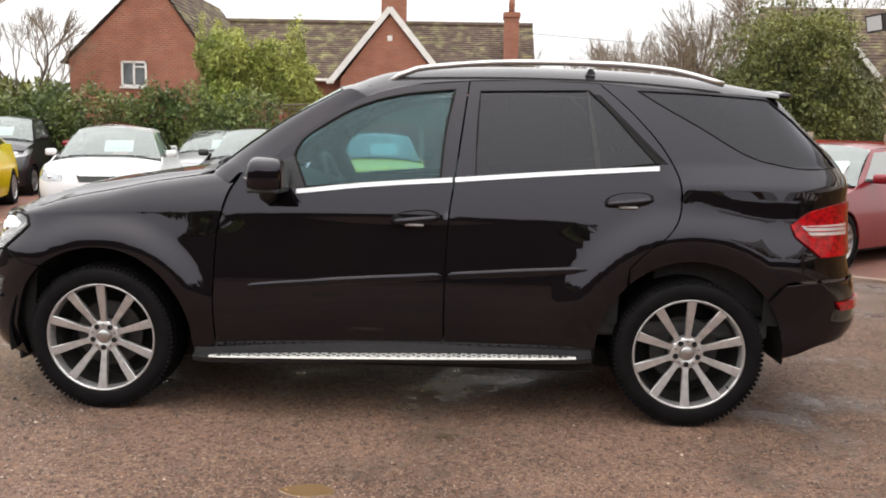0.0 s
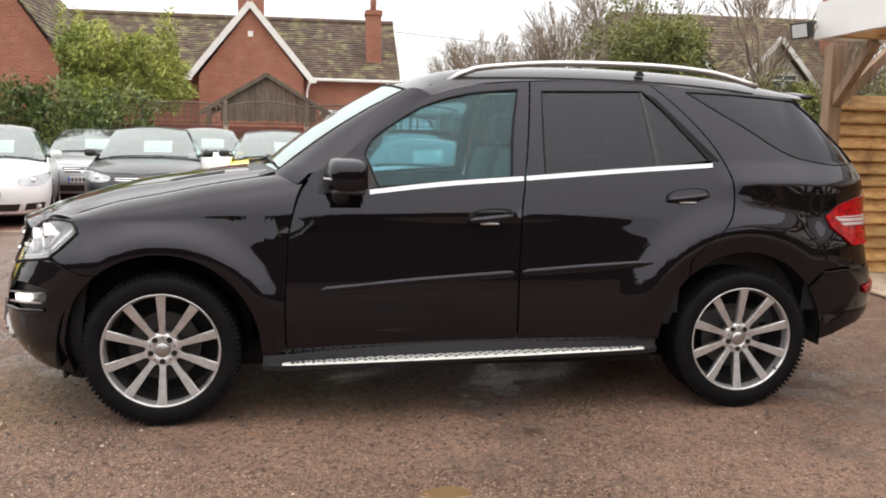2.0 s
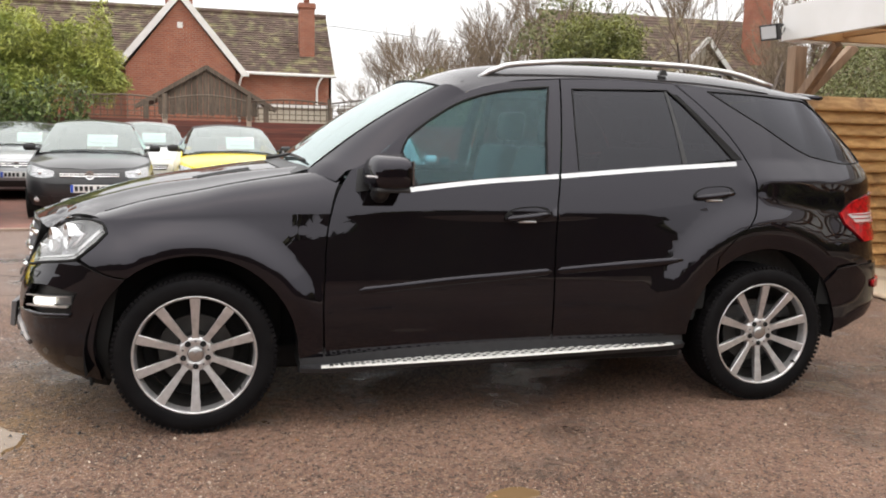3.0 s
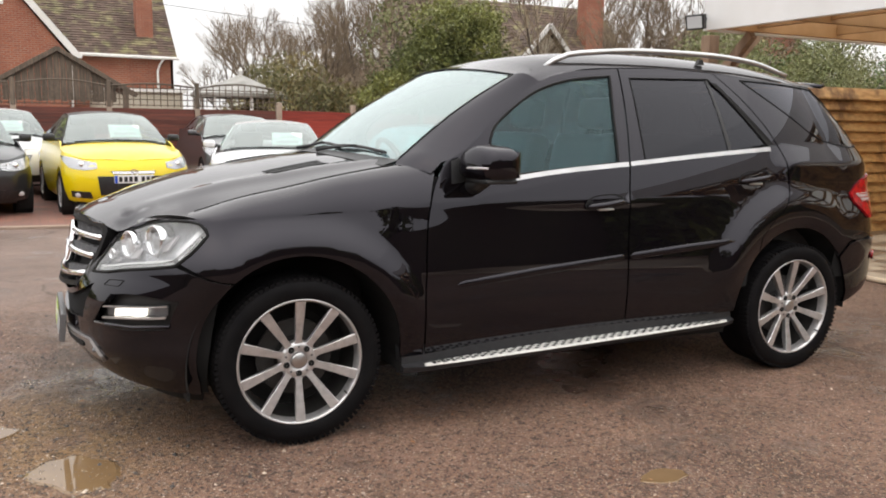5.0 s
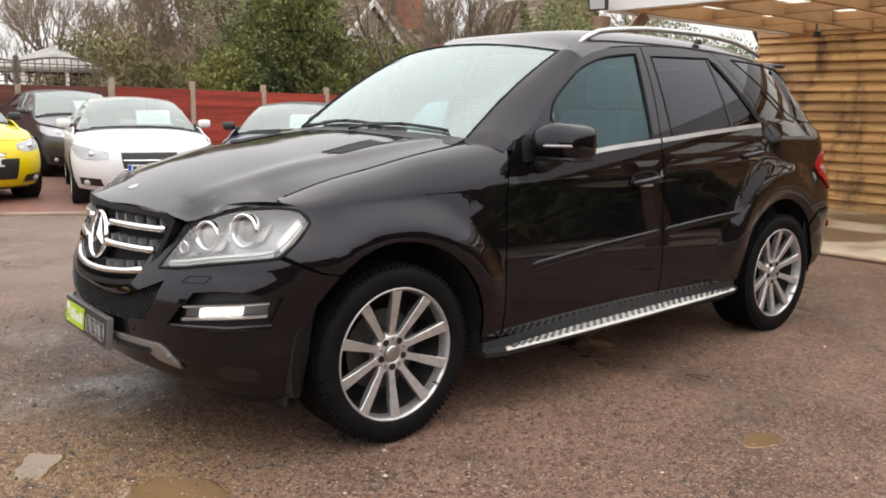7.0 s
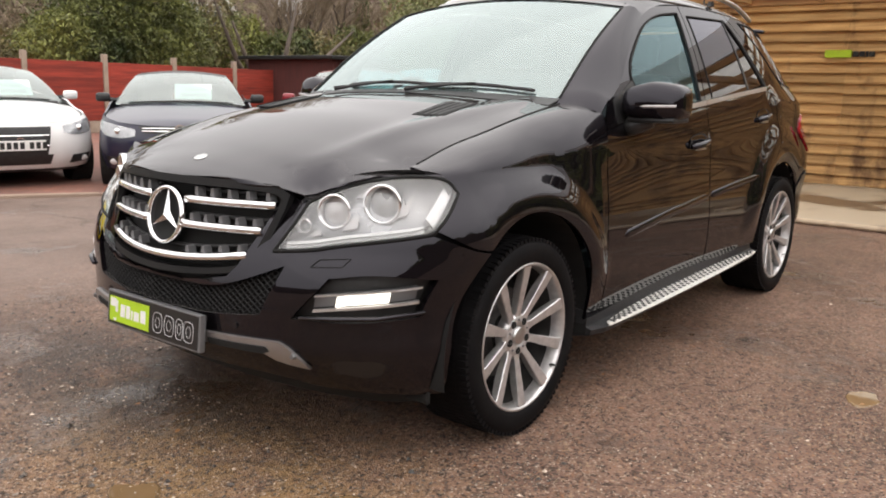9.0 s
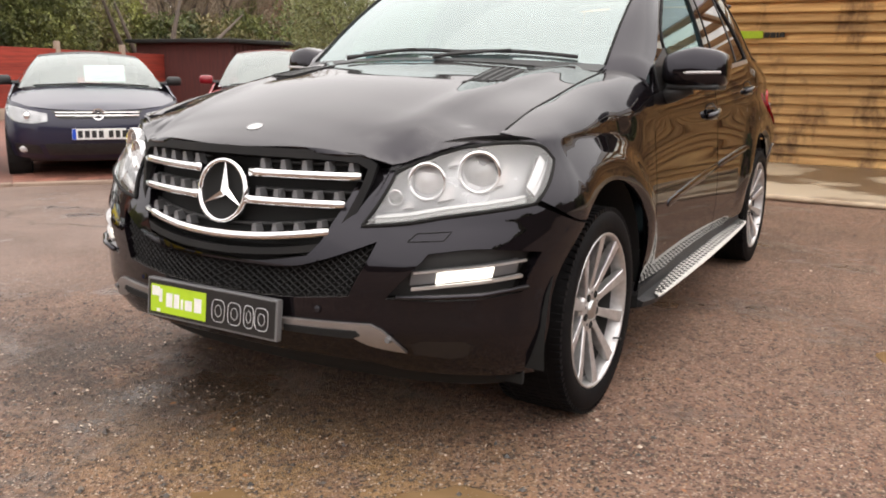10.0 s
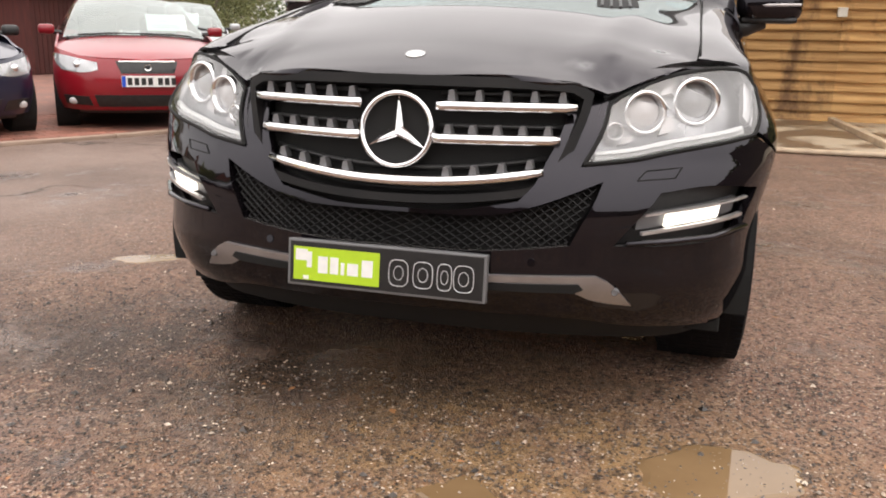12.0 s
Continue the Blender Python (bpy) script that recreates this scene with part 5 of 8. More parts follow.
def ground_material():
    """Worn tarmac: brown-grey binder with pale and dark stone chips, damp dark areas and sandy ones."""
    m = bpy.data.materials.new("worn_tarmac")
    m.use_nodes = True
    nt = m.node_tree
    b = nt.nodes["Principled BSDF"]
    tc = nt.nodes.new("ShaderNodeTexCoord")

    def noise_tex(scale, detail=5, rough=0.55):
        n = nt.nodes.new("ShaderNodeTexNoise")
        n.inputs["Scale"].default_value, n.inputs["Detail"].default_value, n.inputs["Roughness"].default_value = scale, detail, rough
        nt.links.new(tc.outputs["Object"], n.inputs["Vector"])
        return n.outputs["Fac"]

    def ramp(src, lo, hi, a=0.0, c=1.0):
        r = nt.nodes.new("ShaderNodeMapRange")
        r.inputs[1].default_value, r.inputs[2].default_value, r.inputs[3].default_value, r.inputs[4].default_value = lo, hi, a, c
        nt.links.new(src, r.inputs[0])
        return r.outputs[0]

    def mix(fac, a, c):
        x = nt.nodes.new("ShaderNodeMix")
        x.data_type = "RGBA"
        for k, v in (("A", a), ("B", c)):
            if isinstance(v, tuple):
                x.inputs[k].default_value = (*v, 1)
            else:
                nt.links.new(v, x.inputs[k])
        nt.links.new(fac, x.inputs["Factor"])
        return x.outputs["Result"]

    vor = nt.nodes.new("ShaderNodeTexVoronoi")
    vor.inputs["Scale"].default_value = 150
    nt.links.new(tc.outputs["Object"], vor.inputs["Vector"])
    sep = nt.nodes.new("ShaderNodeSeparateColor")
    nt.links.new(vor.outputs["Color"], sep.inputs[0])
    vor2 = nt.nodes.new("ShaderNodeTexVoronoi")
    vor2.inputs["Scale"].default_value = 80
    nt.links.new(tc.outputs["Object"], vor2.inputs["Vector"])
    sep2 = nt.nodes.new("ShaderNodeSeparateColor")
    nt.links.new(vor2.outputs["Color"], sep2.inputs[0])
    def spot(centre, stretch, inner, outer):
        """1 inside an ellipse round a place in the yard, fading to 0 outside."""
        off, size, far = [nt.nodes.new("ShaderNodeVectorMath") for _ in range(3)]
        off.operation, size.operation, far.operation = "SUBTRACT", "MULTIPLY", "LENGTH"
        off.inputs[1].default_value, size.inputs[1].default_value = (*centre, 0), (*stretch, 0)
        nt.links.new(tc.outputs["Object"], off.inputs[0])
        nt.links.new(off.outputs[0], size.inputs[0])
        nt.links.new(size.outputs[0], far.inputs[0])
        return ramp(far.outputs["Value"], inner, outer, 1.0, 0.0)

    def join(op, a, c):
        x = nt.nodes.new("ShaderNodeMath")
        x.operation = op
        nt.links.new(a, x.inputs[0])
        nt.links.new(c, x.inputs[1])
        return x.outputs[0]

    col = mix(ramp(noise_tex(0.5, 7, 0.6), 0.36, 0.64), (0.128, 0.076, 0.055), (0.252, 0.153, 0.114))
    col = mix(ramp(noise_tex(2.6, 7, 0.65), 0.46, 0.74), col, (0.3, 0.184, 0.132))
    col = mix(ramp(noise_tex(1.3, 7, 0.68), 0.53, 0.68, 0.0, 0.7), col, (0.055, 0.037, 0.027))
    sandy = join("MULTIPLY", spot((-0.85, -0.3), (1.3, 0.8), 0.25, 0.95), ramp(noise_tex(3.5, 6, 0.7), 0.34, 0.54))
    col = mix(ramp(sandy, 0, 1, 0.0, 0.75), col, (0.31, 0.19, 0.08))
    col = mix(ramp(noise_tex(22, 4, 0.7), 0.5, 0.7), col, (0.05, 0.034, 0.026))
    col = mix(ramp(sep.outputs[0], 0.0, 0.26, 0.95, 0.0), col, (0.022, 0.016, 0.013))
    col = mix(ramp(sep2.outputs[0], 0.0, 0.16, 0.85, 0.0), col, (0.028, 0.02, 0.017))
    col = mix(ramp(sep.outputs[1], 0.86, 1.0, 0.0, 0.8), col, (0.46, 0.36, 0.28))
    col = mix(ramp(sep2.outputs[1], 0.93, 1.0, 0.0, 0.7), col, (0.4, 0.28, 0.18))
    col = mix(ramp(sep.outputs[2], 0.93, 1.0, 0.0, 0.7), col, (0.32, 0.14, 0.06))
    # a greyer, smoother lay of tarmac towards the bays, cracked here and there
    place, wavy = nt.nodes.new("ShaderNodeSeparateXYZ"), nt.nodes.new("ShaderNodeMath")
    nt.links.new(tc.outputs["Object"], place.inputs[0])
    wavy.operation = "MULTIPLY_ADD"
    wavy.inputs[1].default_value = 2.2
    nt.links.new(noise_tex(0.7, 6, 0.65), wavy.inputs[0])
    nt.links.new(place.outputs["Y"], wavy.inputs[2])
    grey = ramp(wavy.outputs[0], 2.6, 4.0)
    col = mix(ramp(grey, 0, 1, 0.0, 0.72), col, mix(ramp(noise_tex(1.1, 7, 0.65), 0.35, 0.65), (0.16, 0.118, 0.1), (0.27, 0.205, 0.175)))
    crack, bent = nt.nodes.new("ShaderNodeTexVoronoi"), nt.nodes.new("ShaderNodeVectorMath")
    crack.feature, bent.operation = "DISTANCE_TO_EDGE", "ADD"
    crack.inputs["Scale"].default_value = 0.42
    shift = nt.nodes.new("ShaderNodeTexNoise")
    shift.inputs["Scale"].default_value, shift.inputs["Detail"].default_value = 1.6, 6
    nt.links.new(tc.outputs["Object"], shift.inputs["Vector"])
    nt.links.new(tc.outputs["Object"], bent.inputs[0])
    nt.links.new(shift.outputs["Color"], bent.inputs[1])
    nt.links.new(bent.outputs[0], crack.inputs["Vector"])
    lines = join("MULTIPLY", ramp(crack.outputs["Distance"], 0.0, 0.012, 1.0, 0.0), join("MULTIPLY", grey, ramp(noise_tex(0.9, 4), 0.45, 0.55)))
    col = mix(ramp(lines, 0, 1, 0.0, 0.85), col, (0.035, 0.026, 0.022))
    # standing wet in front of the car, where the yard is lowest, and damp patches elsewhere
    low_spot = join("MULTIPLY", spot(WET_SPOT, (1.5, 0.7), 0.3, 1.05), ramp(noise_tex(1.9, 7, 0.7), 0.38, 0.5))
    damp = join("MAXIMUM", ramp(noise_tex(0.8, 7, 0.68), 0.54, 0.66), low_spot)
    col = mix(ramp(damp, 0, 1, 0.0, 0.82), col, mix(ramp(sep.outputs[0], 0.0, 0.9), (0.009, 0.007, 0.006), (0.07, 0.047, 0.035)))
    nt.links.new(col, b.inputs["Base Color"])
    film = join("MULTIPLY", damp, ramp(noise_tex(1.6, 5, 0.6), 0.49, 0.58))
    rough = join("SUBTRACT", ramp(damp, 0, 1, 0.6, 0.38), ramp(film, 0, 1, 0.0, 0.29))
    nt.links.new(rough, b.inputs["Roughness"])
    nt.links.new(ramp(film, 0, 1, 0.2, 0.6), b.inputs["Specular IOR Level"])
    bp = nt.nodes.new("ShaderNodeBump")
    bp.inputs["Strength"].default_value, bp.inputs["Distance"].default_value = 1.0, 0.006
    nt.links.new(vor.outputs["Distance"], bp.inputs["Height"])
    nt.links.new(ramp(film, 0, 1, 1.0, 0.25), bp.inputs["Strength"])
    bp2 = nt.nodes.new("ShaderNodeBump")
    bp2.inputs["Strength"].default_value, bp2.inputs["Distance"].default_value = 0.6, 0.025
    nt.links.new(noise_tex(14, 5), bp2.inputs["Height"])
    nt.links.new(bp.outputs[0], bp2.inputs["Normal"])
    nt.links.new(bp2.outputs[0], b.inputs["Normal"])
    return m


TARMAC = ground_material()
# one sheet, finer near the car, with slight hollows
xs = [-400, -150, -60, -30] + [-16 + 0.5 * k for k in range(69)] + [30, 60, 150, 400]
ys = [-400, -150, -60, -25] + [-12 + 0.5 * k for k in range(69)] + [30, 60, 150, 600]
vs = []
for y in ys:
    for x in xs:
        near = max(0, 1 - max(abs(x - 1), abs(y)) / 18)
        vs.append((x, y, near * 0.004 * (noise.noise(Vector((x * 0.35, y * 0.35, 0))) - 0.5)))
nx = len(xs)
gr = ob_from("ground", vs, [(j * nx + i, j * nx + i + 1, (j + 1) * nx + i + 1, (j + 1) * nx + i) for j in range(len(ys) - 1) for i in range(nx - 1)], TARMAC)
tagged(gr, "worn brown-grey tarmac with loose chips and damp patches", "ground", kind="structure")


def scatter(name, n, area, size, mat, label, seed):
    """Loose stones: small irregular lumps on the ground."""
    rng = np.random.default_rng(seed)
    base = np.array([(1, 0, 0), (-1, 0, 0), (0, 1, 0), (0, -1, 0), (0, 0, 1)], float)
    fcs = np.array([(0, 2, 4), (2, 1, 4), (1, 3, 4), (3, 0, 4)])
    x0, x1, y0, y1 = area
    vs, fs = [], []
    px, py = rng.uniform(x0, x1, n), rng.uniform(y0, y1, n)
    for i in range(n):
        if -0.5 < px[i] < 3.4 and -0.7 < py[i] < 0.8:
            continue
        s = size * rng.uniform(0.4, 1.3) * (1 + 1.2 * (rng.random() < 0.03))
        a = rng.uniform(0, 6.28)
        sc = base * (s, s * rng.uniform(0.5, 1), s * rng.uniform(0.4, 0.8)) * rng.uniform(0.7, 1.2, (5, 1))
        r = np.stack([sc[:, 0] * math.cos(a) - sc[:, 1] * math.sin(a) + px[i], sc[:, 0] * math.sin(a) + sc[:, 1] * math.cos(a) + py[i], sc[:, 2] + 0.0], 1)
        o = len(vs)
        vs += r.tolist()
        fs += (fcs + o).tolist()
    ob = ob_from(name, vs, fs, mat, smooth=False)
    return tagged(ob, label, "gravel", kind="stuff")


CHIP = material("stone_chips", (0.24, 0.18, 0.14), 0.4, rgb2=(0.46, 0.38, 0.3), scale=3, island=0.75)
scatter("gravel", 14000, (-2.6, 4.0, -3.6, 3.0), 0.0038, CHIP, "loose brown and pale stone chips on the tarmac", 3)
scatter("gravel", 5000, (-2.2, 0.2, -2.2, 1.2), 0.0048, CHIP, "coarser loose chips on the tarmac", 4)
CHIP_DARK = material("wet_dark_chips", (0.03, 0.024, 0.02), 0.3, rgb2=(0.07, 0.055, 0.045), scale=3, island=0.6)
scatter("gravel", 7000, (-1.5, 0.0, -1.2, 2.2), 0.0055, CHIP_DARK, "dark wet stone chips in front of the car", 14)
LEAF = material("fallen_leaf", (0.3, 0.12, 0.05), 0.7, rgb2=(0.4, 0.2, 0.08), scale=9)
rng = np.random.default_rng(8)
vs, fs = [], []
for k in range(70):
    c, a, s = (rng.uniform(-2.5, 1.5), rng.uniform(-2.5, 2.0)), rng.uniform(0, 6.3), rng.uniform(0.008, 0.02)
    o = len(vs)
    for x, y, z in ((-1, 0, 0.2), (0, 0.5, 0.35), (1, 0, 0.2), (0, -0.5, 0.3)):
        vs.append((c[0] + s * (x * math.cos(a) - y * math.sin(a)), c[1] + s * (x * math.sin(a) + y * math.cos(a)), 0.004 + s * z))
    fs.append((o, o + 1, o + 2, o + 3))
tagged(ob_from("fallen_leaves", vs, fs, LEAF), "small brown fallen leaves on tarmac", "leaves", kind="stuff")

# puddles of muddy water
WATER = material("muddy_water", (0.21, 0.135, 0.07), 0.03, rgb2=(0.16, 0.1, 0.05), scale=4, spec=0.5)


def puddle(x, y, rx, ry, turn, seed):
    bm = bmesh.new()
    n = 40
    c = bm.verts.new((x, y, 0.0015))
    ring, low = [], []
    for k in range(n):
        a = 2 * math.pi * k / n
        r = 1 + 0.42 * noise.noise(Vector((math.cos(a) * 1.3 + seed, math.sin(a) * 1.3, seed))) + 0.1 * noise.noise(Vector((math.cos(a) * 3.5, math.sin(a) * 3.5, seed)))
        p = Vector((rx * r * math.cos(a), ry * r * math.sin(a), 0))
        p.rotate(Euler((0, 0, radians(turn))))
        ring.append(bm.verts.new((x + p.x, y + p.y, 0.0015)))
        low.append(bm.verts.new((x + p.x * 1.12, y + p.y * 1.12, -0.004)))
    for k in range(n):
        bm.faces.new((c, ring[k], ring[(k + 1) % n]))
        bm.faces.new((ring[k], low[k], low[(k + 1) % n], ring[(k + 1) % n]))
    tagged(part("puddle", bm, WATER, smooth=False), "shallow muddy brown puddle on the tarmac", "puddle", group="puddles on the tarmac")


puddle(1.23, -1.81, 0.1, 0.055, 0, 1.0)
puddle(-0.86, -0.86, 0.13, 0.18, 20, 2.0)
puddle(-1.16, -0.3, 0.12, 0.07, 60, 3.3)
puddle(0.42, 1.62, 0.07, 0.14, 30, 4.1)


def brick_material(name, c1, c2, mortar, scale, bw=0.5, rh=0.25, msize=0.02, rough=0.8, axis="XZ", tint=None):
    m = material(name, c1, rough)
    nt = m.node_tree
    b = nt.nodes["Principled BSDF"]
    tc = nt.nodes.new("ShaderNodeTexCoord")
    sp, cb = nt.nodes.new("ShaderNodeSeparateXYZ"), nt.nodes.new("ShaderNodeCombineXYZ")
    nt.links.new(tc.outputs["Object"], sp.inputs[0])
    for i, k in enumerate(axis):
        nt.links.new(sp.outputs[k], cb.inputs[i])
    br = nt.nodes.new("ShaderNodeTexBrick")
    br.inputs["Color1"].default_value, br.inputs["Color2"].default_value, br.inputs["Mortar"].default_value = (*c1, 1), (*c2, 1), (*mortar, 1)
    br.inputs["Scale"].default_value, br.inputs["Mortar Size"].default_value = scale, msize
    br.inputs["Brick Width"].default_value, br.inputs["Row Height"].default_value = bw, rh
    nt.links.new(cb.outputs[0], br.inputs["Vector"])
    n = nt.nodes.new("ShaderNodeTexNoise")
    n.inputs["Scale"].default_value, n.inputs["Detail"].default_value = 1.3, 8
    nt.links.new(tc.outputs["Object"], n.inputs["Vector"])
    r = nt.nodes.new("ShaderNodeMapRange")
    r.inputs[1].default_value, r.inputs[2].default_value, r.inputs[3].default_value, r.inputs[4].default_value = 0.4, 0.75, 0.0, 0.75
    nt.links.new(n.outputs["Fac"], r.inputs[0])
    mx = nt.nodes.new("ShaderNodeMix")
    mx.data_type = "RGBA"
    mx.inputs["B"].default_value = (*(tint or [0.6 * c for c in c2]), 1)
    nt.links.new(r.outputs[0], mx.inputs["Factor"])
    nt.links.new(br.outputs["Color"], mx.inputs["A"])
    nt.links.new(mx.outputs["Result"], b.inputs["Base Color"])
    bp = nt.nodes.new("ShaderNodeBump")
    bp.inputs["Strength"].default_value, bp.inputs["Distance"].default_value = 0.6, 0.008
    bp.invert = True
    nt.links.new(br.outputs["Fac"], bp.inputs["Height"])
    nt.links.new(bp.outputs[0], b.inputs["Normal"])
    return m


PAVERS = brick_material("red_block_paving", (0.27, 0.11, 0.075), (0.19, 0.085, 0.065), (0.12, 0.08, 0.06), 1.0, 0.2, 0.1, 0.006, 0.75, "XY", (0.12, 0.075, 0.06))
CONCRETE = material("stained_concrete", (0.44, 0.36, 0.27), 0.75, rgb2=(0.17, 0.12, 0.08), scale=0.75, detail=9, bump=0.3, bump_scale=40, fac=(0.47, 0.53), rough2=0.3)
KERB = material("pale_kerb", (0.34, 0.25, 0.19), 0.75, rgb2=(0.24, 0.17, 0.13), scale=3, bump=0.2)
kerb_line = spline([(-16, 5.6), (-8, 6.5), (-4.5, 7.05), (-1.5, 7.25), (0.3, 7.0), (1.3, 6.5), (2.3, 5.88), (3.1, 5.2), (4.2, 4.65), (5.2, 4.25), (5.8, 3.95), (6.2, 3.6)], 0.915)
bm = bmesh.new()
fr = [bm.verts.new((x, y, 0.015)) for x, y in kerb_line]
bk = [bm.verts.new((-16 + 40 * k / (len(fr) - 1), 20, 0.015)) for k in range(len(fr))]
lo = [bm.verts.new((x, y, -0.03)) for x, y in kerb_line]
for k in range(len(fr) - 1):
    bm.faces.new((fr[k], fr[k + 1], bk[k + 1], bk[k]))
    bm.faces.new((fr[k + 1], fr[k], lo[k], lo[k + 1]))
paving = tagged(part("pavement", bm, PAVERS), "red-brown block paving of the parking bays", "paving", kind="structure")
kerb = tagged(new("kerb"), "low pale concrete kerb along the bays", "kerb", kind="structure")
bm = bmesh.new()
add_box(bm, -0.452, 0.452, -0.05, 0.05, -0.06, 0.034, 0.012)
k0 = part("kerb_stone", bm, KERB, kerb)
for i, ((xa, ya), (xb, yb)) in enumerate(zip(kerb_line, kerb_line[1:])):
    ob = k0 if i == 0 else new("kerb_stone", k0.data)
    ob.parent = kerb
    L = math.hypot(xb - xa, yb - ya)
    ob.matrix_basis = pose((xa + xb) / 2, (ya + yb) / 2, 0, 0, 0, math.degrees(math.atan2(yb - ya, xb - xa))) @ Matrix.Diagonal((L / 0.912, 1, 1, 1))
bm = bmesh.new()
add_box(bm, 5.88, 9.42, -14, 3.22, -0.05, 0.035, 0.01)
tagged(part("slab", bm, CONCRETE), "stained concrete floor under the carport", "floor", kind="structure")
bm = bmesh.new()
pts = [(5.83, -14 + 0.7 * k, 0.03 + 0.004 * math.sin(k * 1.7)) for k in range(25)]
add_tube(bm, pts, 0.026, 8)
EDGE = material("pale_timber_edging", (0.55, 0.44, 0.32), 0.7, rgb2=(0.42, 0.32, 0.23), scale=6)
tagged(part("slab_edging", bm, EDGE, smooth=True), "pale round edging along the concrete slab", "edging", kind="structure")
bm = bmesh.new()
add_box(bm, -1.5, 1.5, -0.045, 0.045, 0.03, 0.1, 0.01, pose(7.8, -2.62, 0, 0, 0, 2))
tagged(part("floor_batten", bm, EDGE), "weathered timber batten lying on concrete", "batten")

# ---- the timber carport ----
BOARD = material("larch_cladding", (0.6, 0.37, 0.155), 0.6, rgb2=(0.4, 0.215, 0.08), scale=2.2, detail=9, bump=0.35, bump_scale=14, stretch=(3, 0.6, 11), island=0.2, fac=(0.36, 0.66), world_tex=True, stain=((0.11, 0.05, 0.022), (2.4, 2.4, 1.0), 0.53, 0.66))
BEAM = material("sawn_timber", (0.46, 0.27, 0.13), 0.65, rgb2=(0.36, 0.2, 0.09), scale=3, bump=0.2, island=0.15)
GREYWOOD = material("weathered_post", (0.3, 0.2, 0.13), 0.75, rgb2=(0.2, 0.13, 0.085), scale=4, bump=0.3, stretch=(4, 4, 0.6))
FASCIA = material("white_fascia", (0.8, 0.79, 0.78), 0.4, rgb2=(0.74, 0.73, 0.71), scale=2)
ROOFSHEET = material("translucent_sheet", (0.75, 0.73, 0.68), 0.5, rgb2=(0.65, 0.62, 0.56), scale=2)
rs, ra_, rb_, rc_ = ROOFSHEET.node_tree, *[ROOFSHEET.node_tree.nodes.new(n) for n in ("ShaderNodeBsdfTransparent", "ShaderNodeBsdfTranslucent", "ShaderNodeMixShader")]
ra_.inputs[0].default_value, rb_.inputs[0].default_value, rc_.inputs[0].default_value = (0.85, 0.84, 0.8, 1), (0.8, 0.78, 0.72, 1), 0.5
rs.links.new(ra_.outputs[0], rc_.inputs[1])
rs.links.new(rb_.outputs[0], rc_.inputs[2])
rs.links.new(rc_.outputs[0], rs.nodes["Material Output"].inputs[0])
wall = tagged(new("wall_east"), "overlapping larch boards with knots and dark stains", "wall", kind="structure")
bm = bmesh.new()
add_box(bm, 9.44, 9.54, -5.45, 3.16, 0.0, 2.5)
part("wall_core", bm, GREYWOOD, wall)


def board_mesh(length, rise, name="board"):
    """A feather-edged board lying along y with its face towards -x: thick at its lower edge."""
    bm = bmesh.new()
    prof = [(0.0, 0.0), (-0.064, -0.004), (-0.07, 0.002), (-0.069, 0.02), (-0.008, rise + 0.018), (0.0, rise + 0.018)]
    rows = [[bm.verts.new((x, y, z)) for x, z in prof] for y in (0, length / 2, length)]
    for a, b in zip(rows, rows[1:]):
        for i in range(6):
            bm.faces.new((a[i], b[i], b[(i + 1) % 6], a[(i + 1) % 6]))
    bm.faces.new(rows[0][::-1])
    bm.faces.new(rows[-1])
    me = bpy.data.meshes.new(name)
    bm.normal_update()
    bm.to_mesh(me)
    bm.free()
    me.materials.append(BOARD)
    return me


rnd = random.Random(5)
bmesh_long = board_mesh(2.86, 0.131)
for row in range(18):
    for colm in range(3):
        ob = new("board", bmesh_long)
        ob.parent = wall
        ob.matrix_basis = pose(9.44, 3.16 - 2.862 * (colm + 1), 0.03 + 0.131 * row + rnd.uniform(-0.004, 0.004), rnd.uniform(-0.08, 0.08), rnd.uniform(-1.2, 1.2), 0)
low = tagged(new("wall_north"), "low screen of new larch boards between posts", "wall", kind="structure")
bmesh_short = board_mesh(1.66, 0.131)
for row in range(14):
    for colm in range(2):
        ob = new("board", bmesh_short)
        ob.parent = low
        ob.matrix_basis = pose(6.08 + 1.665 * (colm + 1), 3.235, 0.03 + 0.131 * row + rnd.uniform(-0.003, 0.003), 0, 0, 90) @ Matrix.Diagonal((1, 1, 1, 1))
bm = bmesh.new()
add_box(bm, 6.05, 9.42, 3.27, 3.31, 0.0, 1.86)
part("screen_core", bm, GREYWOOD, low)
carport = tagged(new("carport"), "timber carport with white fascia and sheeted roof", "carport")
for x, y, z in ((5.98, 3.16, 2.38), (5.98, -4.2, 2.38)):
    bm = bmesh.new()
    add_box(bm, x - 0.07, x + 0.07, y - 0.07, y + 0.07, 0, z, 0.008)
    part("post", bm, GREYWOOD, carport)
    for d in ((-0.62,) if y > 3 else (0.62, -0.62)):
        bm = bmesh.new()
        add_box(bm, -0.04, 0.04, -0.05, 0.05, 0, 0.86, 0.006, Matrix.Translation((x, y, 1.75)) @ pose(0, 0, 0, -math.degrees(math.atan2(d, 0.6)), 0, 0))
        part("brace", bm, GREYWOOD, carport)
bm = bmesh.new()
add_box(bm, -0.045, 0.045, -0.055, 0.055, 0, 0.9, 0.006, Matrix.Translation((6.0, 3.14, 1.78)) @ pose(0, 0, 0, 0, 46, 0))
part("brace", bm, GREYWOOD, carport)
bm = bmesh.new()
add_box(bm, 5.46, 5.52, -5.5, 2.72, 2.36, 2.7, 0.006)
part("fascia", bm, FASCIA, carport, "white painted fascia board")
bm = bmesh.new()
add_box(bm, 5.52, 9.5, 2.68, 2.74, 2.36, 2.7, 0.006)
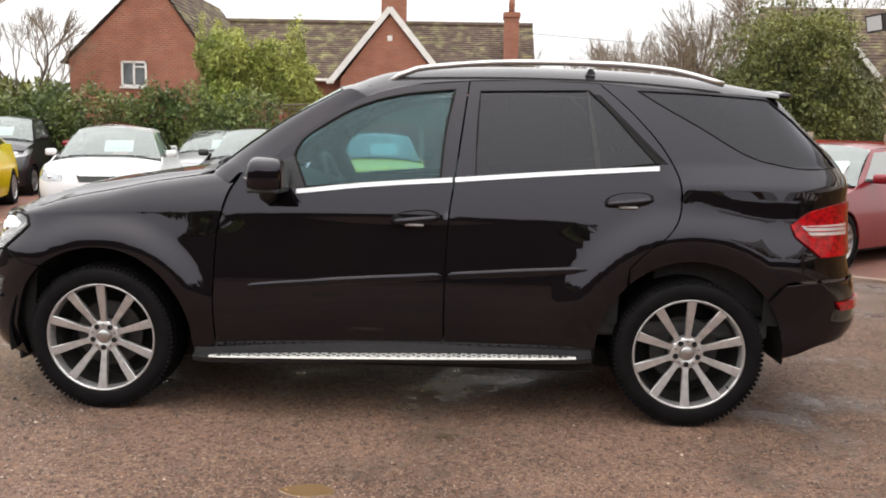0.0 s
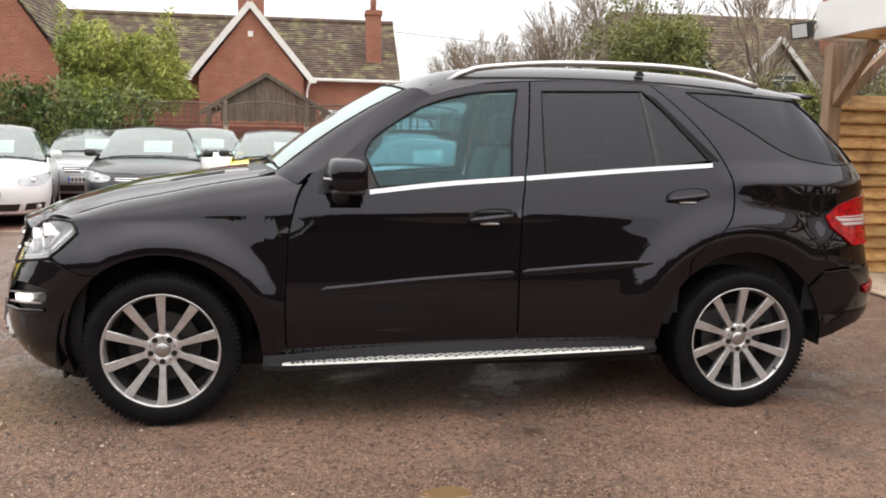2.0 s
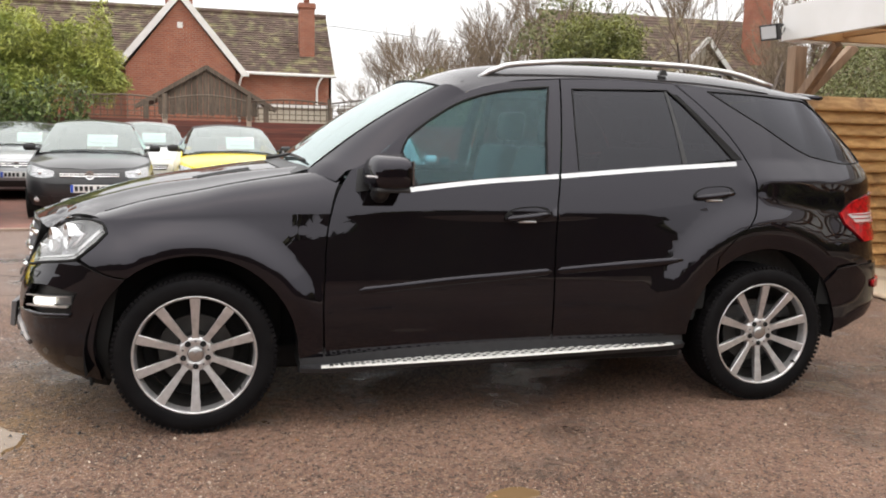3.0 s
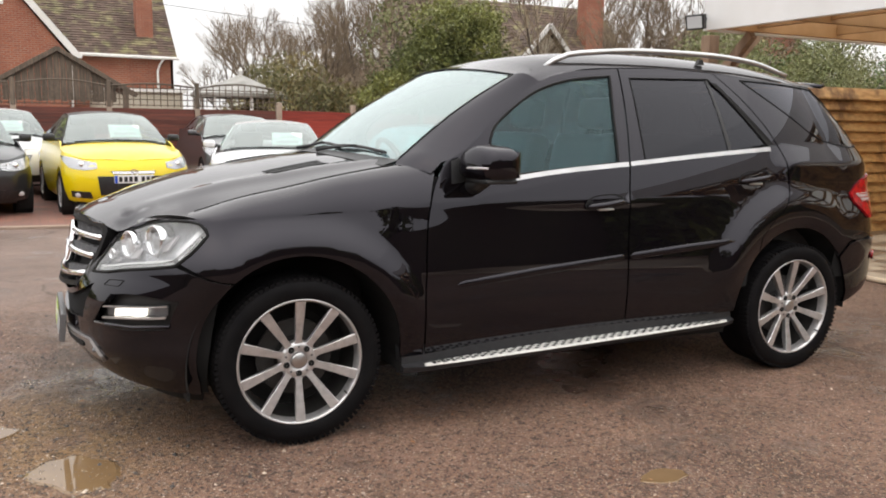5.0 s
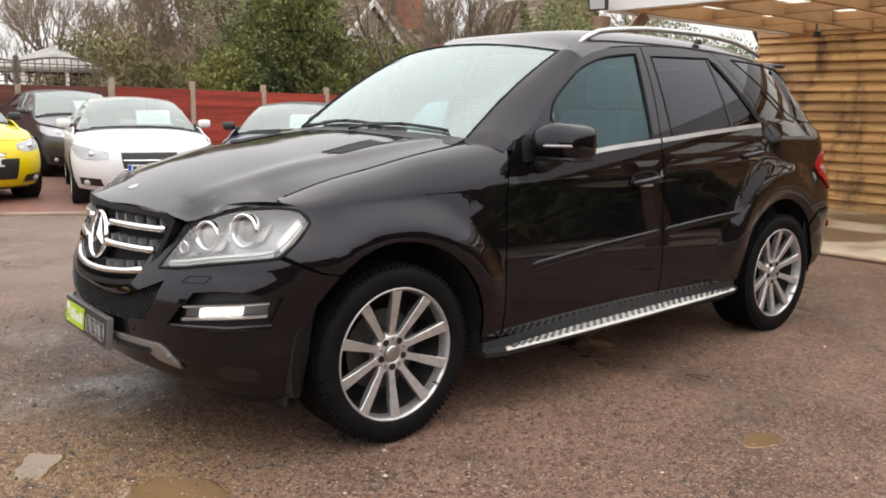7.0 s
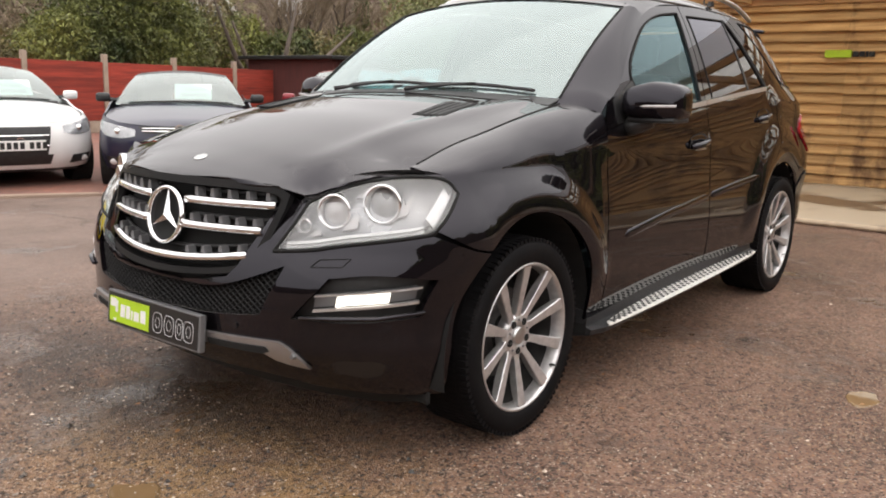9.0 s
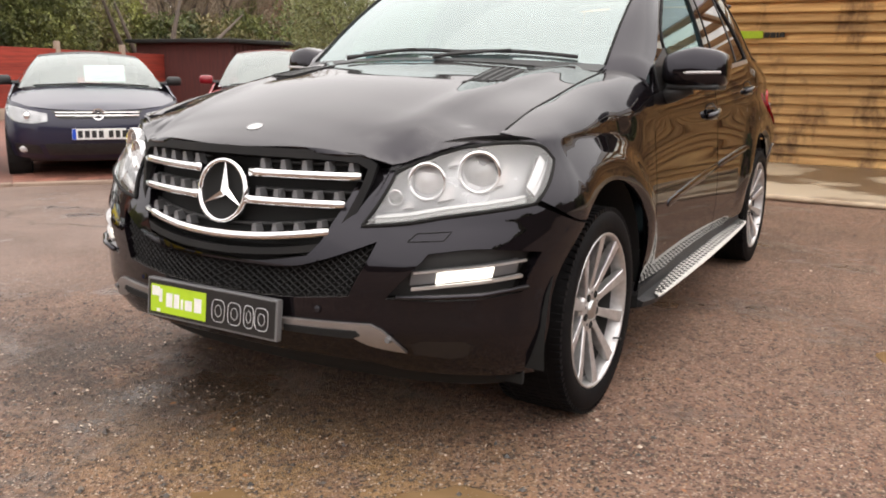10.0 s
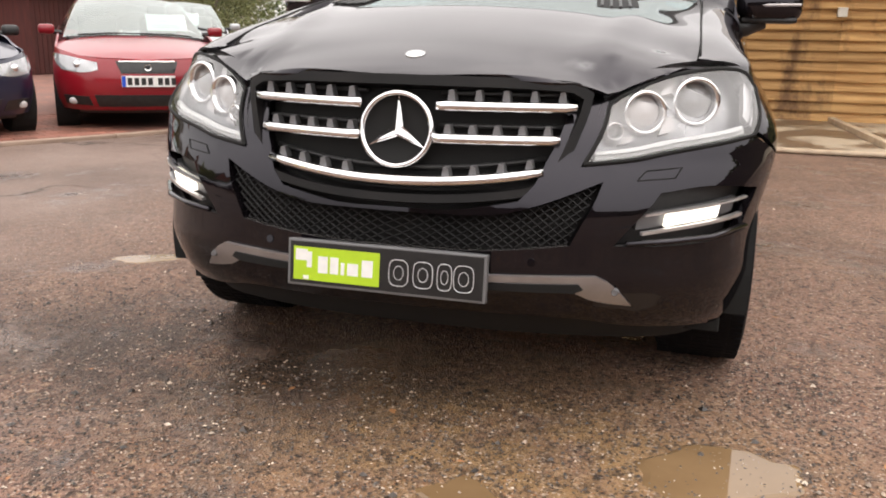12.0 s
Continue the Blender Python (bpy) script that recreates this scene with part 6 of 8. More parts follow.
part("fascia", bm, FASCIA, carport, "white painted fascia board")
for y in [2.5 - 0.92 * k for k in range(9)]:
    bm = bmesh.new()
    add_box(bm, 5.52, 9.5, y - 0.03, y + 0.03, 2.36, 2.52, 0.005)
    part("joist", bm, BEAM, carport)
for x in (5.62, 6.0, 7.2, 8.3, 9.36):
    bm = bmesh.new()
    add_box(bm, x - 0.035, x + 0.035, -5.4, 2.66, 2.4, 2.5, 0.005)
    part("noggin", bm, BEAM, carport)
bm = bmesh.new()
add_box(bm, 5.5, 9.6, -5.5, 2.7, 2.54, 2.56)
part("roof_sheet", bm, ROOFSHEET, carport, "pale translucent roofing sheet")
bm = bmesh.new()
add_box(bm, 9.36, 9.45, -5.45, 3.16, 2.34, 2.56, 0.006)
part("wall_plate", bm, BEAM, carport)


def floodlight(x, y, z, turn):
    fl = tagged(new("floodlight"), "black outdoor floodlight with glass front fixed to the carport", "floodlight")
    bm = bmesh.new()
    add_prism(bm, [(-0.1, -0.075), (0.1, -0.075), (0.11, 0.075), (-0.11, 0.075)], -0.03, 0.02)
    add_prism(bm, [(-0.06, -0.045), (0.06, -0.045), (0.06, 0.045), (-0.06, 0.045)], 0.02, 0.075)
    part("casing", bm, TRIM, fl)
    bm = bmesh.new()
    add_box(bm, -0.085, 0.085, -0.036, -0.031, -0.058, 0.06)
    part("lamp_glass", bm, PENCIL, fl)
    bm = bmesh.new()
    add_tube(bm, [(-0.02, 0.06, 0.0), (-0.02, 0.12, 0.03), (-0.02, 0.2, 0.05)], 0.014, 6)
    add_tube(bm, [(0.02, 0.06, -0.02), (0.03, 0.12, -0.04), (0.0, 0.2, 0.02)], 0.005, 5)
    part("bracket", bm, TRIM, fl)
    fl.matrix_basis = pose(x, y, z, 12, 0, turn)
    return fl


floodlight(5.27, 2.62, 2.43, -75)
cm = tagged(new("security_camera"), "small dark camera under the carport roof", "camera")
bm = bmesh.new()
add_box(bm, -0.08, 0.08, -0.035, 0.035, -0.035, 0.035, 0.012)
part("casing", bm, TRIM, cm)
bm = bmesh.new()
add_tube(bm, [(0.05, 0, 0.02), (0.09, 0, 0.08), (0.09, 0, 0.14)], 0.014, 6)
part("bracket", bm, TRIM, cm)
cm.matrix_basis = pose(8.6, 1.9, 2.28, 0, 0, 35)
sg = tagged(new("wall_sign"), "small lime green block sign with dark marks on boards", "sign")
bm = bmesh.new()
add_box(bm, 9.352, 9.372, 0.24, 0.56, 1.66, 1.755)
part("lime_block", bm, LIME, sg)
for y0, y1, z1 in ((0.16, 0.225, 1.735), (0.085, 0.15, 1.735), (0.045, 0.075, 1.735), (-0.03, 0.035, 1.735)):
    bm = bmesh.new()
    add_box(bm, 9.356, 9.372, y0, y1, 1.67, z1, 0.004)
    part("dark_mark", bm, INK, sg)
bx = tagged(new("wall_lamp"), "small pale square outdoor lamp on boards", "lamp")
bm = bmesh.new()
add_box(bm, 9.3, 9.39, -2.6, -2.48, 1.37, 1.49, 0.015)
part("casing", bm, PLATE_WHITE, bx)

# ---- red garden fence ----
REDWOOD = material("red_stained_panel", (0.36, 0.05, 0.03), 0.75, rgb2=(0.22, 0.034, 0.022), scale=3, bump=0.3, bump_scale=18, stretch=(0.6, 3, 7), island=0.25, world_tex=True)
POST = material("concrete_post", (0.4, 0.32, 0.25), 0.8, rgb2=(0.3, 0.23, 0.18), scale=6, bump=0.2)
BROWNWOOD = material("old_red_brown_panel", (0.16, 0.05, 0.035), 0.8, rgb2=(0.1, 0.04, 0.03), scale=3, bump=0.3, stretch=(0.6, 3, 7), island=0.25, world_tex=True)
OLDWOOD = material("grey_brown_old_wood", (0.15, 0.11, 0.08), 0.85, rgb2=(0.08, 0.065, 0.05), scale=5, bump=0.3, stretch=(6, 6, 0.7), island=0.2)


def panel_fence(name, x, y, turn, n, top, mat, label):
    """Posts with gravel boards and lapped slats between them."""
    fe = tagged(new(name), label, "fence")
    bm = bmesh.new()
    add_box(bm, -0.055, 0.055, -0.055, 0.055, 0, top + 0.09, 0.012)
    p0 = part("post", bm, POST, fe)
    bm = bmesh.new()
    add_box(bm, 0.055, 1.775, -0.02, 0.02, 0.0, 0.28, 0.006)
    g0 = part("gravel_board", bm, POST, fe)
    bm = bmesh.new()
    add_box(bm, 0.055, 1.775, -0.012, 0.008, 0, 0.135, 0.003, Matrix.Translation((0, 0, 0)) @ pose(0, 0, 0, 5, 0, 0))
    s0 = part("slat", bm, mat, fe)
    rows = int((top - 0.28) / 0.115)
    first = {"p": p0, "g": g0, "s": s0}
    for k in range(n + 1):
        sag = rnd.uniform(-0.02, 0.02)
        for key, off in [("p", 0)] + ([("g", 0)] + [("s", 0.28 + 0.115 * r) for r in range(rows)] if k < n else []):
            src = first[key]
            ob = src if k == 0 and off in (0, 0.28) else new({"p": "post", "g": "gravel_board", "s": "slat"}[key], src.data)
            ob.parent = fe
            ob.matrix_basis = pose(1.83 * k, 0, off + (sag if key == "s" else 0), 0, rnd.uniform(-0.25, 0.25) if key == "s" else 0, 0)
    fe.matrix_basis = pose(x, y, 0.03, 0, 0.7 if turn else 0, turn)
    return fe


panel_fence("fence", 4.25, 15.2, 2, 8, 1.66, REDWOOD, "red-stained lapped fence panels between concrete posts")
panel_fence("fence", -10.4, 15.2, 0, 8, 1.6, BROWNWOOD, "old dark red fence panels between posts")
for k in range(8):
    if k < 4:
        continue
    tr = tagged(new("trellis"), "weathered square trellis on top of the fence", "trellis", group="trellis panels on the fence")
    x0 = -10.4 + 1.83 * k
    bm = bmesh.new()
    arch = 0.1 if k % 2 else 0.06
    for i in range(13):
        x = x0 + 0.07 + 1.69 * i / 12
        h = 0.42 + arch * math.sin(math.pi * i / 12)
        add_box(bm, x - 0.01, x + 0.01, 15.17, 15.18, 1.52, 1.52 + h)
    for i in range(4):
        add_box(bm, x0 + 0.06, x0 + 1.77, 15.18, 15.19, 1.55 + 0.12 * i - 0.01, 1.55 + 0.12 * i + 0.01)
    add_tube(bm, [(x0 + 0.06 + 1.7 * i / 10, 15.18, 1.95 + arch * math.sin(math.pi * i / 10)) for i in range(11)], 0.02, 5)
    part("lattice", bm, OLDWOOD, tr)
    for xx in (x0,):
        bm = bmesh.new()
        add_box(bm, xx - 0.045, xx + 0.045, 15.13, 15.22, 1.5, 2.06, 0.01)
        part("trellis_post", bm, OLDWOOD, tr)
    tr.location.z = 0.1
# open bow-topped rail fence behind the panels
rf = tagged(new("rail_fence"), "pale bow-topped paling behind the red fence", "fence")
for i in range(16):
    bm = bmesh.new()
    x = 13.6 + 0.17 * i
    add_box(bm, x - 0.012, x + 0.012, 16.3, 16.32, 0.9, 1.72 + 0.22 * math.sin(math.pi * (i % 16) / 15))
    part("paling", bm, EDGE, rf)
bm = bmesh.new()
add_box(bm, 13.5, 16.3, 16.32, 16.35, 1.5, 1.54)
add_box(bm, 13.5, 13.58, 16.28, 16.36, 0.0, 1.7)
add_box(bm, 16.22, 16.3, 16.28, 16.36, 0.0, 1.7)
part("rail", bm, EDGE, rf)
# weathered gabled shelter by the fence
sh = tagged(new("garden_shelter"), "weathered boarded gable of a garden shelter", "shelter")
for i in range(18):
    x = -1.45 + 0.125 * (i + 0.5) + 0.0
    half = 1.12
    t = abs(x + 0.36) / 1.45
    top = 2.78 - 0.86 * t
    if top > 1.98:
        bm = bmesh.new()
        add_box(bm, x - 0.058, x + 0.058, 15.94, 15.97 + 0.012 * (i % 2), 1.7 + rnd.uniform(0, 0.05), top)
        part("board", bm, OLDWOOD, sh)
for s in (-1, 1):
    bm = bmesh.new()
    add_box(bm, 0, 1.85, -0.06, 0.06, -0.05, 0.05, 0.01, Matrix.Translation((-0.36, 15.9, 2.82)) @ pose(0, 0, 0, 0, 31, 0 if s > 0 else 180))
    part("bargeboard", bm, OLDWOOD, sh)
    bm = bmesh.new()
    add_box(bm, 0, 1.8, 0, 2.4, -0.02, 0.02, 0, Matrix.Translation((-0.36, 15.95 if s > 0 else 18.35, 2.86)) @ pose(0, 0, 0, 0, 31, 0 if s > 0 else 180))
    part("roof", bm, OLDWOOD, sh)
    bm = bmesh.new()
    add_box(bm, -0.36 + s * 1.35 - 0.06, -0.36 + s * 1.35 + 0.06, 15.85, 15.97, 0, 2.05, 0.01)
    part("post", bm, OLDWOOD, sh)
# dark red shed
SHEDRED = material("dark_red_shed_boards", (0.09, 0.022, 0.018), 0.8, rgb2=(0.06, 0.017, 0.015), scale=3, bump=0.3, stretch=(7, 7, 0.6))
ds = tagged(new("shed"), "dark red boarded shed with flat felt roof", "shed")
bm = bmesh.new()
add_box(bm, 12.9, 18.3, 13.2, 16.5, 0, 1.78)
part("wall", bm, SHEDRED, ds)
for k in range(36):
    bm = bmesh.new()
    add_box(bm, 12.9 + 0.15 * k + 0.005, 12.9 + 0.15 * (k + 1) - 0.008, 13.17, 13.21, 0.05, 1.75)
    part("board", bm, SHEDRED, ds)
bm = bmesh.new()
add_box(bm, 12.7, 18.5, 13.0, 16.7, 1.78, 1.88, 0.02)
part("roof", bm, TRIM, ds, "dark felt roof")

# single paving blocks along the kerb
PAVER_PIECE = material("red_paving_block", (0.3, 0.115, 0.075), 0.75, rgb2=(0.2, 0.09, 0.065), scale=3, bump=0.2, island=0.3, world_tex=True)
bm = bmesh.new()
add_box(bm, -0.097, 0.097, -0.047, 0.047, -0.015, 0.022, 0.004, seg=1)
pv = part("paver", bm, PAVER_PIECE, paving)
lay = pose(2.38, 6.0, 0, 0, 0, -33)
for r in range(24):
    for q in range(12):
        ob = pv if r == q == 0 else new("paver", pv.data)
        ob.parent = paving
        ob.matrix_basis = lay @ pose(0.1 + 0.2 * q + 0.1 * (r % 2), 0.06 + 0.1 * r, rnd.uniform(-0.001, 0.001), 0, 0, rnd.uniform(-0.6, 0.6))

# ---- houses ----
BRICK = brick_material("red_brick", (0.36, 0.115, 0.06), (0.27, 0.085, 0.05), (0.34, 0.24, 0.18), 1.0, 0.225, 0.075, 0.009, 0.85, "XZ", (0.22, 0.08, 0.05))
BRICK_SIDE = brick_material("red_brick_side", (0.36, 0.115, 0.06), (0.27, 0.085, 0.05), (0.34, 0.24, 0.18), 1.0, 0.225, 0.075, 0.009, 0.85, "YZ", (0.22, 0.08, 0.05))
TILE = material("mossy_roof_tile", (0.1, 0.066, 0.05), 0.85, rgb2=(0.23, 0.21, 0.1), scale=2.2, detail=10, bump=0.5, bump_scale=9, fac=(0.48, 0.72), island=0.3)
WHITE = material("white_gloss_paint", (0.75, 0.73, 0.7), 0.45, rgb2=(0.68, 0.66, 0.62), scale=3)
CREAM = material("cream_boarding", (0.5, 0.45, 0.36), 0.7, rgb2=(0.43, 0.38, 0.3), scale=3)
DARKGLASS = material("house_window_glass", (0.05, 0.06, 0.065), 0.05, rgb2=(0.1, 0.11, 0.12), scale=2, spec=0.8)


def tiled_roof(parent, a, b, c, d, courses, label="mossy brown clay tiles"):
    """A slope with eaves a-b and ridge d-c, laid in overlapping courses of single tiles joined in one sheet."""
    a, b, c, d = [Vector(p) for p in (a, b, c, d)]
    nrm = (b - a).cross(d - a).normalized()
    vs, fs = [p - nrm * 0.02 for p in (a, b, c, d)], [(0, 1, 2, 3)]
    rg = random.Random(courses)
    for k in range(courses):
        t0, t1 = k / courses, min(1, (k + 1.25) / courses)
        l0, r0, l1, r1 = a.lerp(d, t0), b.lerp(c, t0), a.lerp(d, t1), b.lerp(c, t1)
        n = max(1, int((r0 - l0).length / 0.26))
        for i in range(n):
            u0, u1 = (i + 0.5 * (k % 2)) / n, min(1, (i + 0.97 + 0.5 * (k % 2)) / n)
            if u0 >= 1:
                continue
            e = 0.035 + rg.uniform(-0.008, 0.012)
            o = len(vs)
            p0, p1, p2, p3 = l0.lerp(r0, u0), l0.lerp(r0, u1), l1.lerp(r1, u1), l1.lerp(r1, u0)
            vs += [p0 + nrm * e, p1 + nrm * e, p2 + nrm * 0.01, p3 + nrm * 0.01, p0 - nrm * 0.01, p1 - nrm * 0.01]
            fs += [(o, o + 1, o + 2, o + 3), (o + 4, o + 5, o + 1, o)]
    return tagged(ob_from("roof_tiles", vs, fs, TILE, parent, label, smooth=False), kind="stuff")


def casement(parent, x, y, z, w, h, cols=2, split=0.45):
    """A white two-light window in a wall that faces -y."""
    wn = tagged(new("window"), "white painted casement window")
    wn.parent = parent
    bm = bmesh.new()
    for x0, x1, z0, z1 in [(-w / 2, w / 2, -h / 2, -h / 2 + 0.07), (-w / 2, w / 2, h / 2 - 0.07, h / 2)] + [(-w / 2 + w * k / cols - (0.035 if 0 < k < cols else 0 if k == 0 else 0.07), -w / 2 + w * k / cols + (0.035 if 0 < k < cols else 0.07 if k == 0 else 0), -h / 2, h / 2) for k in range(cols + 1)]:
        add_box(bm, x + x0, x + x1, y - 0.06, y + 0.02, z + z0, z + z1)
    add_box(bm, x + (0.0 if cols == 2 else -w / 2), x + w / 2, y - 0.055, y + 0.02, z + h * (split - 0.2), z + h * (split - 0.2) + 0.05)
    part("window_frame", bm, WHITE, wn)
    for k in range(cols):
        bm = bmesh.new()
        add_box(bm, x - w / 2 + w * k / cols + 0.04, x - w / 2 + w * (k + 1) / cols - 0.04, y - 0.02, y - 0.01, z - h / 2 + 0.05, z + h / 2 - 0.05)
        part("pane", bm, DARKGLASS, wn)
    bm = bmesh.new()
    add_box(bm, x - w / 2 - 0.06, x + w / 2 + 0.06, y - 0.12, y, z - h / 2 - 0.07, z - h / 2)
    part("window_sill", bm, WHITE, wn)


def gable_wall(parent, x0, x1, xa, eave, apex, y0, y1, mat, name="wall"):
    bm = bmesh.new()
    add_prism(bm, [(x0, -0.1), (x1, -0.1), (x1, eave), (xa, apex), (x0, eave)], y0, y1)
    return part(name, bm, mat, parent)


def chimney(parent, x, y, w, d, z0, z1, pots):
    ch = tagged(new("chimney"), "red brick chimney stack")
    ch.parent = parent
    bm = bmesh.new()
    add_box(bm, x - w / 2, x + w / 2, y - d / 2, y + d / 2, z0, z1)
    part("chimney_shaft", bm, BRICK, ch)
    bm = bmesh.new()
    add_box(bm, x - w / 2 - 0.05, x + w / 2 + 0.05, y - d / 2 - 0.05, y + d / 2 + 0.05, z1 - 0.22, z1 - 0.02, 0.02)
    part("cap_course", bm, BRICK, ch)
    for i in range(pots):
        bm = bmesh.new()
        px = x + (i - (pots - 1) / 2) * 0.32
        add_tube(bm, [(px, y, z1 - 0.02), (px, y, z1 + 0.25), (px, y, z1 + 0.3), (px, y, z1 + 0.62)], [0.13, 0.12, 0.14, 0.115], 12)
        part("chimney_pot", bm, BRICK, ch, smooth=True)


house = tagged(new("house"), "red brick house with mossy tiled roof and white gable trim", "house")
bm = bmesh.new()
add_box(bm, -9.6, 4.25, 31.0, 37.5, -0.1, 3.85)
part("wall", bm, BRICK, house)
gable_wall(house, -3.72, 0.36, -1.7, 3.75, 6.35, 30.0, 31.2, BRICK)
tiled_roof(house, (-9.9, 30.6, 3.75), (4.35, 30.6, 3.75), (4.35, 34.2, 6.5), (-9.9, 34.2, 6.5), 26)
tiled_roof(house, (4.35, 37.8, 3.75), (-9.9, 37.8, 3.75), (-9.9, 34.2, 6.5), (4.35, 34.2, 6.5), 8)
gable_wall(house, 4.15, 4.25, 4.2, 3.8, 3.9, 31.0, 37.5, BRICK_SIDE, "end_wall")
tiled_roof(house, (-4.1, 33.9, 3.7), (-4.1, 29.85, 3.7), (-1.7, 29.85, 6.62), (-1.7, 33.9, 6.62), 16)
tiled_roof(house, (0.7, 29.85, 3.7), (0.7, 33.9, 3.7), (-1.7, 33.9, 6.62), (-1.7, 29.85, 6.62), 16)
for s in (-1, 1):
    L = math.hypot(2.42, 2.95)
    bm = bmesh.new()
    add_box(bm, 0, L, -0.05, 0.03, -0.13, 0.1, 0, Matrix.Translation((-1.7, 29.86, 6.58)) @ pose(0, 0, 0, 0, math.degrees(math.atan2(2.95, 2.42)), 0 if s > 0 else 180))
    part("bargeboard", bm, WHITE, house, "white bargeboard")
    bm = bmesh.new()
    add_box(bm, -1.7 + s * 2.42 - 0.16, -1.7 + s * 2.42 + 0.16, 29.8, 29.95, 3.52, 3.72, 0.03)
    part("eaves_bracket", bm, WHITE, house)
for x0, x1 in ((-9.9, -4.1), (0.72, 4.4)):
    bm = bmesh.new()
    add_tube(bm, [(x0, 30.5, 3.72), (x1, 30.5, 3.7)], 0.06, 8)
    part("gutter", bm, WHITE, house)
for x, y in ((0.62, 30.2), (3.75, 30.75)):
    bm = bmesh.new()
    add_tube(bm, [(x + 0.1, y - 0.2, 3.68), (x - 0.05, y - 0.1, 3.45), (x - 0.12, y, 3.2), (x - 0.12, y, 0.0)], 0.045, 8)
    part("downpipe", bm, WHITE, house)
bm = bmesh.new()
add_box(bm, -1.8, -1.6, 29.96, 30.02, 5.28, 5.5, 0.01)
part("gable_vent", bm, WHITE, house)
chimney(house, 3.3, 32.0, 0.62, 0.8, 3.5, 6.75, 1)
chimney(house, -1.95, 34.2, 1.1, 0.7, 6.0, 7.9, 2)
bm = bmesh.new()
add_tube(bm, [(-9.9, 34.2, 6.53), (4.35, 34.2, 6.53)], 0.13, 8)
part("ridge", bm, TILE, house)
bm = bmesh.new()
add_box(bm, 1.0, 3.6, 24.0, 30.5, 2.2, 2.3)
part("lean_to_roof", bm, WHITE, house)
bm = bmesh.new()
add_box(bm, 1.1, 3.5, 24.1, 30.5, 0, 2.2)
part("lean_to", bm, CREAM, house)

house2 = tagged(new("house"), "red brick gable-ended house with white casement window", "house")
gable_wall(house2, -13.1, -7.85, -10.0, 4.0, 7.05, 26.0, 34.0, BRICK)
casement(house2, -10.68, 26.0, 3.5, 0.95, 0.92)
tiled_roof(house2, (-7.6, 25.9, 3.85), (-7.6, 34.2, 3.85), (-10.0, 34.2, 7.1), (-10.0, 25.9, 7.1), 18)
tiled_roof(house2, (-13.4, 34.2, 3.85), (-13.4, 25.9, 3.85), (-10.0, 25.9, 7.1), (-10.0, 34.2, 7.1), 18)

house3 = tagged(new("house"), "cream gabled house with dark tiled roof behind trees", "house")
bm = bmesh.new()
add_box(bm, 12.5, 25.5, 29.5, 36, 0, 3.6)
part("wall", bm, BRICK, house3)
tiled_roof(house3, (12.2, 29.2, 3.5), (26, 29.2, 3.5), (26, 32.8, 7.3), (14.0, 32.8, 7.3), 26)
for gx in (15.0, 19.1):
    gable_wall(house3, gx - 1.45, gx + 1.45, gx, 3.8, 5.35, 27.0, 31.0, CREAM)
    casement(house3, gx, 27.0, 3.65, 1.9, 1.15, 3)
    tiled_roof(house3, (gx - 1.75, 31.5, 3.65), (gx - 1.75, 26.7, 3.65), (gx, 26.7, 5.6), (gx, 31.5, 5.6), 10)
    tiled_roof(house3, (gx + 1.75, 26.7, 3.65), (gx + 1.75, 31.5, 3.65), (gx, 31.5, 5.6), (gx, 26.7, 5.6), 10)
    for s in (-1, 1):
        bm = bmesh.new()
        add_box(bm, 0, 2.55, -0.04, 0.04, -0.1, 0.08, 0, Matrix.Translation((gx, 26.7, 5.58)) @ pose(0, 0, 0, 0, 48, 0 if s > 0 else 180))
        part("bargeboard", bm, WHITE, house3, "white bargeboard")
chimney(house3, 24.2, 31.0, 1.0, 0.8, 5.0, 9.6, 2)
house4 = tagged(new("house"), "brick house end among trees", "house")
gable_wall(house4, 29, 36, 32.5, 3.8, 7.0, 27.0, 33.0, BRICK)
tiled_roof(house4, (36.4, 26.8, 3.6), (36.4, 33, 3.6), (32.5, 33, 7.2), (32.5, 26.8, 7.2), 14)
tiled_roof(house4, (28.6, 33, 3.6), (28.6, 26.8, 3.6), (32.5, 26.8, 7.2), (32.5, 33, 7.2), 14)
casement(house4, 31.2, 27.0, 2.9, 1.1, 1.1)

# pale roof of a garden pavilion behind the trellis
PALE_GLAZING = material("dull_glazed_roof", (0.3, 0.29, 0.26), 0.4, rgb2=(0.16, 0.15, 0.13), scale=3)
gz = tagged(new("gazebo"), "grey glazed-roofed garden gazebo behind the trellis fence", "gazebo")
bm = bmesh.new()
c = bm.verts.new((4.9, 22.0, 2.75))
ring = [bm.verts.new((4.9 + 1.5 * math.cos(math.pi / 4 * k), 22.0 + 1.5 * math.sin(math.pi / 4 * k), 2.15)) for k in range(8)]
low = [bm.verts.new((v.co.x, v.co.y, 2.02)) for v in ring]
for k in range(8):
    bm.faces.new((c, ring[k], ring[(k + 1) % 8]))
    bm.faces.new((ring[k], low[k], low[(k + 1) % 8], ring[(k + 1) % 8]))
part("roof", bm, PALE_GLAZING, gz)
for k in range(8):
    bm = bmesh.new()
    add_tube(bm, [(4.9 + 1.4 * math.cos(math.pi / 4 * k), 22.0 + 1.4 * math.sin(math.pi / 4 * k), 0), (4.9 + 1.4 * math.cos(math.pi / 4 * k), 22.0 + 1.4 * math.sin(math.pi / 4 * k), 2.1)], 0.05, 6)
    part("post", bm, WHITE, gz)
bm = bmesh.new()
add_tube(bm, [(4.9, 22.0, 2.7), (4.9, 22.0, 2.85), (4.9, 22.0, 2.95)], [0.05, 0.08, 0.02], 8)
part("finial", bm, WHITE, gz)
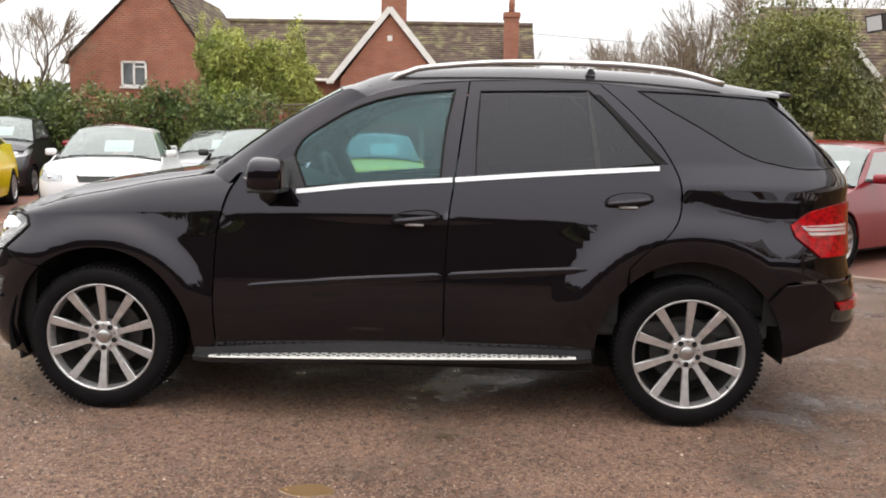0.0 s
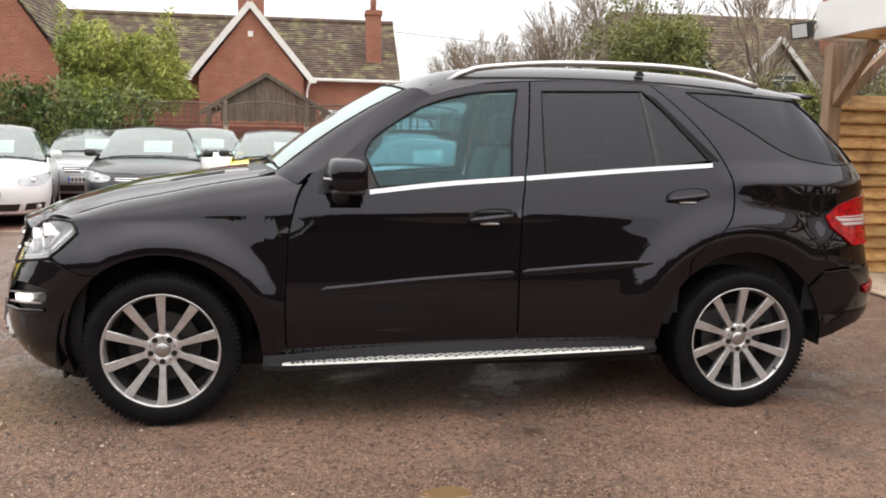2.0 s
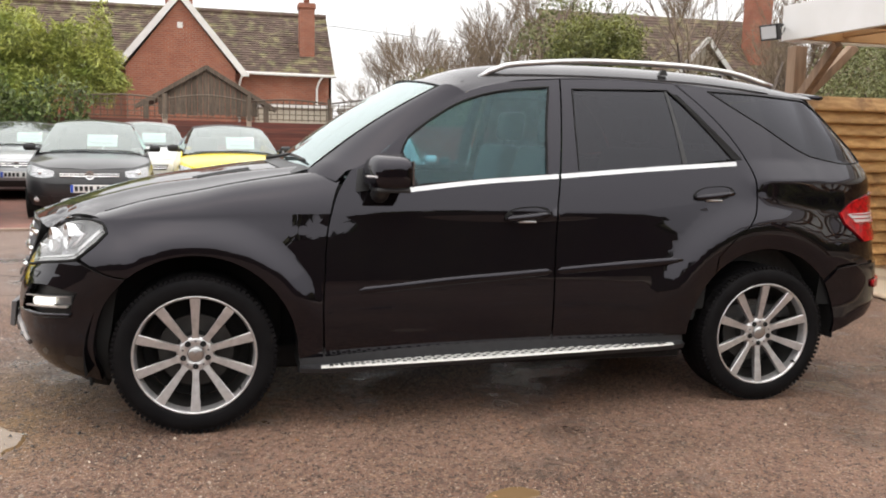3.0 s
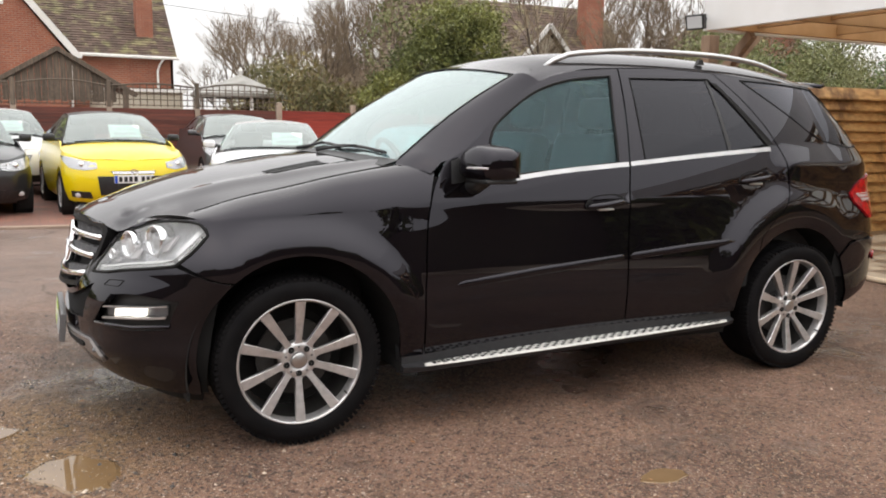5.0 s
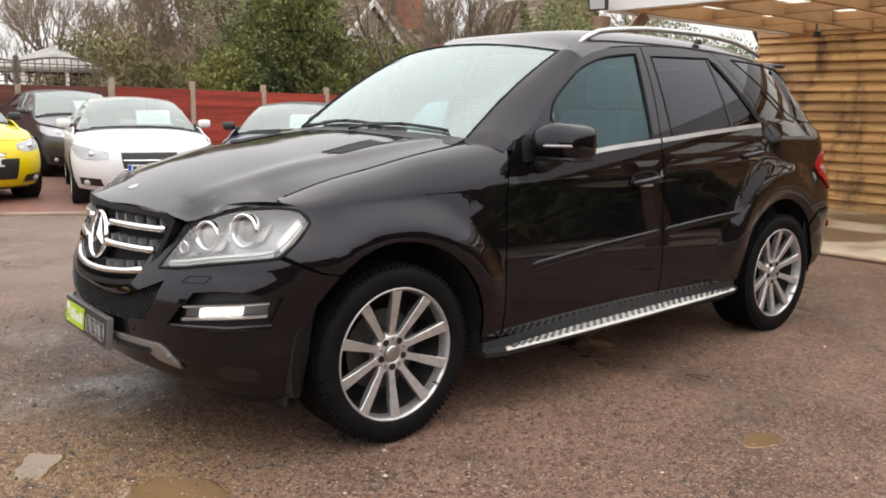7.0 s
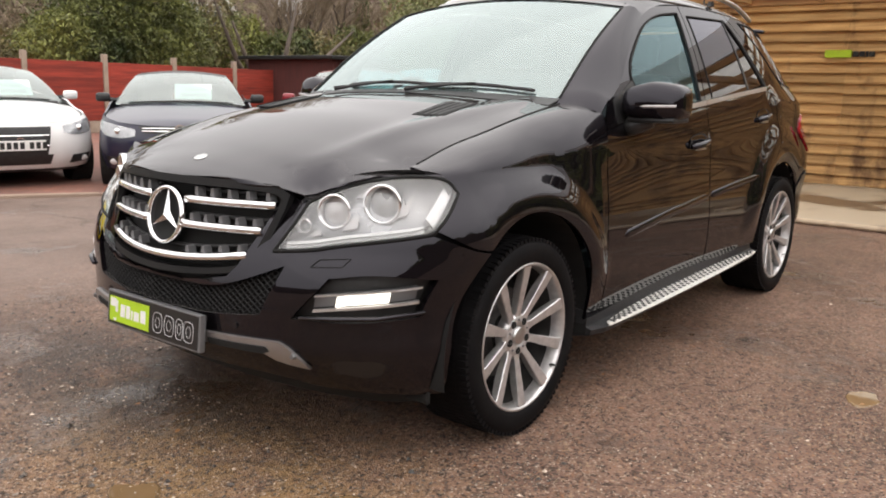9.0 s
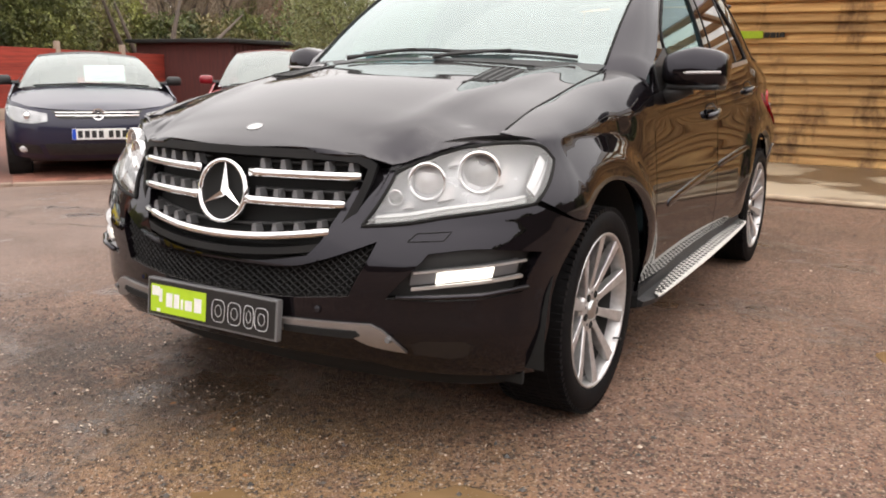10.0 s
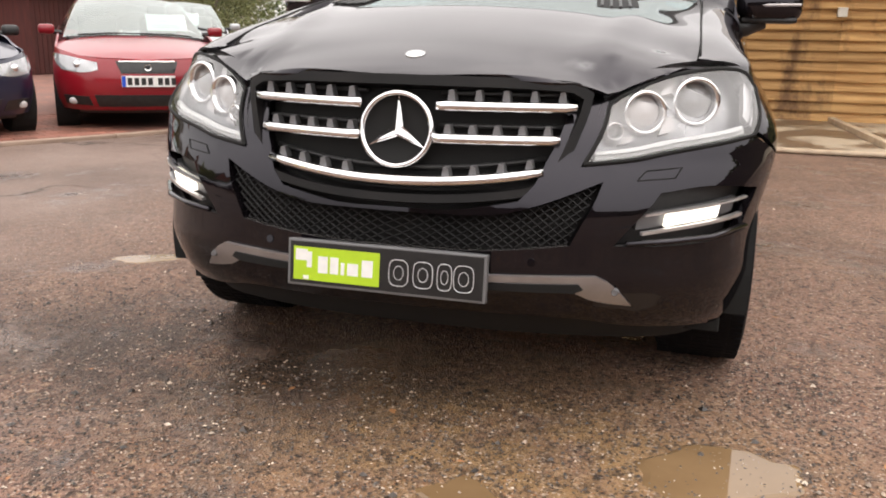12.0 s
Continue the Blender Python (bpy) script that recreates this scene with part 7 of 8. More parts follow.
# overhead wire
bm = bmesh.new()
add_tube(bm, [(3.6 + 36.4 * k / 20, 33 + 3 * k / 20, 6.1 + 0.4 * k / 20 - 0.9 * math.sin(math.pi * k / 20)) for k in range(21)], 0.012, 4)
tagged(part("overhead_wire", bm, INK), "thin black overhead wire from the house", "wire")

# ---- planting ----
BARK = material("grey_brown_bark", (0.12, 0.09, 0.07), 0.9, rgb2=(0.07, 0.055, 0.045), scale=6, bump=0.5, stretch=(5, 5, 1))
TWIG = material("bare_twigs", (0.24, 0.18, 0.12), 0.9, rgb2=(0.16, 0.12, 0.085), scale=2, island=0.3)
LAUREL = material("laurel_leaf", (0.06, 0.1, 0.026), 0.4, rgb2=(0.15, 0.18, 0.05), scale=1.2, island=0.55, spec=0.4)
BAMBOO = material("bamboo_leaf", (0.2, 0.25, 0.05), 0.5, rgb2=(0.42, 0.43, 0.11), scale=0.9, island=0.5, spec=0.4)
CONIFER = material("dark_evergreen_leaf", (0.038, 0.054, 0.016), 0.55, rgb2=(0.2, 0.21, 0.055), scale=0.55, island=0.55, spec=0.4)
OLIVE = material("dull_olive_leaf", (0.1, 0.1, 0.035), 0.6, rgb2=(0.2, 0.16, 0.065), scale=0.8, island=0.45)
PALEGREEN = material("young_leaf", (0.13, 0.15, 0.05), 0.6, rgb2=(0.2, 0.2, 0.08), scale=1.0, island=0.4)


def leaves(rng, blobs, n, size, long=1.8, droop=0.0):
    """Leaf blades scattered in noisy shells of the given blobs (x, y, z, rx, ry, rz)."""
    blobs = np.array(blobs, float)
    vol = blobs[:, 3] * blobs[:, 4] * blobs[:, 5]
    pick = rng.choice(len(blobs), n, p=vol / vol.sum())
    d = rng.normal(size=(n, 3))
    d /= np.linalg.norm(d, axis=1, keepdims=True)
    r = rng.uniform(0.55, 1.08, n) ** 0.7
    lump = 1 + 0.22 * np.sin(d[:, 0] * 5 + pick) * np.cos(d[:, 2] * 6 + pick * 2) + 0.1 * np.sin(d[:, 1] * 13 + pick * 3)
    c = blobs[pick, :3] + d * blobs[pick, 3:] * (r * lump)[:, None]
    a = rng.normal(size=(n, 3)) + d * 0.6
    a[:, 2] -= droop
    a /= np.linalg.norm(a, axis=1, keepdims=True)
    b = np.cross(a, rng.normal(size=(n, 3)))
    b /= np.linalg.norm(b, axis=1, keepdims=True)
    s = size * rng.uniform(0.6, 1.4, n)[:, None]
    v = np.stack([c - a * s * long / 2, c + b * s * 0.4, c + a * s * long / 2, c - b * s * 0.4], 1)
    v = v[c[:, 2] > 0.05]
    return v.reshape(-1, 3)


def leafy(name, label, category, blobs, n, size, mat, seed, stems=(), long=1.8, droop=0.0):
    rng = np.random.default_rng(seed)
    th = tagged(new(name), label, category)
    v = leaves(rng, blobs, n, size, long, droop)
    f = np.arange(len(v)).reshape(-1, 4)
    crown = ob_from("crown", v.tolist(), f.tolist(), mat, th, smooth=False)
    tagged(crown, kind="stuff")
    bm = bmesh.new()
    for p in stems:
        add_tube(bm, p[0], p[1], 6)
    if stems:
        part("trunk", bm, BARK, th, smooth=True)
    return th


def stems_to(base, tips, r0=0.08):
    out = []
    for t in tips:
        m = tuple((a + b) / 2 + 0.12 * math.sin(7 * b + 3 * a) for a, b in zip(base, t))
        out.append(([base, m, t], [r0, r0 * 0.6, r0 * 0.2]))
    return out


rg = random.Random(11)
hb = [(-14 + 0.62 * k + rg.uniform(-0.2, 0.2), 14.7 + rg.uniform(-0.15, 0.15), rg.uniform(1.35, 1.6), 0.7, 0.5, rg.uniform(0.8, 1.0)) for k in range(18)] + [(-14 + 0.62 * k, 14.6, 0.65, 0.6, 0.45, 0.75) for k in range(18)]
leafy("hedge", "dense clipped laurel hedge with glossy leaves", "hedge", hb, 70000, 0.055, LAUREL, 1, [([(-13.8 + 0.9 * k, 14.7, 0), (-13.7 + 0.9 * k, 14.7, 0.9), (-13.85 + 0.9 * k, 14.7, 1.8)], [0.05, 0.04, 0.02]) for k in range(12)])
bb = [(-3.9 + rg.uniform(-1.0, 1.0), 16.9 + rg.uniform(-0.6, 0.5), 0.9 + 0.42 * k, 0.95 - 0.06 * k, 0.75, 0.6) for k in range(7)] + [(-3.9 + 1.15 * math.cos(k * 1.3), 16.9, 2.9 + 0.45 * math.sin(k * 2.1), 0.42, 0.4, 0.55) for k in range(9)] + [(-3.9 + 1.25 * math.cos(k * 1.9), 16.9 + 0.3 * math.sin(k), 3.3 + 0.4 * math.sin(k * 2.7), 0.16, 0.16, 0.75) for k in range(14)]
leafy("bamboo", "tall yellow-green bamboo clump behind the parked cars", "bamboo", bb, 46000, 0.034, BAMBOO, 2, stems_to((-3.9, 16.9, 0), [(-3.9 + 1.2 * math.cos(k), 16.9 + 0.4 * math.sin(k * 2), 3.7 + 0.4 * math.sin(k * 3)) for k in range(12)], 0.02), long=4.2, droop=0.4)
cb = [(8.2, 17.6, 2.0, 1.0, 0.9, 0.9), (9.4, 17.9, 2.6, 1.3, 1.0, 1.3), (10.8, 18.0, 2.9, 1.2, 1.0, 1.5), (10.0, 18.0, 3.9, 1.1, 0.9, 0.9), (11.7, 18.0, 2.2, 0.9, 0.9, 1.1), (9.0, 17.4, 1.7, 0.9, 0.7, 0.7), (10.6, 17.4, 1.8, 1.1, 0.7, 0.8), (11.0, 18.2, 4.3, 0.8, 0.8, 0.6)]
leafy("evergreen_tree", "broad dark evergreen tree over the red fence", "tree", cb, 60000, 0.045, CONIFER, 3, stems_to((10.0, 18.0, 0), [(9.0, 17.9, 3.0), (10.9, 18.0, 3.8), (10.0, 18.0, 4.3), (8.4, 17.7, 2.3)], 0.14), long=2.4, droop=0.6)
cb2 = [(15.2 + 1.7 * k, 21.2 + (k % 2) * 0.6, 1.9 + 0.3 * math.sin(k * 1.7), 1.1, 0.9, 1.2) for k in range(5)]
leafy("evergreen_tree", "row of dark evergreens behind the red fence", "tree", cb2, 26000, 0.07, CONIFER, 4, stems_to((16, 19.4, 0), [(14.5, 19.2, 3), (17.5, 19.5, 4), (20, 19.4, 3), (13.6, 18.9, 3.6)], 0.14), long=2.4, droop=0.6)
cb3 = [(25 + 2.2 * k, 20.5 - 0.4 * k, 2.6 + 0.4 * math.sin(k * 2.3), 1.6, 1.2, 1.9) for k in range(6)]
leafy("evergreen_tree", "mixed green shrubs and evergreens in the distance", "tree", cb3, 16000, 0.085, LAUREL, 5, stems_to((29, 19.8, 0), [(26, 20.2, 3), (31, 19.5, 3.6), (34, 19, 3.4)], 0.14))
cb4 = [(12.2 + 1.1 * k, 9.6 + 0.8 * (k % 3), 2.2 + 0.5 * math.sin(k * 1.9), 1.0, 0.9, 1.4) for k in range(6)]
leafy("shrub", "green shrubs behind the carport screen", "shrub", cb4, 36000, 0.04, PALEGREEN, 6, stems_to((14.5, 10.2, 0), [(12.5, 9.8, 2.4), (16.5, 10.3, 2.7), (14.2, 10, 3)], 0.08))
cb5 = [(12.0, 24.0, 5.2, 1.6, 1.2, 1.5), (10.8, 24.4, 4.2, 1.2, 1.0, 1.2), (13.4, 24.3, 4.4, 1.3, 1.0, 1.4)]
leafy("evergreen_tree", "narrow dark conifer among the bare trees", "tree", [(25.3, 24.0, 1.2 + 0.9 * k, 0.75 - 0.12 * k, 0.7 - 0.1 * k, 0.9) for k in range(6)], 9000, 0.06, CONIFER, 9, stems_to((25.3, 24.0, 0), [(25.3, 24.0, 5.8)], 0.12), long=2.2)
leafy("tree", "slender tree with thin pale green leaves", "tree", cb5, 2600, 0.09, PALEGREEN, 7, stems_to((12.0, 24.0, 0), [(12.0, 24.0, 6.2), (11.0, 24.3, 5.0), (13.3, 24.2, 5.4)], 0.12))


def bare_tree(x, y, height, seed, spread=0.55, levels=5, label="bare winter tree with fine twigs"):
    rg = random.Random(seed)
    th = tagged(new("bare_tree"), label, "tree")
    bm, bm2 = bmesh.new(), bmesh.new()

    def grow(p, d, length, r, lev):
        q = p + d * length
        mid = p + d * length * 0.5 + Vector((rg.uniform(-1, 1), rg.uniform(-1, 1), rg.uniform(-0.3, 0.6))) * length * 0.09
        add_tube(bm if lev >= levels - 2 else bm2, [p, mid, q], [r, r * 0.82, r * 0.66], 6 if lev >= levels - 2 else 3, caps=False)
        if lev == 0:
            return
        n = 2 if rg.random() < 0.35 else 3
        for i in range(n + (1 if lev < 3 else 0)):
            nd = (d + Vector((rg.uniform(-1, 1), rg.uniform(-1, 1), rg.uniform(-0.25, 0.75))) * spread * (1.25 if i else 0.6)).normalized()
            grow(p + (q - p) * rg.uniform(0.55, 1.0) if i else q, nd, length * rg.uniform(0.64, 0.88), r * (0.58 if i else 0.66), lev - 1)

    grow(Vector((x, y, -0.1)), Vector((rg.uniform(-0.1, 0.1), rg.uniform(-0.1, 0.1), 1)).normalized(), height * 0.26, height * 0.016, levels)
    part("trunk", bm, BARK, th, smooth=True)
    tagged(part("crown", bm2, TWIG, th), kind="stuff")


for i, (x, y, h) in enumerate(((-15.5, 21, 8.5), (-13.2, 24, 7.5), (9.5, 38, 8), (12.5, 37, 9), (15.5, 36, 9.5), (11.0, 44, 9), (18.5, 40, 11), (22.5, 24.5, 8.5), (16.0, 22.5, 7.5), (27.5, 23.5, 10), (13.0, 27.5, 8), (24.5, 36, 12), (34, 24, 10), (3.2, 46, 8), (30, 40, 12), (19.5, 22.0, 6.5), (40, 20, 11), (7.4, 25, 5.5), (8.8, 26, 6.5), (10.2, 25.5, 6.5), (11.6, 28, 7.0), (6.2, 30, 5.5), (20.5, 23, 7.0), (21.8, 25, 8.0), (23.4, 23.5, 7.5), (25.5, 25.5, 8.0), (9.4, 29, 7.0), (7.9, 32, 7.0))):
    bare_tree(x, y, h, 20 + i, levels=6)
# far wood: a low belt of bare twigs and scrub
rng = np.random.default_rng(31)
# south trees and east hedge are unseen, added to shape the car's reflections
for nm, lab, x0, x1, y0, y1, h, n, mat, sz in (("far_wood", "hazy belt of bare woodland in the distance", 11, 62, 42, 50, 6.4, 45000, TWIG, 0.5), ("scrub", "brown scrub and saplings behind the fence", 6.5, 14.5, 22, 30, 4.4, 30000, TWIG, 0.3), ("scrub", "olive green undergrowth behind the trellis", 5.0, 15.5, 19.5, 27, 3.9, 60000, OLIVE, 0.05), ("scrub", "olive green saplings among the bare trees", 16, 34, 20, 27, 3.6, 50000, OLIVE, 0.06), ("scrub", "brown scrub among the trees", 18, 40, 22, 28, 5.6, 34000, TWIG, 0.3), ("scrub", "unseen ragged dark trees along the south side, added for reflections", -18, 24, -17.5, -15.6, 5.2, 9000, CONIFER, 0.3), ("scrub", "unseen ragged dark hedge at the east end, added for reflections", 12, 15, -16, -6, 5.0, 5000, CONIFER, 0.28), ("scrub", "dark evergreen scrub far behind", -30, -13, 22, 30, 4.2, 6000, CONIFER, 0.2)):
    c = np.stack([rng.uniform(x0, x1, n), rng.uniform(y0, y1, n), rng.uniform(0, 1, n) ** 0.8 * h], 1)
    c[:, 2] *= (0.75 + 0.25 * np.sin(c[:, 0] * 0.9) * np.cos(c[:, 0] * 0.37 + 1)) * np.clip((c[:, 0] - x0) / (0.18 * (x1 - x0)) + 0.35, 0, 1)
    a = rng.normal(size=(n, 3)) * (0.6, 0.6, 1.0)
    a /= np.linalg.norm(a, axis=1, keepdims=True)
    b = np.cross(a, rng.normal(size=(n, 3)))
    b /= np.linalg.norm(b, axis=1, keepdims=True)
    s = sz * rng.uniform(0.6, 2.2, n)[:, None]
    w = 0.022 if mat is TWIG else 0.35
    v = np.stack([c - a * s, c + b * s * w, c + a * s, c - b * s * w], 1).reshape(-1, 3)
    tagged(ob_from(nm, v.tolist(), np.arange(len(v)).reshape(-1, 4).tolist(), mat, smooth=False), lab, "woodland", kind="stuff")

# unseen plain dark walls closing the yard, added to darken the car's reflections
CLOSE = material("unseen_dark_backing", (0.1, 0.07, 0.055), 0.9, rgb2=(0.07, 0.05, 0.045), scale=2)
for nm, x0, x1, y0, y1, z in (("wall_south", -18, 24, -15.5, -15, 3.4), ("wall_west", -18.5, -18, -15, 5, 3.6), ("wall_end", 15, 15.5, -15, -6, 2.6)):
    bm = bmesh.new()
    add_box(bm, x0, x1, y0, y1, 0, z)
    tagged(part(nm, bm, CLOSE), "unseen plain dark wall closing the yard, added for reflections", "wall", kind="structure")

# ---- parked cars ----
HUBCAP = material("parked_car_alloy", (0.5, 0.5, 0.5), 0.35, 0.7, rgb2=(0.4, 0.4, 0.4), scale=20)
LAMP_BOWL = material("parked_lamp_bowl", (0.62, 0.62, 0.63), 0.25, 0.6, rgb2=(0.34, 0.34, 0.35), scale=14)
SIGN = material("pale_price_card", (0.72, 0.8, 0.76), 0.5, rgb2=(0.66, 0.76, 0.72), scale=8)


def paint(name, rgb, metal=0.0):
    return material(name, rgb, 0.3, metal, rgb2=tuple(c * 0.92 for c in rgb), scale=2, coat=0.6, spec=0.3)


def parked_wheel(parent, m):
    w = new("wheel")
    w.parent = parent
    w.matrix_basis = m
    bm = bmesh.new()
    add_lathe(bm, [(0.215, -0.09), (0.225, -0.1), (0.28, -0.102), (0.305, -0.085), (0.312, -0.05), (0.312, 0.08), (0.2, 0.1)], 32)
    part("tyre", bm, RUBBER, w, smooth=True)
    bm = bmesh.new()
    add_lathe(bm, [(0.222, -0.095), (0.215, -0.1), (0.205, -0.085), (0.19, -0.03)], 32)
    for k in range(10):
        r = pose(0, 0, 0, 0, 36 * k)
        add_prism(bm, [(-0.014, 0.03), (0.014, 0.03), (0.022, 0.21), (-0.022, 0.21)], -0.088, -0.06, r)
    add_lathe(bm, [(0.05, -0.06), (0.05, -0.092), (0.001, -0.096)], 16)
    part("rim", bm, HUBCAP, w)
    bm = bmesh.new()
    add_lathe(bm, [(0.2, -0.03), (0.001, -0.03)], 20)
    part("brake", bm, SHELL, w)
    return w


def parked_car(label, x, y, yaw, body, W=0.88, L=4.2, H=1.45, nose=0.72, roof=None, plate=PLATE_WHITE, face="hatch", grille=(0.36, 0.60, 0.70), intake=(0.52, 0.24, 0.36), badge=0.05, plate_z=0.47, band=True, sign=0.12):
    """A parked hatchback seen from the front. Local axes: nose at the origin towards -y, length along +y."""
    c = tagged(new("parked_car"), label, "car", group="parked cars in the bays")
    roof = roof or body
    lean = lerp_table([(0.15, 0.16), (0.25, 0.06), (0.42, 0.0), (0.55, 0.0), (0.66, 0.03), (0.78, 0.13), (0.9, 0.3), (1.1, 0.5)])
    y_nose = lean(nose)
    hz = lerp_table([(y_nose - 0.1, nose - 0.09), (y_nose, nose + 0.004), (y_nose + 0.1, nose + 0.055), (0.36, nose + 0.11), (0.7, nose + 0.18), (1.05, nose + 0.235), (1.3, nose + 0.25)])
    belt = lerp_table([(0, nose), (0.6, nose + 0.1), (1.1, nose + 0.22), (2.2, nose + 0.26), (L - 0.4, nose + 0.32), (L, nose + 0.25)])
    gz_ = lerp_table([(0.15, 0.93), (0.3, 0.975), (0.5, 1.0), (0.68, 0.99), (0.8, 0.965), (0.9, 0.935), (1.1, 0.88)])
    UCC = -0.8 * math.pi / 2

    def F(u, z, off=0.0):
        """u runs from the middle of the nose (0) round the corner and back along the flank."""
        w, a = W * gz_(z) + off, 0.62 + off
        s = abs(u)
        if s < 0.8 * math.pi / 2:
            th = s / 0.8
            yy, xx = lean(z) + 0.62 - a * max(0, math.cos(th)) ** 0.8, w * math.sin(th) ** 0.8
        elif s < 0.8 * math.pi / 2 + L - 1.2:
            yy, xx = lean(z) * max(0, 1 - (s - 1.2566) / 0.6) + 0.62 + s - 0.8 * math.pi / 2, w
        else:
            th = min(math.pi / 2, (s - 0.8 * math.pi / 2 - L + 1.2) / 0.8)
            yy, xx = L - 0.58 + 0.58 * math.sin(th) ** 0.8, w * max(0, math.cos(th)) ** 0.8
        return (xx if u > 0 else -xx, yy, z)

    def fx(xx, z):
        return (0.8 * math.asin(min(1, (xx / (W * gz_(z))) ** 1.25)), z)

    def fyy(yy, z=0.5):
        return 0.8 * math.pi / 2 + yy - 0.62

    def both_sides(half):
        return half + [(-u, z) for u, z in half[::-1] if abs(u) > 1e-4]

    AX, RX = 0.8, L - 0.85
    ra = 0.345

    def arch(cy, a0, a1):
        return [(fyy(cy) + ra * math.cos(radians(a0 + (a1 - a0) * k / 12)), 0.31 + ra * math.sin(radians(a0 + (a1 - a0) * k / 12))) for k in range(13)]

    half = loop([(0.0, 0.2), (0.6, 0.2), (fyy(AX) - 0.38, 0.22)], arch(AX, 190, -10), [(fyy(AX) + 0.36, 0.2), (fyy(RX) - 0.36, 0.2)], arch(RX, 190, -10), [(fyy(RX) + 0.36, 0.25), (fyy(L) + 0.3, 0.25)], [(fyy(L) + 0.3, 0.25), (fyy(L) + 0.3, nose + 0.26)], [(fyy(L) + 0.3, nose + 0.26)] + [(fyy(q), belt(q)) for q in (L - 0.6, 2.6, 1.6, 1.1, 0.8)] + [fx(W * 0.86, nose + 0.08), fx(W * 0.6, nose + 0.02), (0.0, nose)], step=0.07)
    patch("body", both_sides(half), F, body, c, both=False, step=0.09, depth=0.02)
    # bonnet and cabin
    def hood(xx, yy):
        t = abs(xx) / (W * 0.93)
        return (xx, yy, hz(yy) - (0.085 if yy > 0.35 else 0.085 + 0.1 * (0.35 - yy)) * t**2.4)
    ho = loop([(0.0, y_nose - 0.01), (W * 0.45, y_nose + 0.06), (W * 0.72, max(0.27, y_nose + 0.15)), (W * 0.88, 0.52), (W * 0.93, 0.8), (W * 0.9, 1.25)], [(W * 0.9, 1.25), (W * 0.5, 1.1), (0, 1.02)], step=0.06)
    ho = ho + [(0, 1.02)] + [(-a, b) for a, b in ho[:0:-1]]
    patch("bonnet", ho, hood, body, c, both=False, step=0.09, depth=0.02)
    zb = nose + 0.245
    B = lambda w: Vector((W * 0.86 * w, 1.02 + 0.22 * w * w, zb - 0.04 * w * w))
    T = lambda w: Vector((W * 0.64 * w, 1.78 + 0.14 * w * w, H - 0.03 - 0.05 * w * w))
    grid = [B(-1 + 2 * i / 12).lerp(T(-1 + 2 * i / 12), j / 6) + Vector((0, -0.03, 0.03)) * math.sin(math.pi * j / 6) for j in range(7) for i in range(13)]
    quads = [(j * 13 + i, j * 13 + i + 1, j * 13 + i + 14, j * 13 + i + 13) for j in range(6) for i in range(12)]
    ob_from("windscreen", grid, quads, SCREEN, c)
    Rr = lambda w: Vector((W * 0.62 * w, L - 0.75 - 0.1 * w * w, H - 0.06 - 0.05 * w * w))
    grid = [T(-1 + 2 * i / 12).lerp(Rr(-1 + 2 * i / 12), j / 6) + Vector((0, 0, 0.05)) * math.sin(math.pi * j / 6) for j in range(7) for i in range(13)]
    ob_from("roof", grid, quads, roof, c)
    Tb = lambda w: Vector((W * 0.8 * w, L - 0.15 - 0.15 * w * w, zb + 0.05))
    grid = [Rr(-1 + 2 * i / 12).lerp(Tb(-1 + 2 * i / 12), j / 6) for j in range(7) for i in range(13)]
    ob_from("rear_screen", grid, quads, TINT, c)
    for s in (1, -1):
        top = [T(s), T(s).lerp(Rr(s), 0.35) + Vector((s * 0.01, 0, 0.035)), T(s).lerp(Rr(s), 0.7) + Vector((s * 0.01, 0, 0.03)), Rr(s)]
        bot = [B(s), Vector((s * W * 0.9, 2.0, belt(2.0))), Vector((s * W * 0.9, 3.0, belt(3.0))), Tb(s)]
        vs = top + bot
        f = [(0, 1, 5, 4), (1, 2, 6, 5), (2, 3, 7, 6)]
        ob_from("pillar_frame", vs, f if s < 0 else [q[::-1] for q in f], roof, c, smooth=False)
        vs = []
        for k, (t0, t1) in enumerate(((0.06, 0.42), (0.46, 0.8))):
            def at(t, v):
                n = t * 3
                i = min(2, int(n))
                return bot[i].lerp(bot[i + 1], n - i).lerp(top[i].lerp(top[i + 1], n - i), v) + Vector((s * 0.006, 0, 0))
            ts = [t0 + (t1 - t0) * q / 4 for q in range(5)]
            vs = [at(t, v) for t in ts for v in (0.08, 0.9)]
            f = [(2 * q, 2 * q + 1, 2 * q + 3, 2 * q + 2) for q in range(4)]
            ob_from("side_window", vs, f if s > 0 else [q[::-1] for q in f], TINT if k else SCREEN, c)
        bm = bmesh.new()
        add_box(bm, s * (W + 0.035) - 0.085, s * (W + 0.035) + 0.085, 1.42, 1.53, zb - 0.01, zb + 0.1, 0.045, seg=3)
        mm = part("door_mirror", bm, TRIM if body in (DARKP, YELLOWP, NAVYP) else body, c, smooth=True)
        bm = bmesh.new()
        add_tube(bm, [(s * W * 0.86, 1.48, zb + 0.01), (s * (W + 0.0), 1.48, zb + 0.02)], 0.03, 6)
        part("mirror_arm", bm, TRIM, c)
        # lamps
        lo_ = loop([fx(W * 0.53, nose - 0.1), fx(W * 0.7, nose - 0.125), fx(W * 0.9, nose - 0.1)], [fx(W * 0.9, nose - 0.1), fx(W * 0.965, nose - 0.01), fx(W * 0.97, nose + 0.06)], [fx(W * 0.97, nose + 0.06), fx(W * 0.84, nose + 0.035), fx(W * 0.53, nose - 0.025)], [fx(W * 0.53, nose - 0.025), fx(W * 0.53, nose - 0.1)], step=0.04)
        hl = new("headlight")
        hl.parent = c
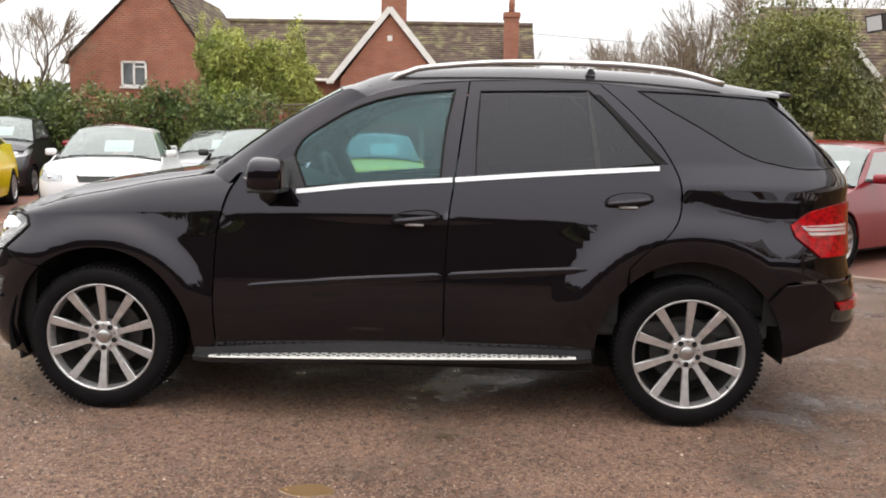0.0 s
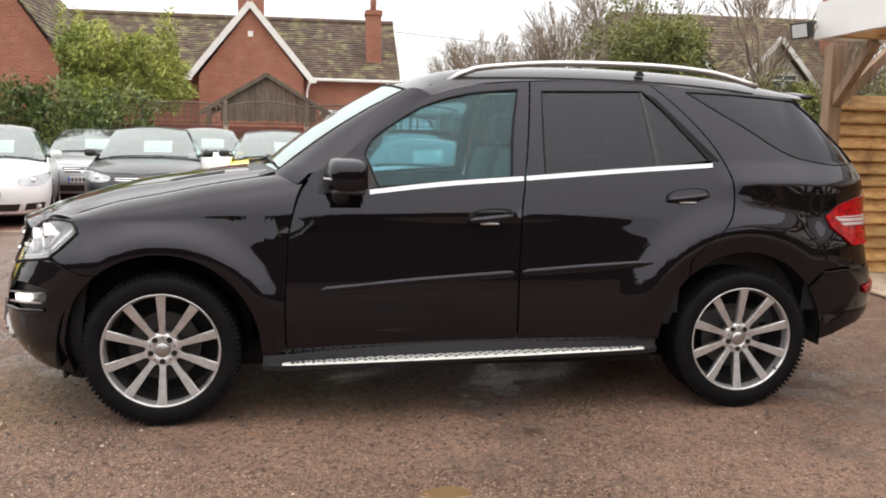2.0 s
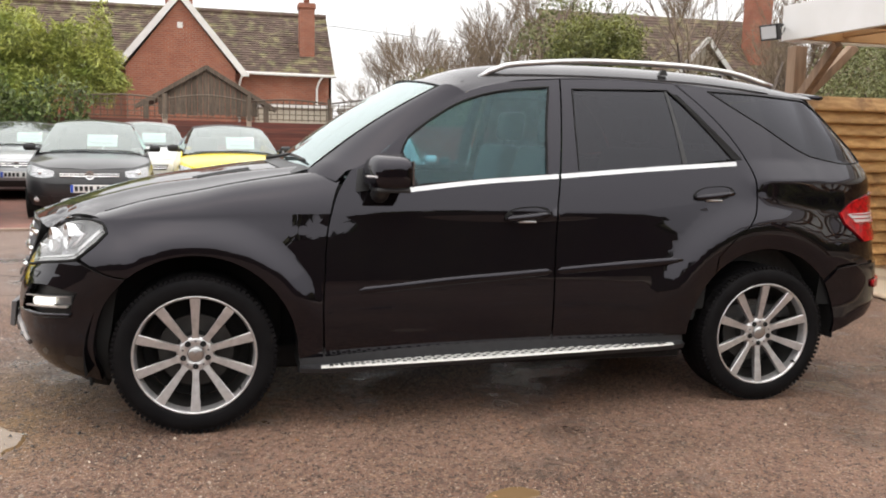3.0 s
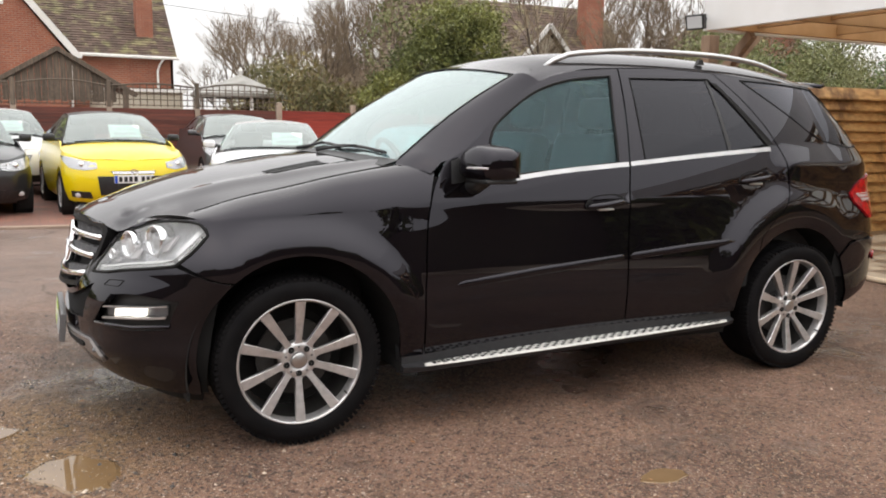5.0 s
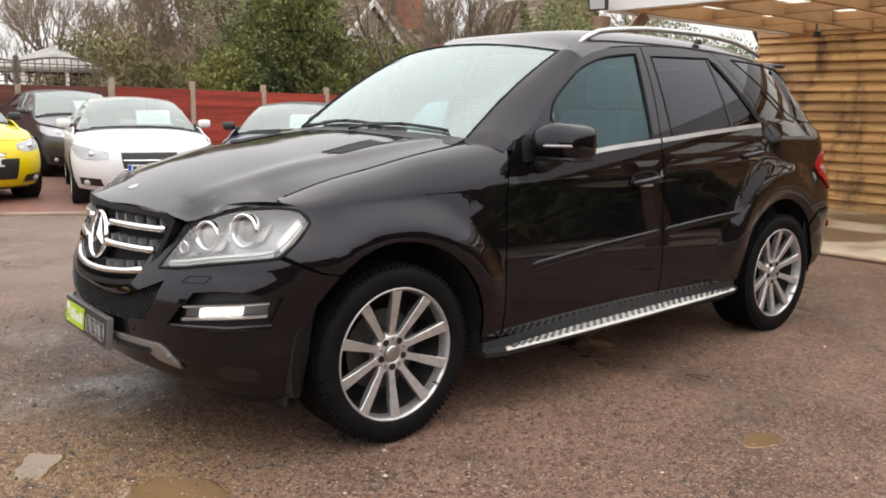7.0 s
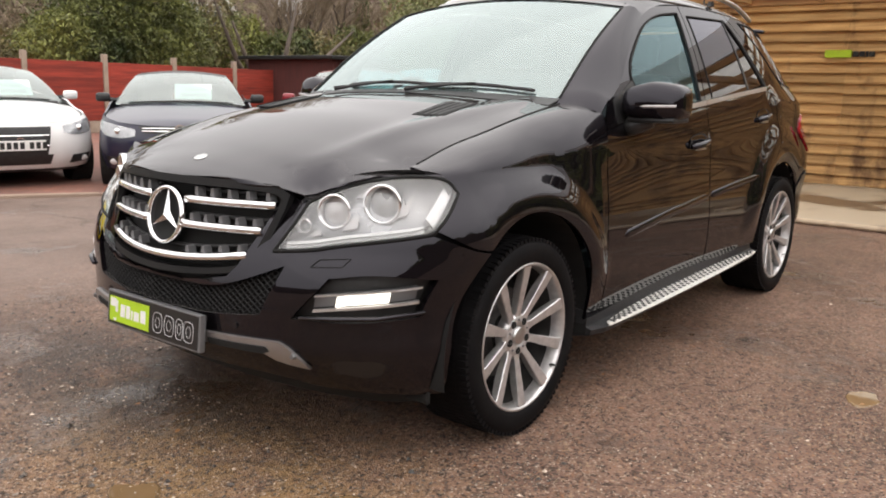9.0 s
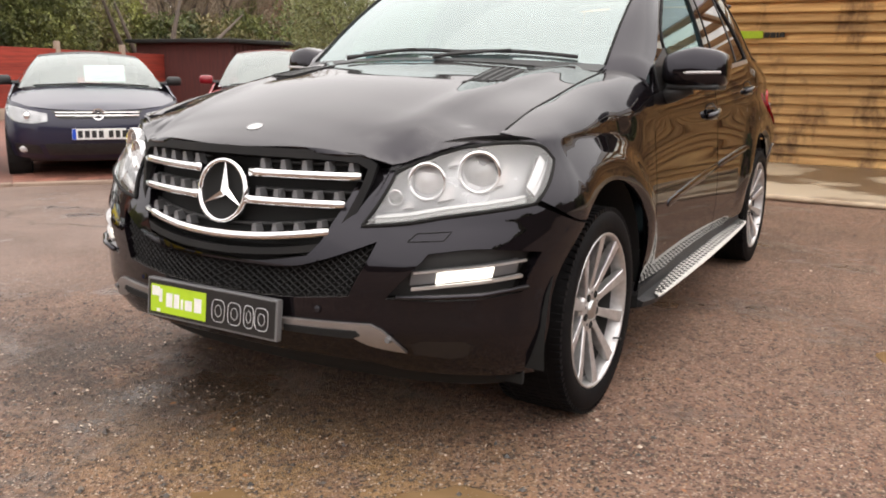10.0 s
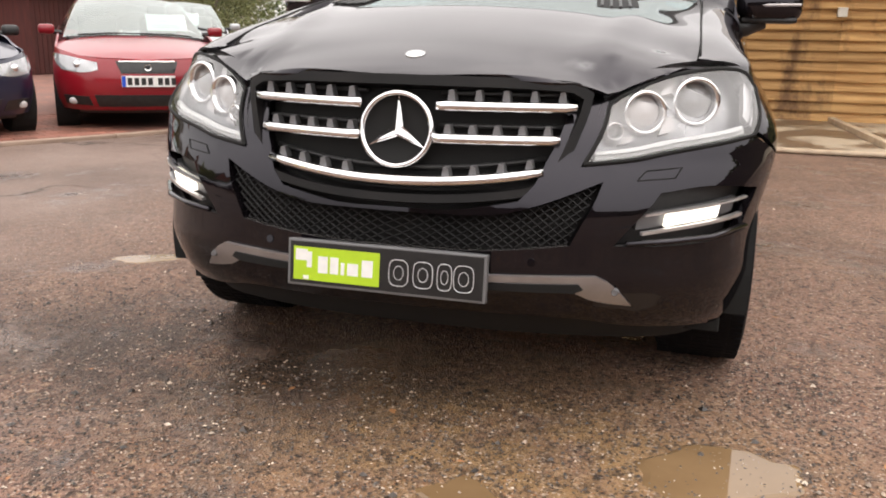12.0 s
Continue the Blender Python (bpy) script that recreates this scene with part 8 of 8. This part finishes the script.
        g = (lambda u, z, s=s: (lambda p: (s * p[0], p[1], p[2]))(F(u, z, 0.008)))
        patch("lens", lo_, g, LENS, hl, both=False, step=0.06, depth=0.006, flip=s < 0)
        g2 = (lambda u, z, s=s: (lambda p: (s * p[0], p[1], p[2]))(F(u, z, 0.003)))
        patch("reflector", lo_, g2, LAMP_BOWL, hl, both=False, step=0.06, depth=0, flip=s < 0)
        so = loop([fx(W * 0.6, 0.25), fx(W * 0.88, 0.27)], [fx(W * 0.88, 0.27), fx(W * 0.9, 0.36)], [fx(W * 0.9, 0.36), fx(W * 0.64, 0.345)], [fx(W * 0.64, 0.345), fx(W * 0.6, 0.25)], step=0.05)
        patch("side_intake", so, g2, TRIM, c, both=False, step=0.06, depth=0.008, flip=s < 0)
        px, py, pz = F(fx(W * 0.74, nose - 0.05)[0], nose - 0.05, 0.004)
        bm = bmesh.new()
        bmesh.ops.create_uvsphere(bm, u_segments=12, v_segments=8, radius=0.035, matrix=Matrix.Translation((s * px, py, pz)))
        part("projector", bm, CHROME, hl, smooth=True)
        px, py, pz = F(fx(W * 0.8, 0.3)[0], 0.3, 0.004)
        bm = bmesh.new()
        bmesh.ops.create_uvsphere(bm, u_segments=12, v_segments=8, radius=0.045, matrix=Matrix.Translation((s * px, py, pz)) @ Matrix.Diagonal((1, 0.5, 0.8, 1)))
        part("fog_lamp", bm, LAMP_CLEAR, c, smooth=True)
    gw, g0, g1 = grille
    gh = loop([(0.0, g0), fx(gw * 0.85, g0)], [fx(gw * 0.85, g0), fx(gw, g1)], [fx(gw, g1), (0.0, g1)], step=0.05)
    patch("grille", both_sides(gh + [(0.0, g1)]), lambda u, z: F(u, z, 0.006), TRIM, c, both=False, step=0.06, depth=0.01)
    for zz in ([g0 + (g1 - g0) * 0.33, g0 + (g1 - g0) * 0.7] if band else [g1 - 0.005]):
        bm = bmesh.new()
        uu = fx(gw * 0.9, zz)[0]
        add_tube(bm, [F(-uu + 2 * uu * k / 14 + 1e-5, zz, 0.012) for k in range(15)], 0.007, 5)
        part("grille_bar", bm, CHROME, c)
    iw, i0, i1 = intake
    ih = loop([(0.0, i0), fx(iw * 0.92, i0)], [fx(iw * 0.92, i0), fx(iw, i1)], [fx(iw, i1), (0.0, i1)], step=0.05)
    patch("lower_intake", both_sides(ih + [(0.0, i1)]), lambda u, z: F(u, z, 0.005), TRIM, c, both=False, step=0.06, depth=0.01)
    patch("sill_lip", both_sides(loop([(0.0, 0.17), (0.7, 0.17)], [(0.7, 0.17), (0.7, 0.215)], [(0.7, 0.215), (0.0, 0.215)], step=0.06) + [(0.0, 0.215)]), lambda u, z: F(u, z, -0.012), TRIM, c, both=False, step=0.09)
    if badge:
        bm = bmesh.new()
        p = F(1e-5, (g0 + g1) / 2, 0.02)
        add_lathe(bm, [(badge * 0.78, 0.0), (badge, -0.004), (badge, 0.012)], 20, Matrix.Translation(p))
        add_prism(bm, [(-badge * 0.5, badge * 0.55), (-badge * 0.28, badge * 0.55), (0, -badge * 0.35), (badge * 0.28, badge * 0.55), (badge * 0.5, badge * 0.55), (0, -badge * 0.75)], -0.004, 0.004, Matrix.Translation(p))
        part("badge", bm, CHROME, c)
    if plate:
        pl = new("number_plate")
        pl.parent = c
        pp = Vector(F(1e-5, plate_z, 0.02))
        bm = bmesh.new()
        add_box(bm, -0.26, 0.26, pp.y - 0.006, pp.y + 0.03, plate_z - 0.055, plate_z + 0.055, 0.004)
        part("plate_board", bm, plate, pl)
        for k in range(7):
            xk = -0.205 + 0.066 * k + (0.03 if k > 3 else 0)
            bm = bmesh.new()
            add_box(bm, xk, xk + 0.045, pp.y - 0.009, pp.y - 0.005, plate_z - 0.036, plate_z + 0.036)
            part("plate_bar", bm, INK, pl)
        bm = bmesh.new()
        add_box(bm, -0.258, -0.222, pp.y - 0.008, pp.y - 0.005, plate_z - 0.052, plate_z + 0.052)
        part("plate_strip", bm, BLUE, pl)
    # inside: dark cabin with seat tops, price card behind the screen
    bm = bmesh.new()
    add_box(bm, -W * 0.8, W * 0.8, 1.15, L - 0.4, 0.3, zb - 0.02, 0.03)
    for s in (-0.36, 0.36):
        add_box(bm, s - 0.22, s + 0.22, 2.25, 2.4, zb - 0.1, zb + 0.22, 0.06)
        add_box(bm, s - 0.12, s + 0.12, 2.36, 2.44, zb + 0.2, zb + 0.36, 0.04)
    part("cabin", bm, DASH, c)
    bm = bmesh.new()
    add_box(bm, -W * 0.85, W * 0.85, 0.45, L - 0.3, 0.15, 0.5)
    part("underbody", bm, SHELL, c)
    if sign is not None:
        cd = new("price_card")
        cd.parent = c
        m = Matrix.Translation(B(sign / 0.6).lerp(T(sign / 0.6), 0.3) + Vector((0.0, 0.03, 0.0))) @ pose(0, 0, 0, -48)
        bm = bmesh.new()
        add_box(bm, -0.22, 0.22, -0.003, 0.003, -0.1, 0.17, 0.002, m)
        part("card", bm, SIGN, cd)
        bm = bmesh.new()
        for x0, x1, z0, z1 in ((-0.16, 0.16, -0.06, 0.0), (-0.1, 0.12, 0.05, 0.08)):
            add_box(bm, x0, x1, -0.006, -0.003, z0, z1, 0, m)
        part("card_bar", bm, PENCIL, cd)
    bm = bmesh.new()
    add_tube(bm, [B(-0.8 + 0.16 * k) + Vector((0, 0.015, 0.018)) for k in range(11)], 0.007, 5)
    part("wiper", bm, TRIM, c)
    for s in (1, -1):
        for yy in (AX, RX):
            parked_wheel(c, pose(s * (W - 0.1), yy, 0.312, 0, 0, 90 if s > 0 else -90))
            bm = bmesh.new()
            add_lathe(bm, [(0.35, -0.1), (0.35, 0.12), (0.01, 0.12)], 24, pose(s * (W - 0.1), yy, 0.312, 0, 0, 90 if s > 0 else -90))
            part("arch_liner", bm, SHELL, c)
    c.matrix_basis = pose(x, y, 0.017, 0, 0, yaw)
    return c


DARKP = paint("dark_grey_paint", (0.02, 0.02, 0.022))
WHITEP, YELLOWP = paint("white_paint", (0.78, 0.78, 0.78)), paint("yellow_paint", (0.75, 0.58, 0.0))
NAVYP, REDP, GREYP = paint("navy_paint", (0.013, 0.013, 0.035)), paint("red_paint", (0.24, 0.008, 0.016)), paint("grey_paint", (0.07, 0.068, 0.072), 0.3)
SILVERP = paint("silver_paint", (0.42, 0.43, 0.44), 0.4)
parked_car("white hatchback with black twin grille and price card", -3.78, 7.4, 14, WHITEP, 0.9, 4.3, 1.46, 0.72, grille=(0.27, 0.60, 0.70), intake=(0.5, 0.24, 0.34), badge=0, plate_z=0.48, band=False)
parked_car("dark grey hatchback with slatted grille and price card", -1.8, 8.3, 6, DARKP, 0.895, 4.2, 1.48, 0.74, grille=(0.44, 0.62, 0.70), badge=0.06)
parked_car("bright yellow hatchback with dark roof and black intake", 0.3, 8.0, 5, YELLOWP, 0.857, 3.95, 1.45, 0.765, GREYP, grille=(0.3, 0.585, 0.63), intake=(0.46, 0.3, 0.56), badge=0.05, plate_z=0.52)
parked_car("white hatchback with tall black grille and price card", 1.95, 6.85, -14, WHITEP, 0.885, 4.3, 1.35, 0.7, grille=(0.33, 0.36, 0.67), intake=(0.34, 0.25, 0.36), badge=0.045, plate_z=0.47, sign=0.18)
parked_car("navy soft-top hatchback with slatted grille", 3.12, 5.6, -36, NAVYP, 0.895, 4.25, 1.32, 0.69, TRIM, grille=(0.44, 0.62, 0.70), badge=0.06, plate_z=0.46)
parked_car("red hatchback with chrome-edged grille", 4.75, 4.6, -50, REDP, 0.89, 4.3, 1.41, 0.71, grille=(0.3, 0.58, 0.70), badge=0.035, plate_z=0.5, band=False, sign=0.3)
parked_car("yellow hatchback with black lower intake", -6.42, 7.0, 18, YELLOWP, 0.85, 3.95, 1.48, 0.76, grille=(0.34, 0.6, 0.68), plate_z=0.42)
parked_car("black crossover with silver grille mark", -8.1, 11.5, 12, DARKP, 0.9, 4.4, 1.66, 0.92, grille=(0.4, 0.62, 0.8), badge=0.07)
parked_car("red hatchback parked against the hedge", -6.1, 12.2, 8, REDP, 0.87, 4.0, 1.56, 0.8)
parked_car("silver-grey saloon car parked against the hedge", -3.6, 12.0, 8, SILVERP, 0.9, 4.4, 1.45, 0.74)
parked_car("white hatchback parked against the fence", -1.3, 11.6, 6, WHITEP, 0.88, 4.1, 1.5, 0.78)
parked_car("dark grey people carrier parked against the fence", 2.8, 11.2, 0, GREYP, 0.9, 4.4, 1.47, 0.8)
parked_car("silver estate car beyond the red car", 8.3, 6.6, -58, SILVERP, 0.9, 4.5, 1.5, 0.8)
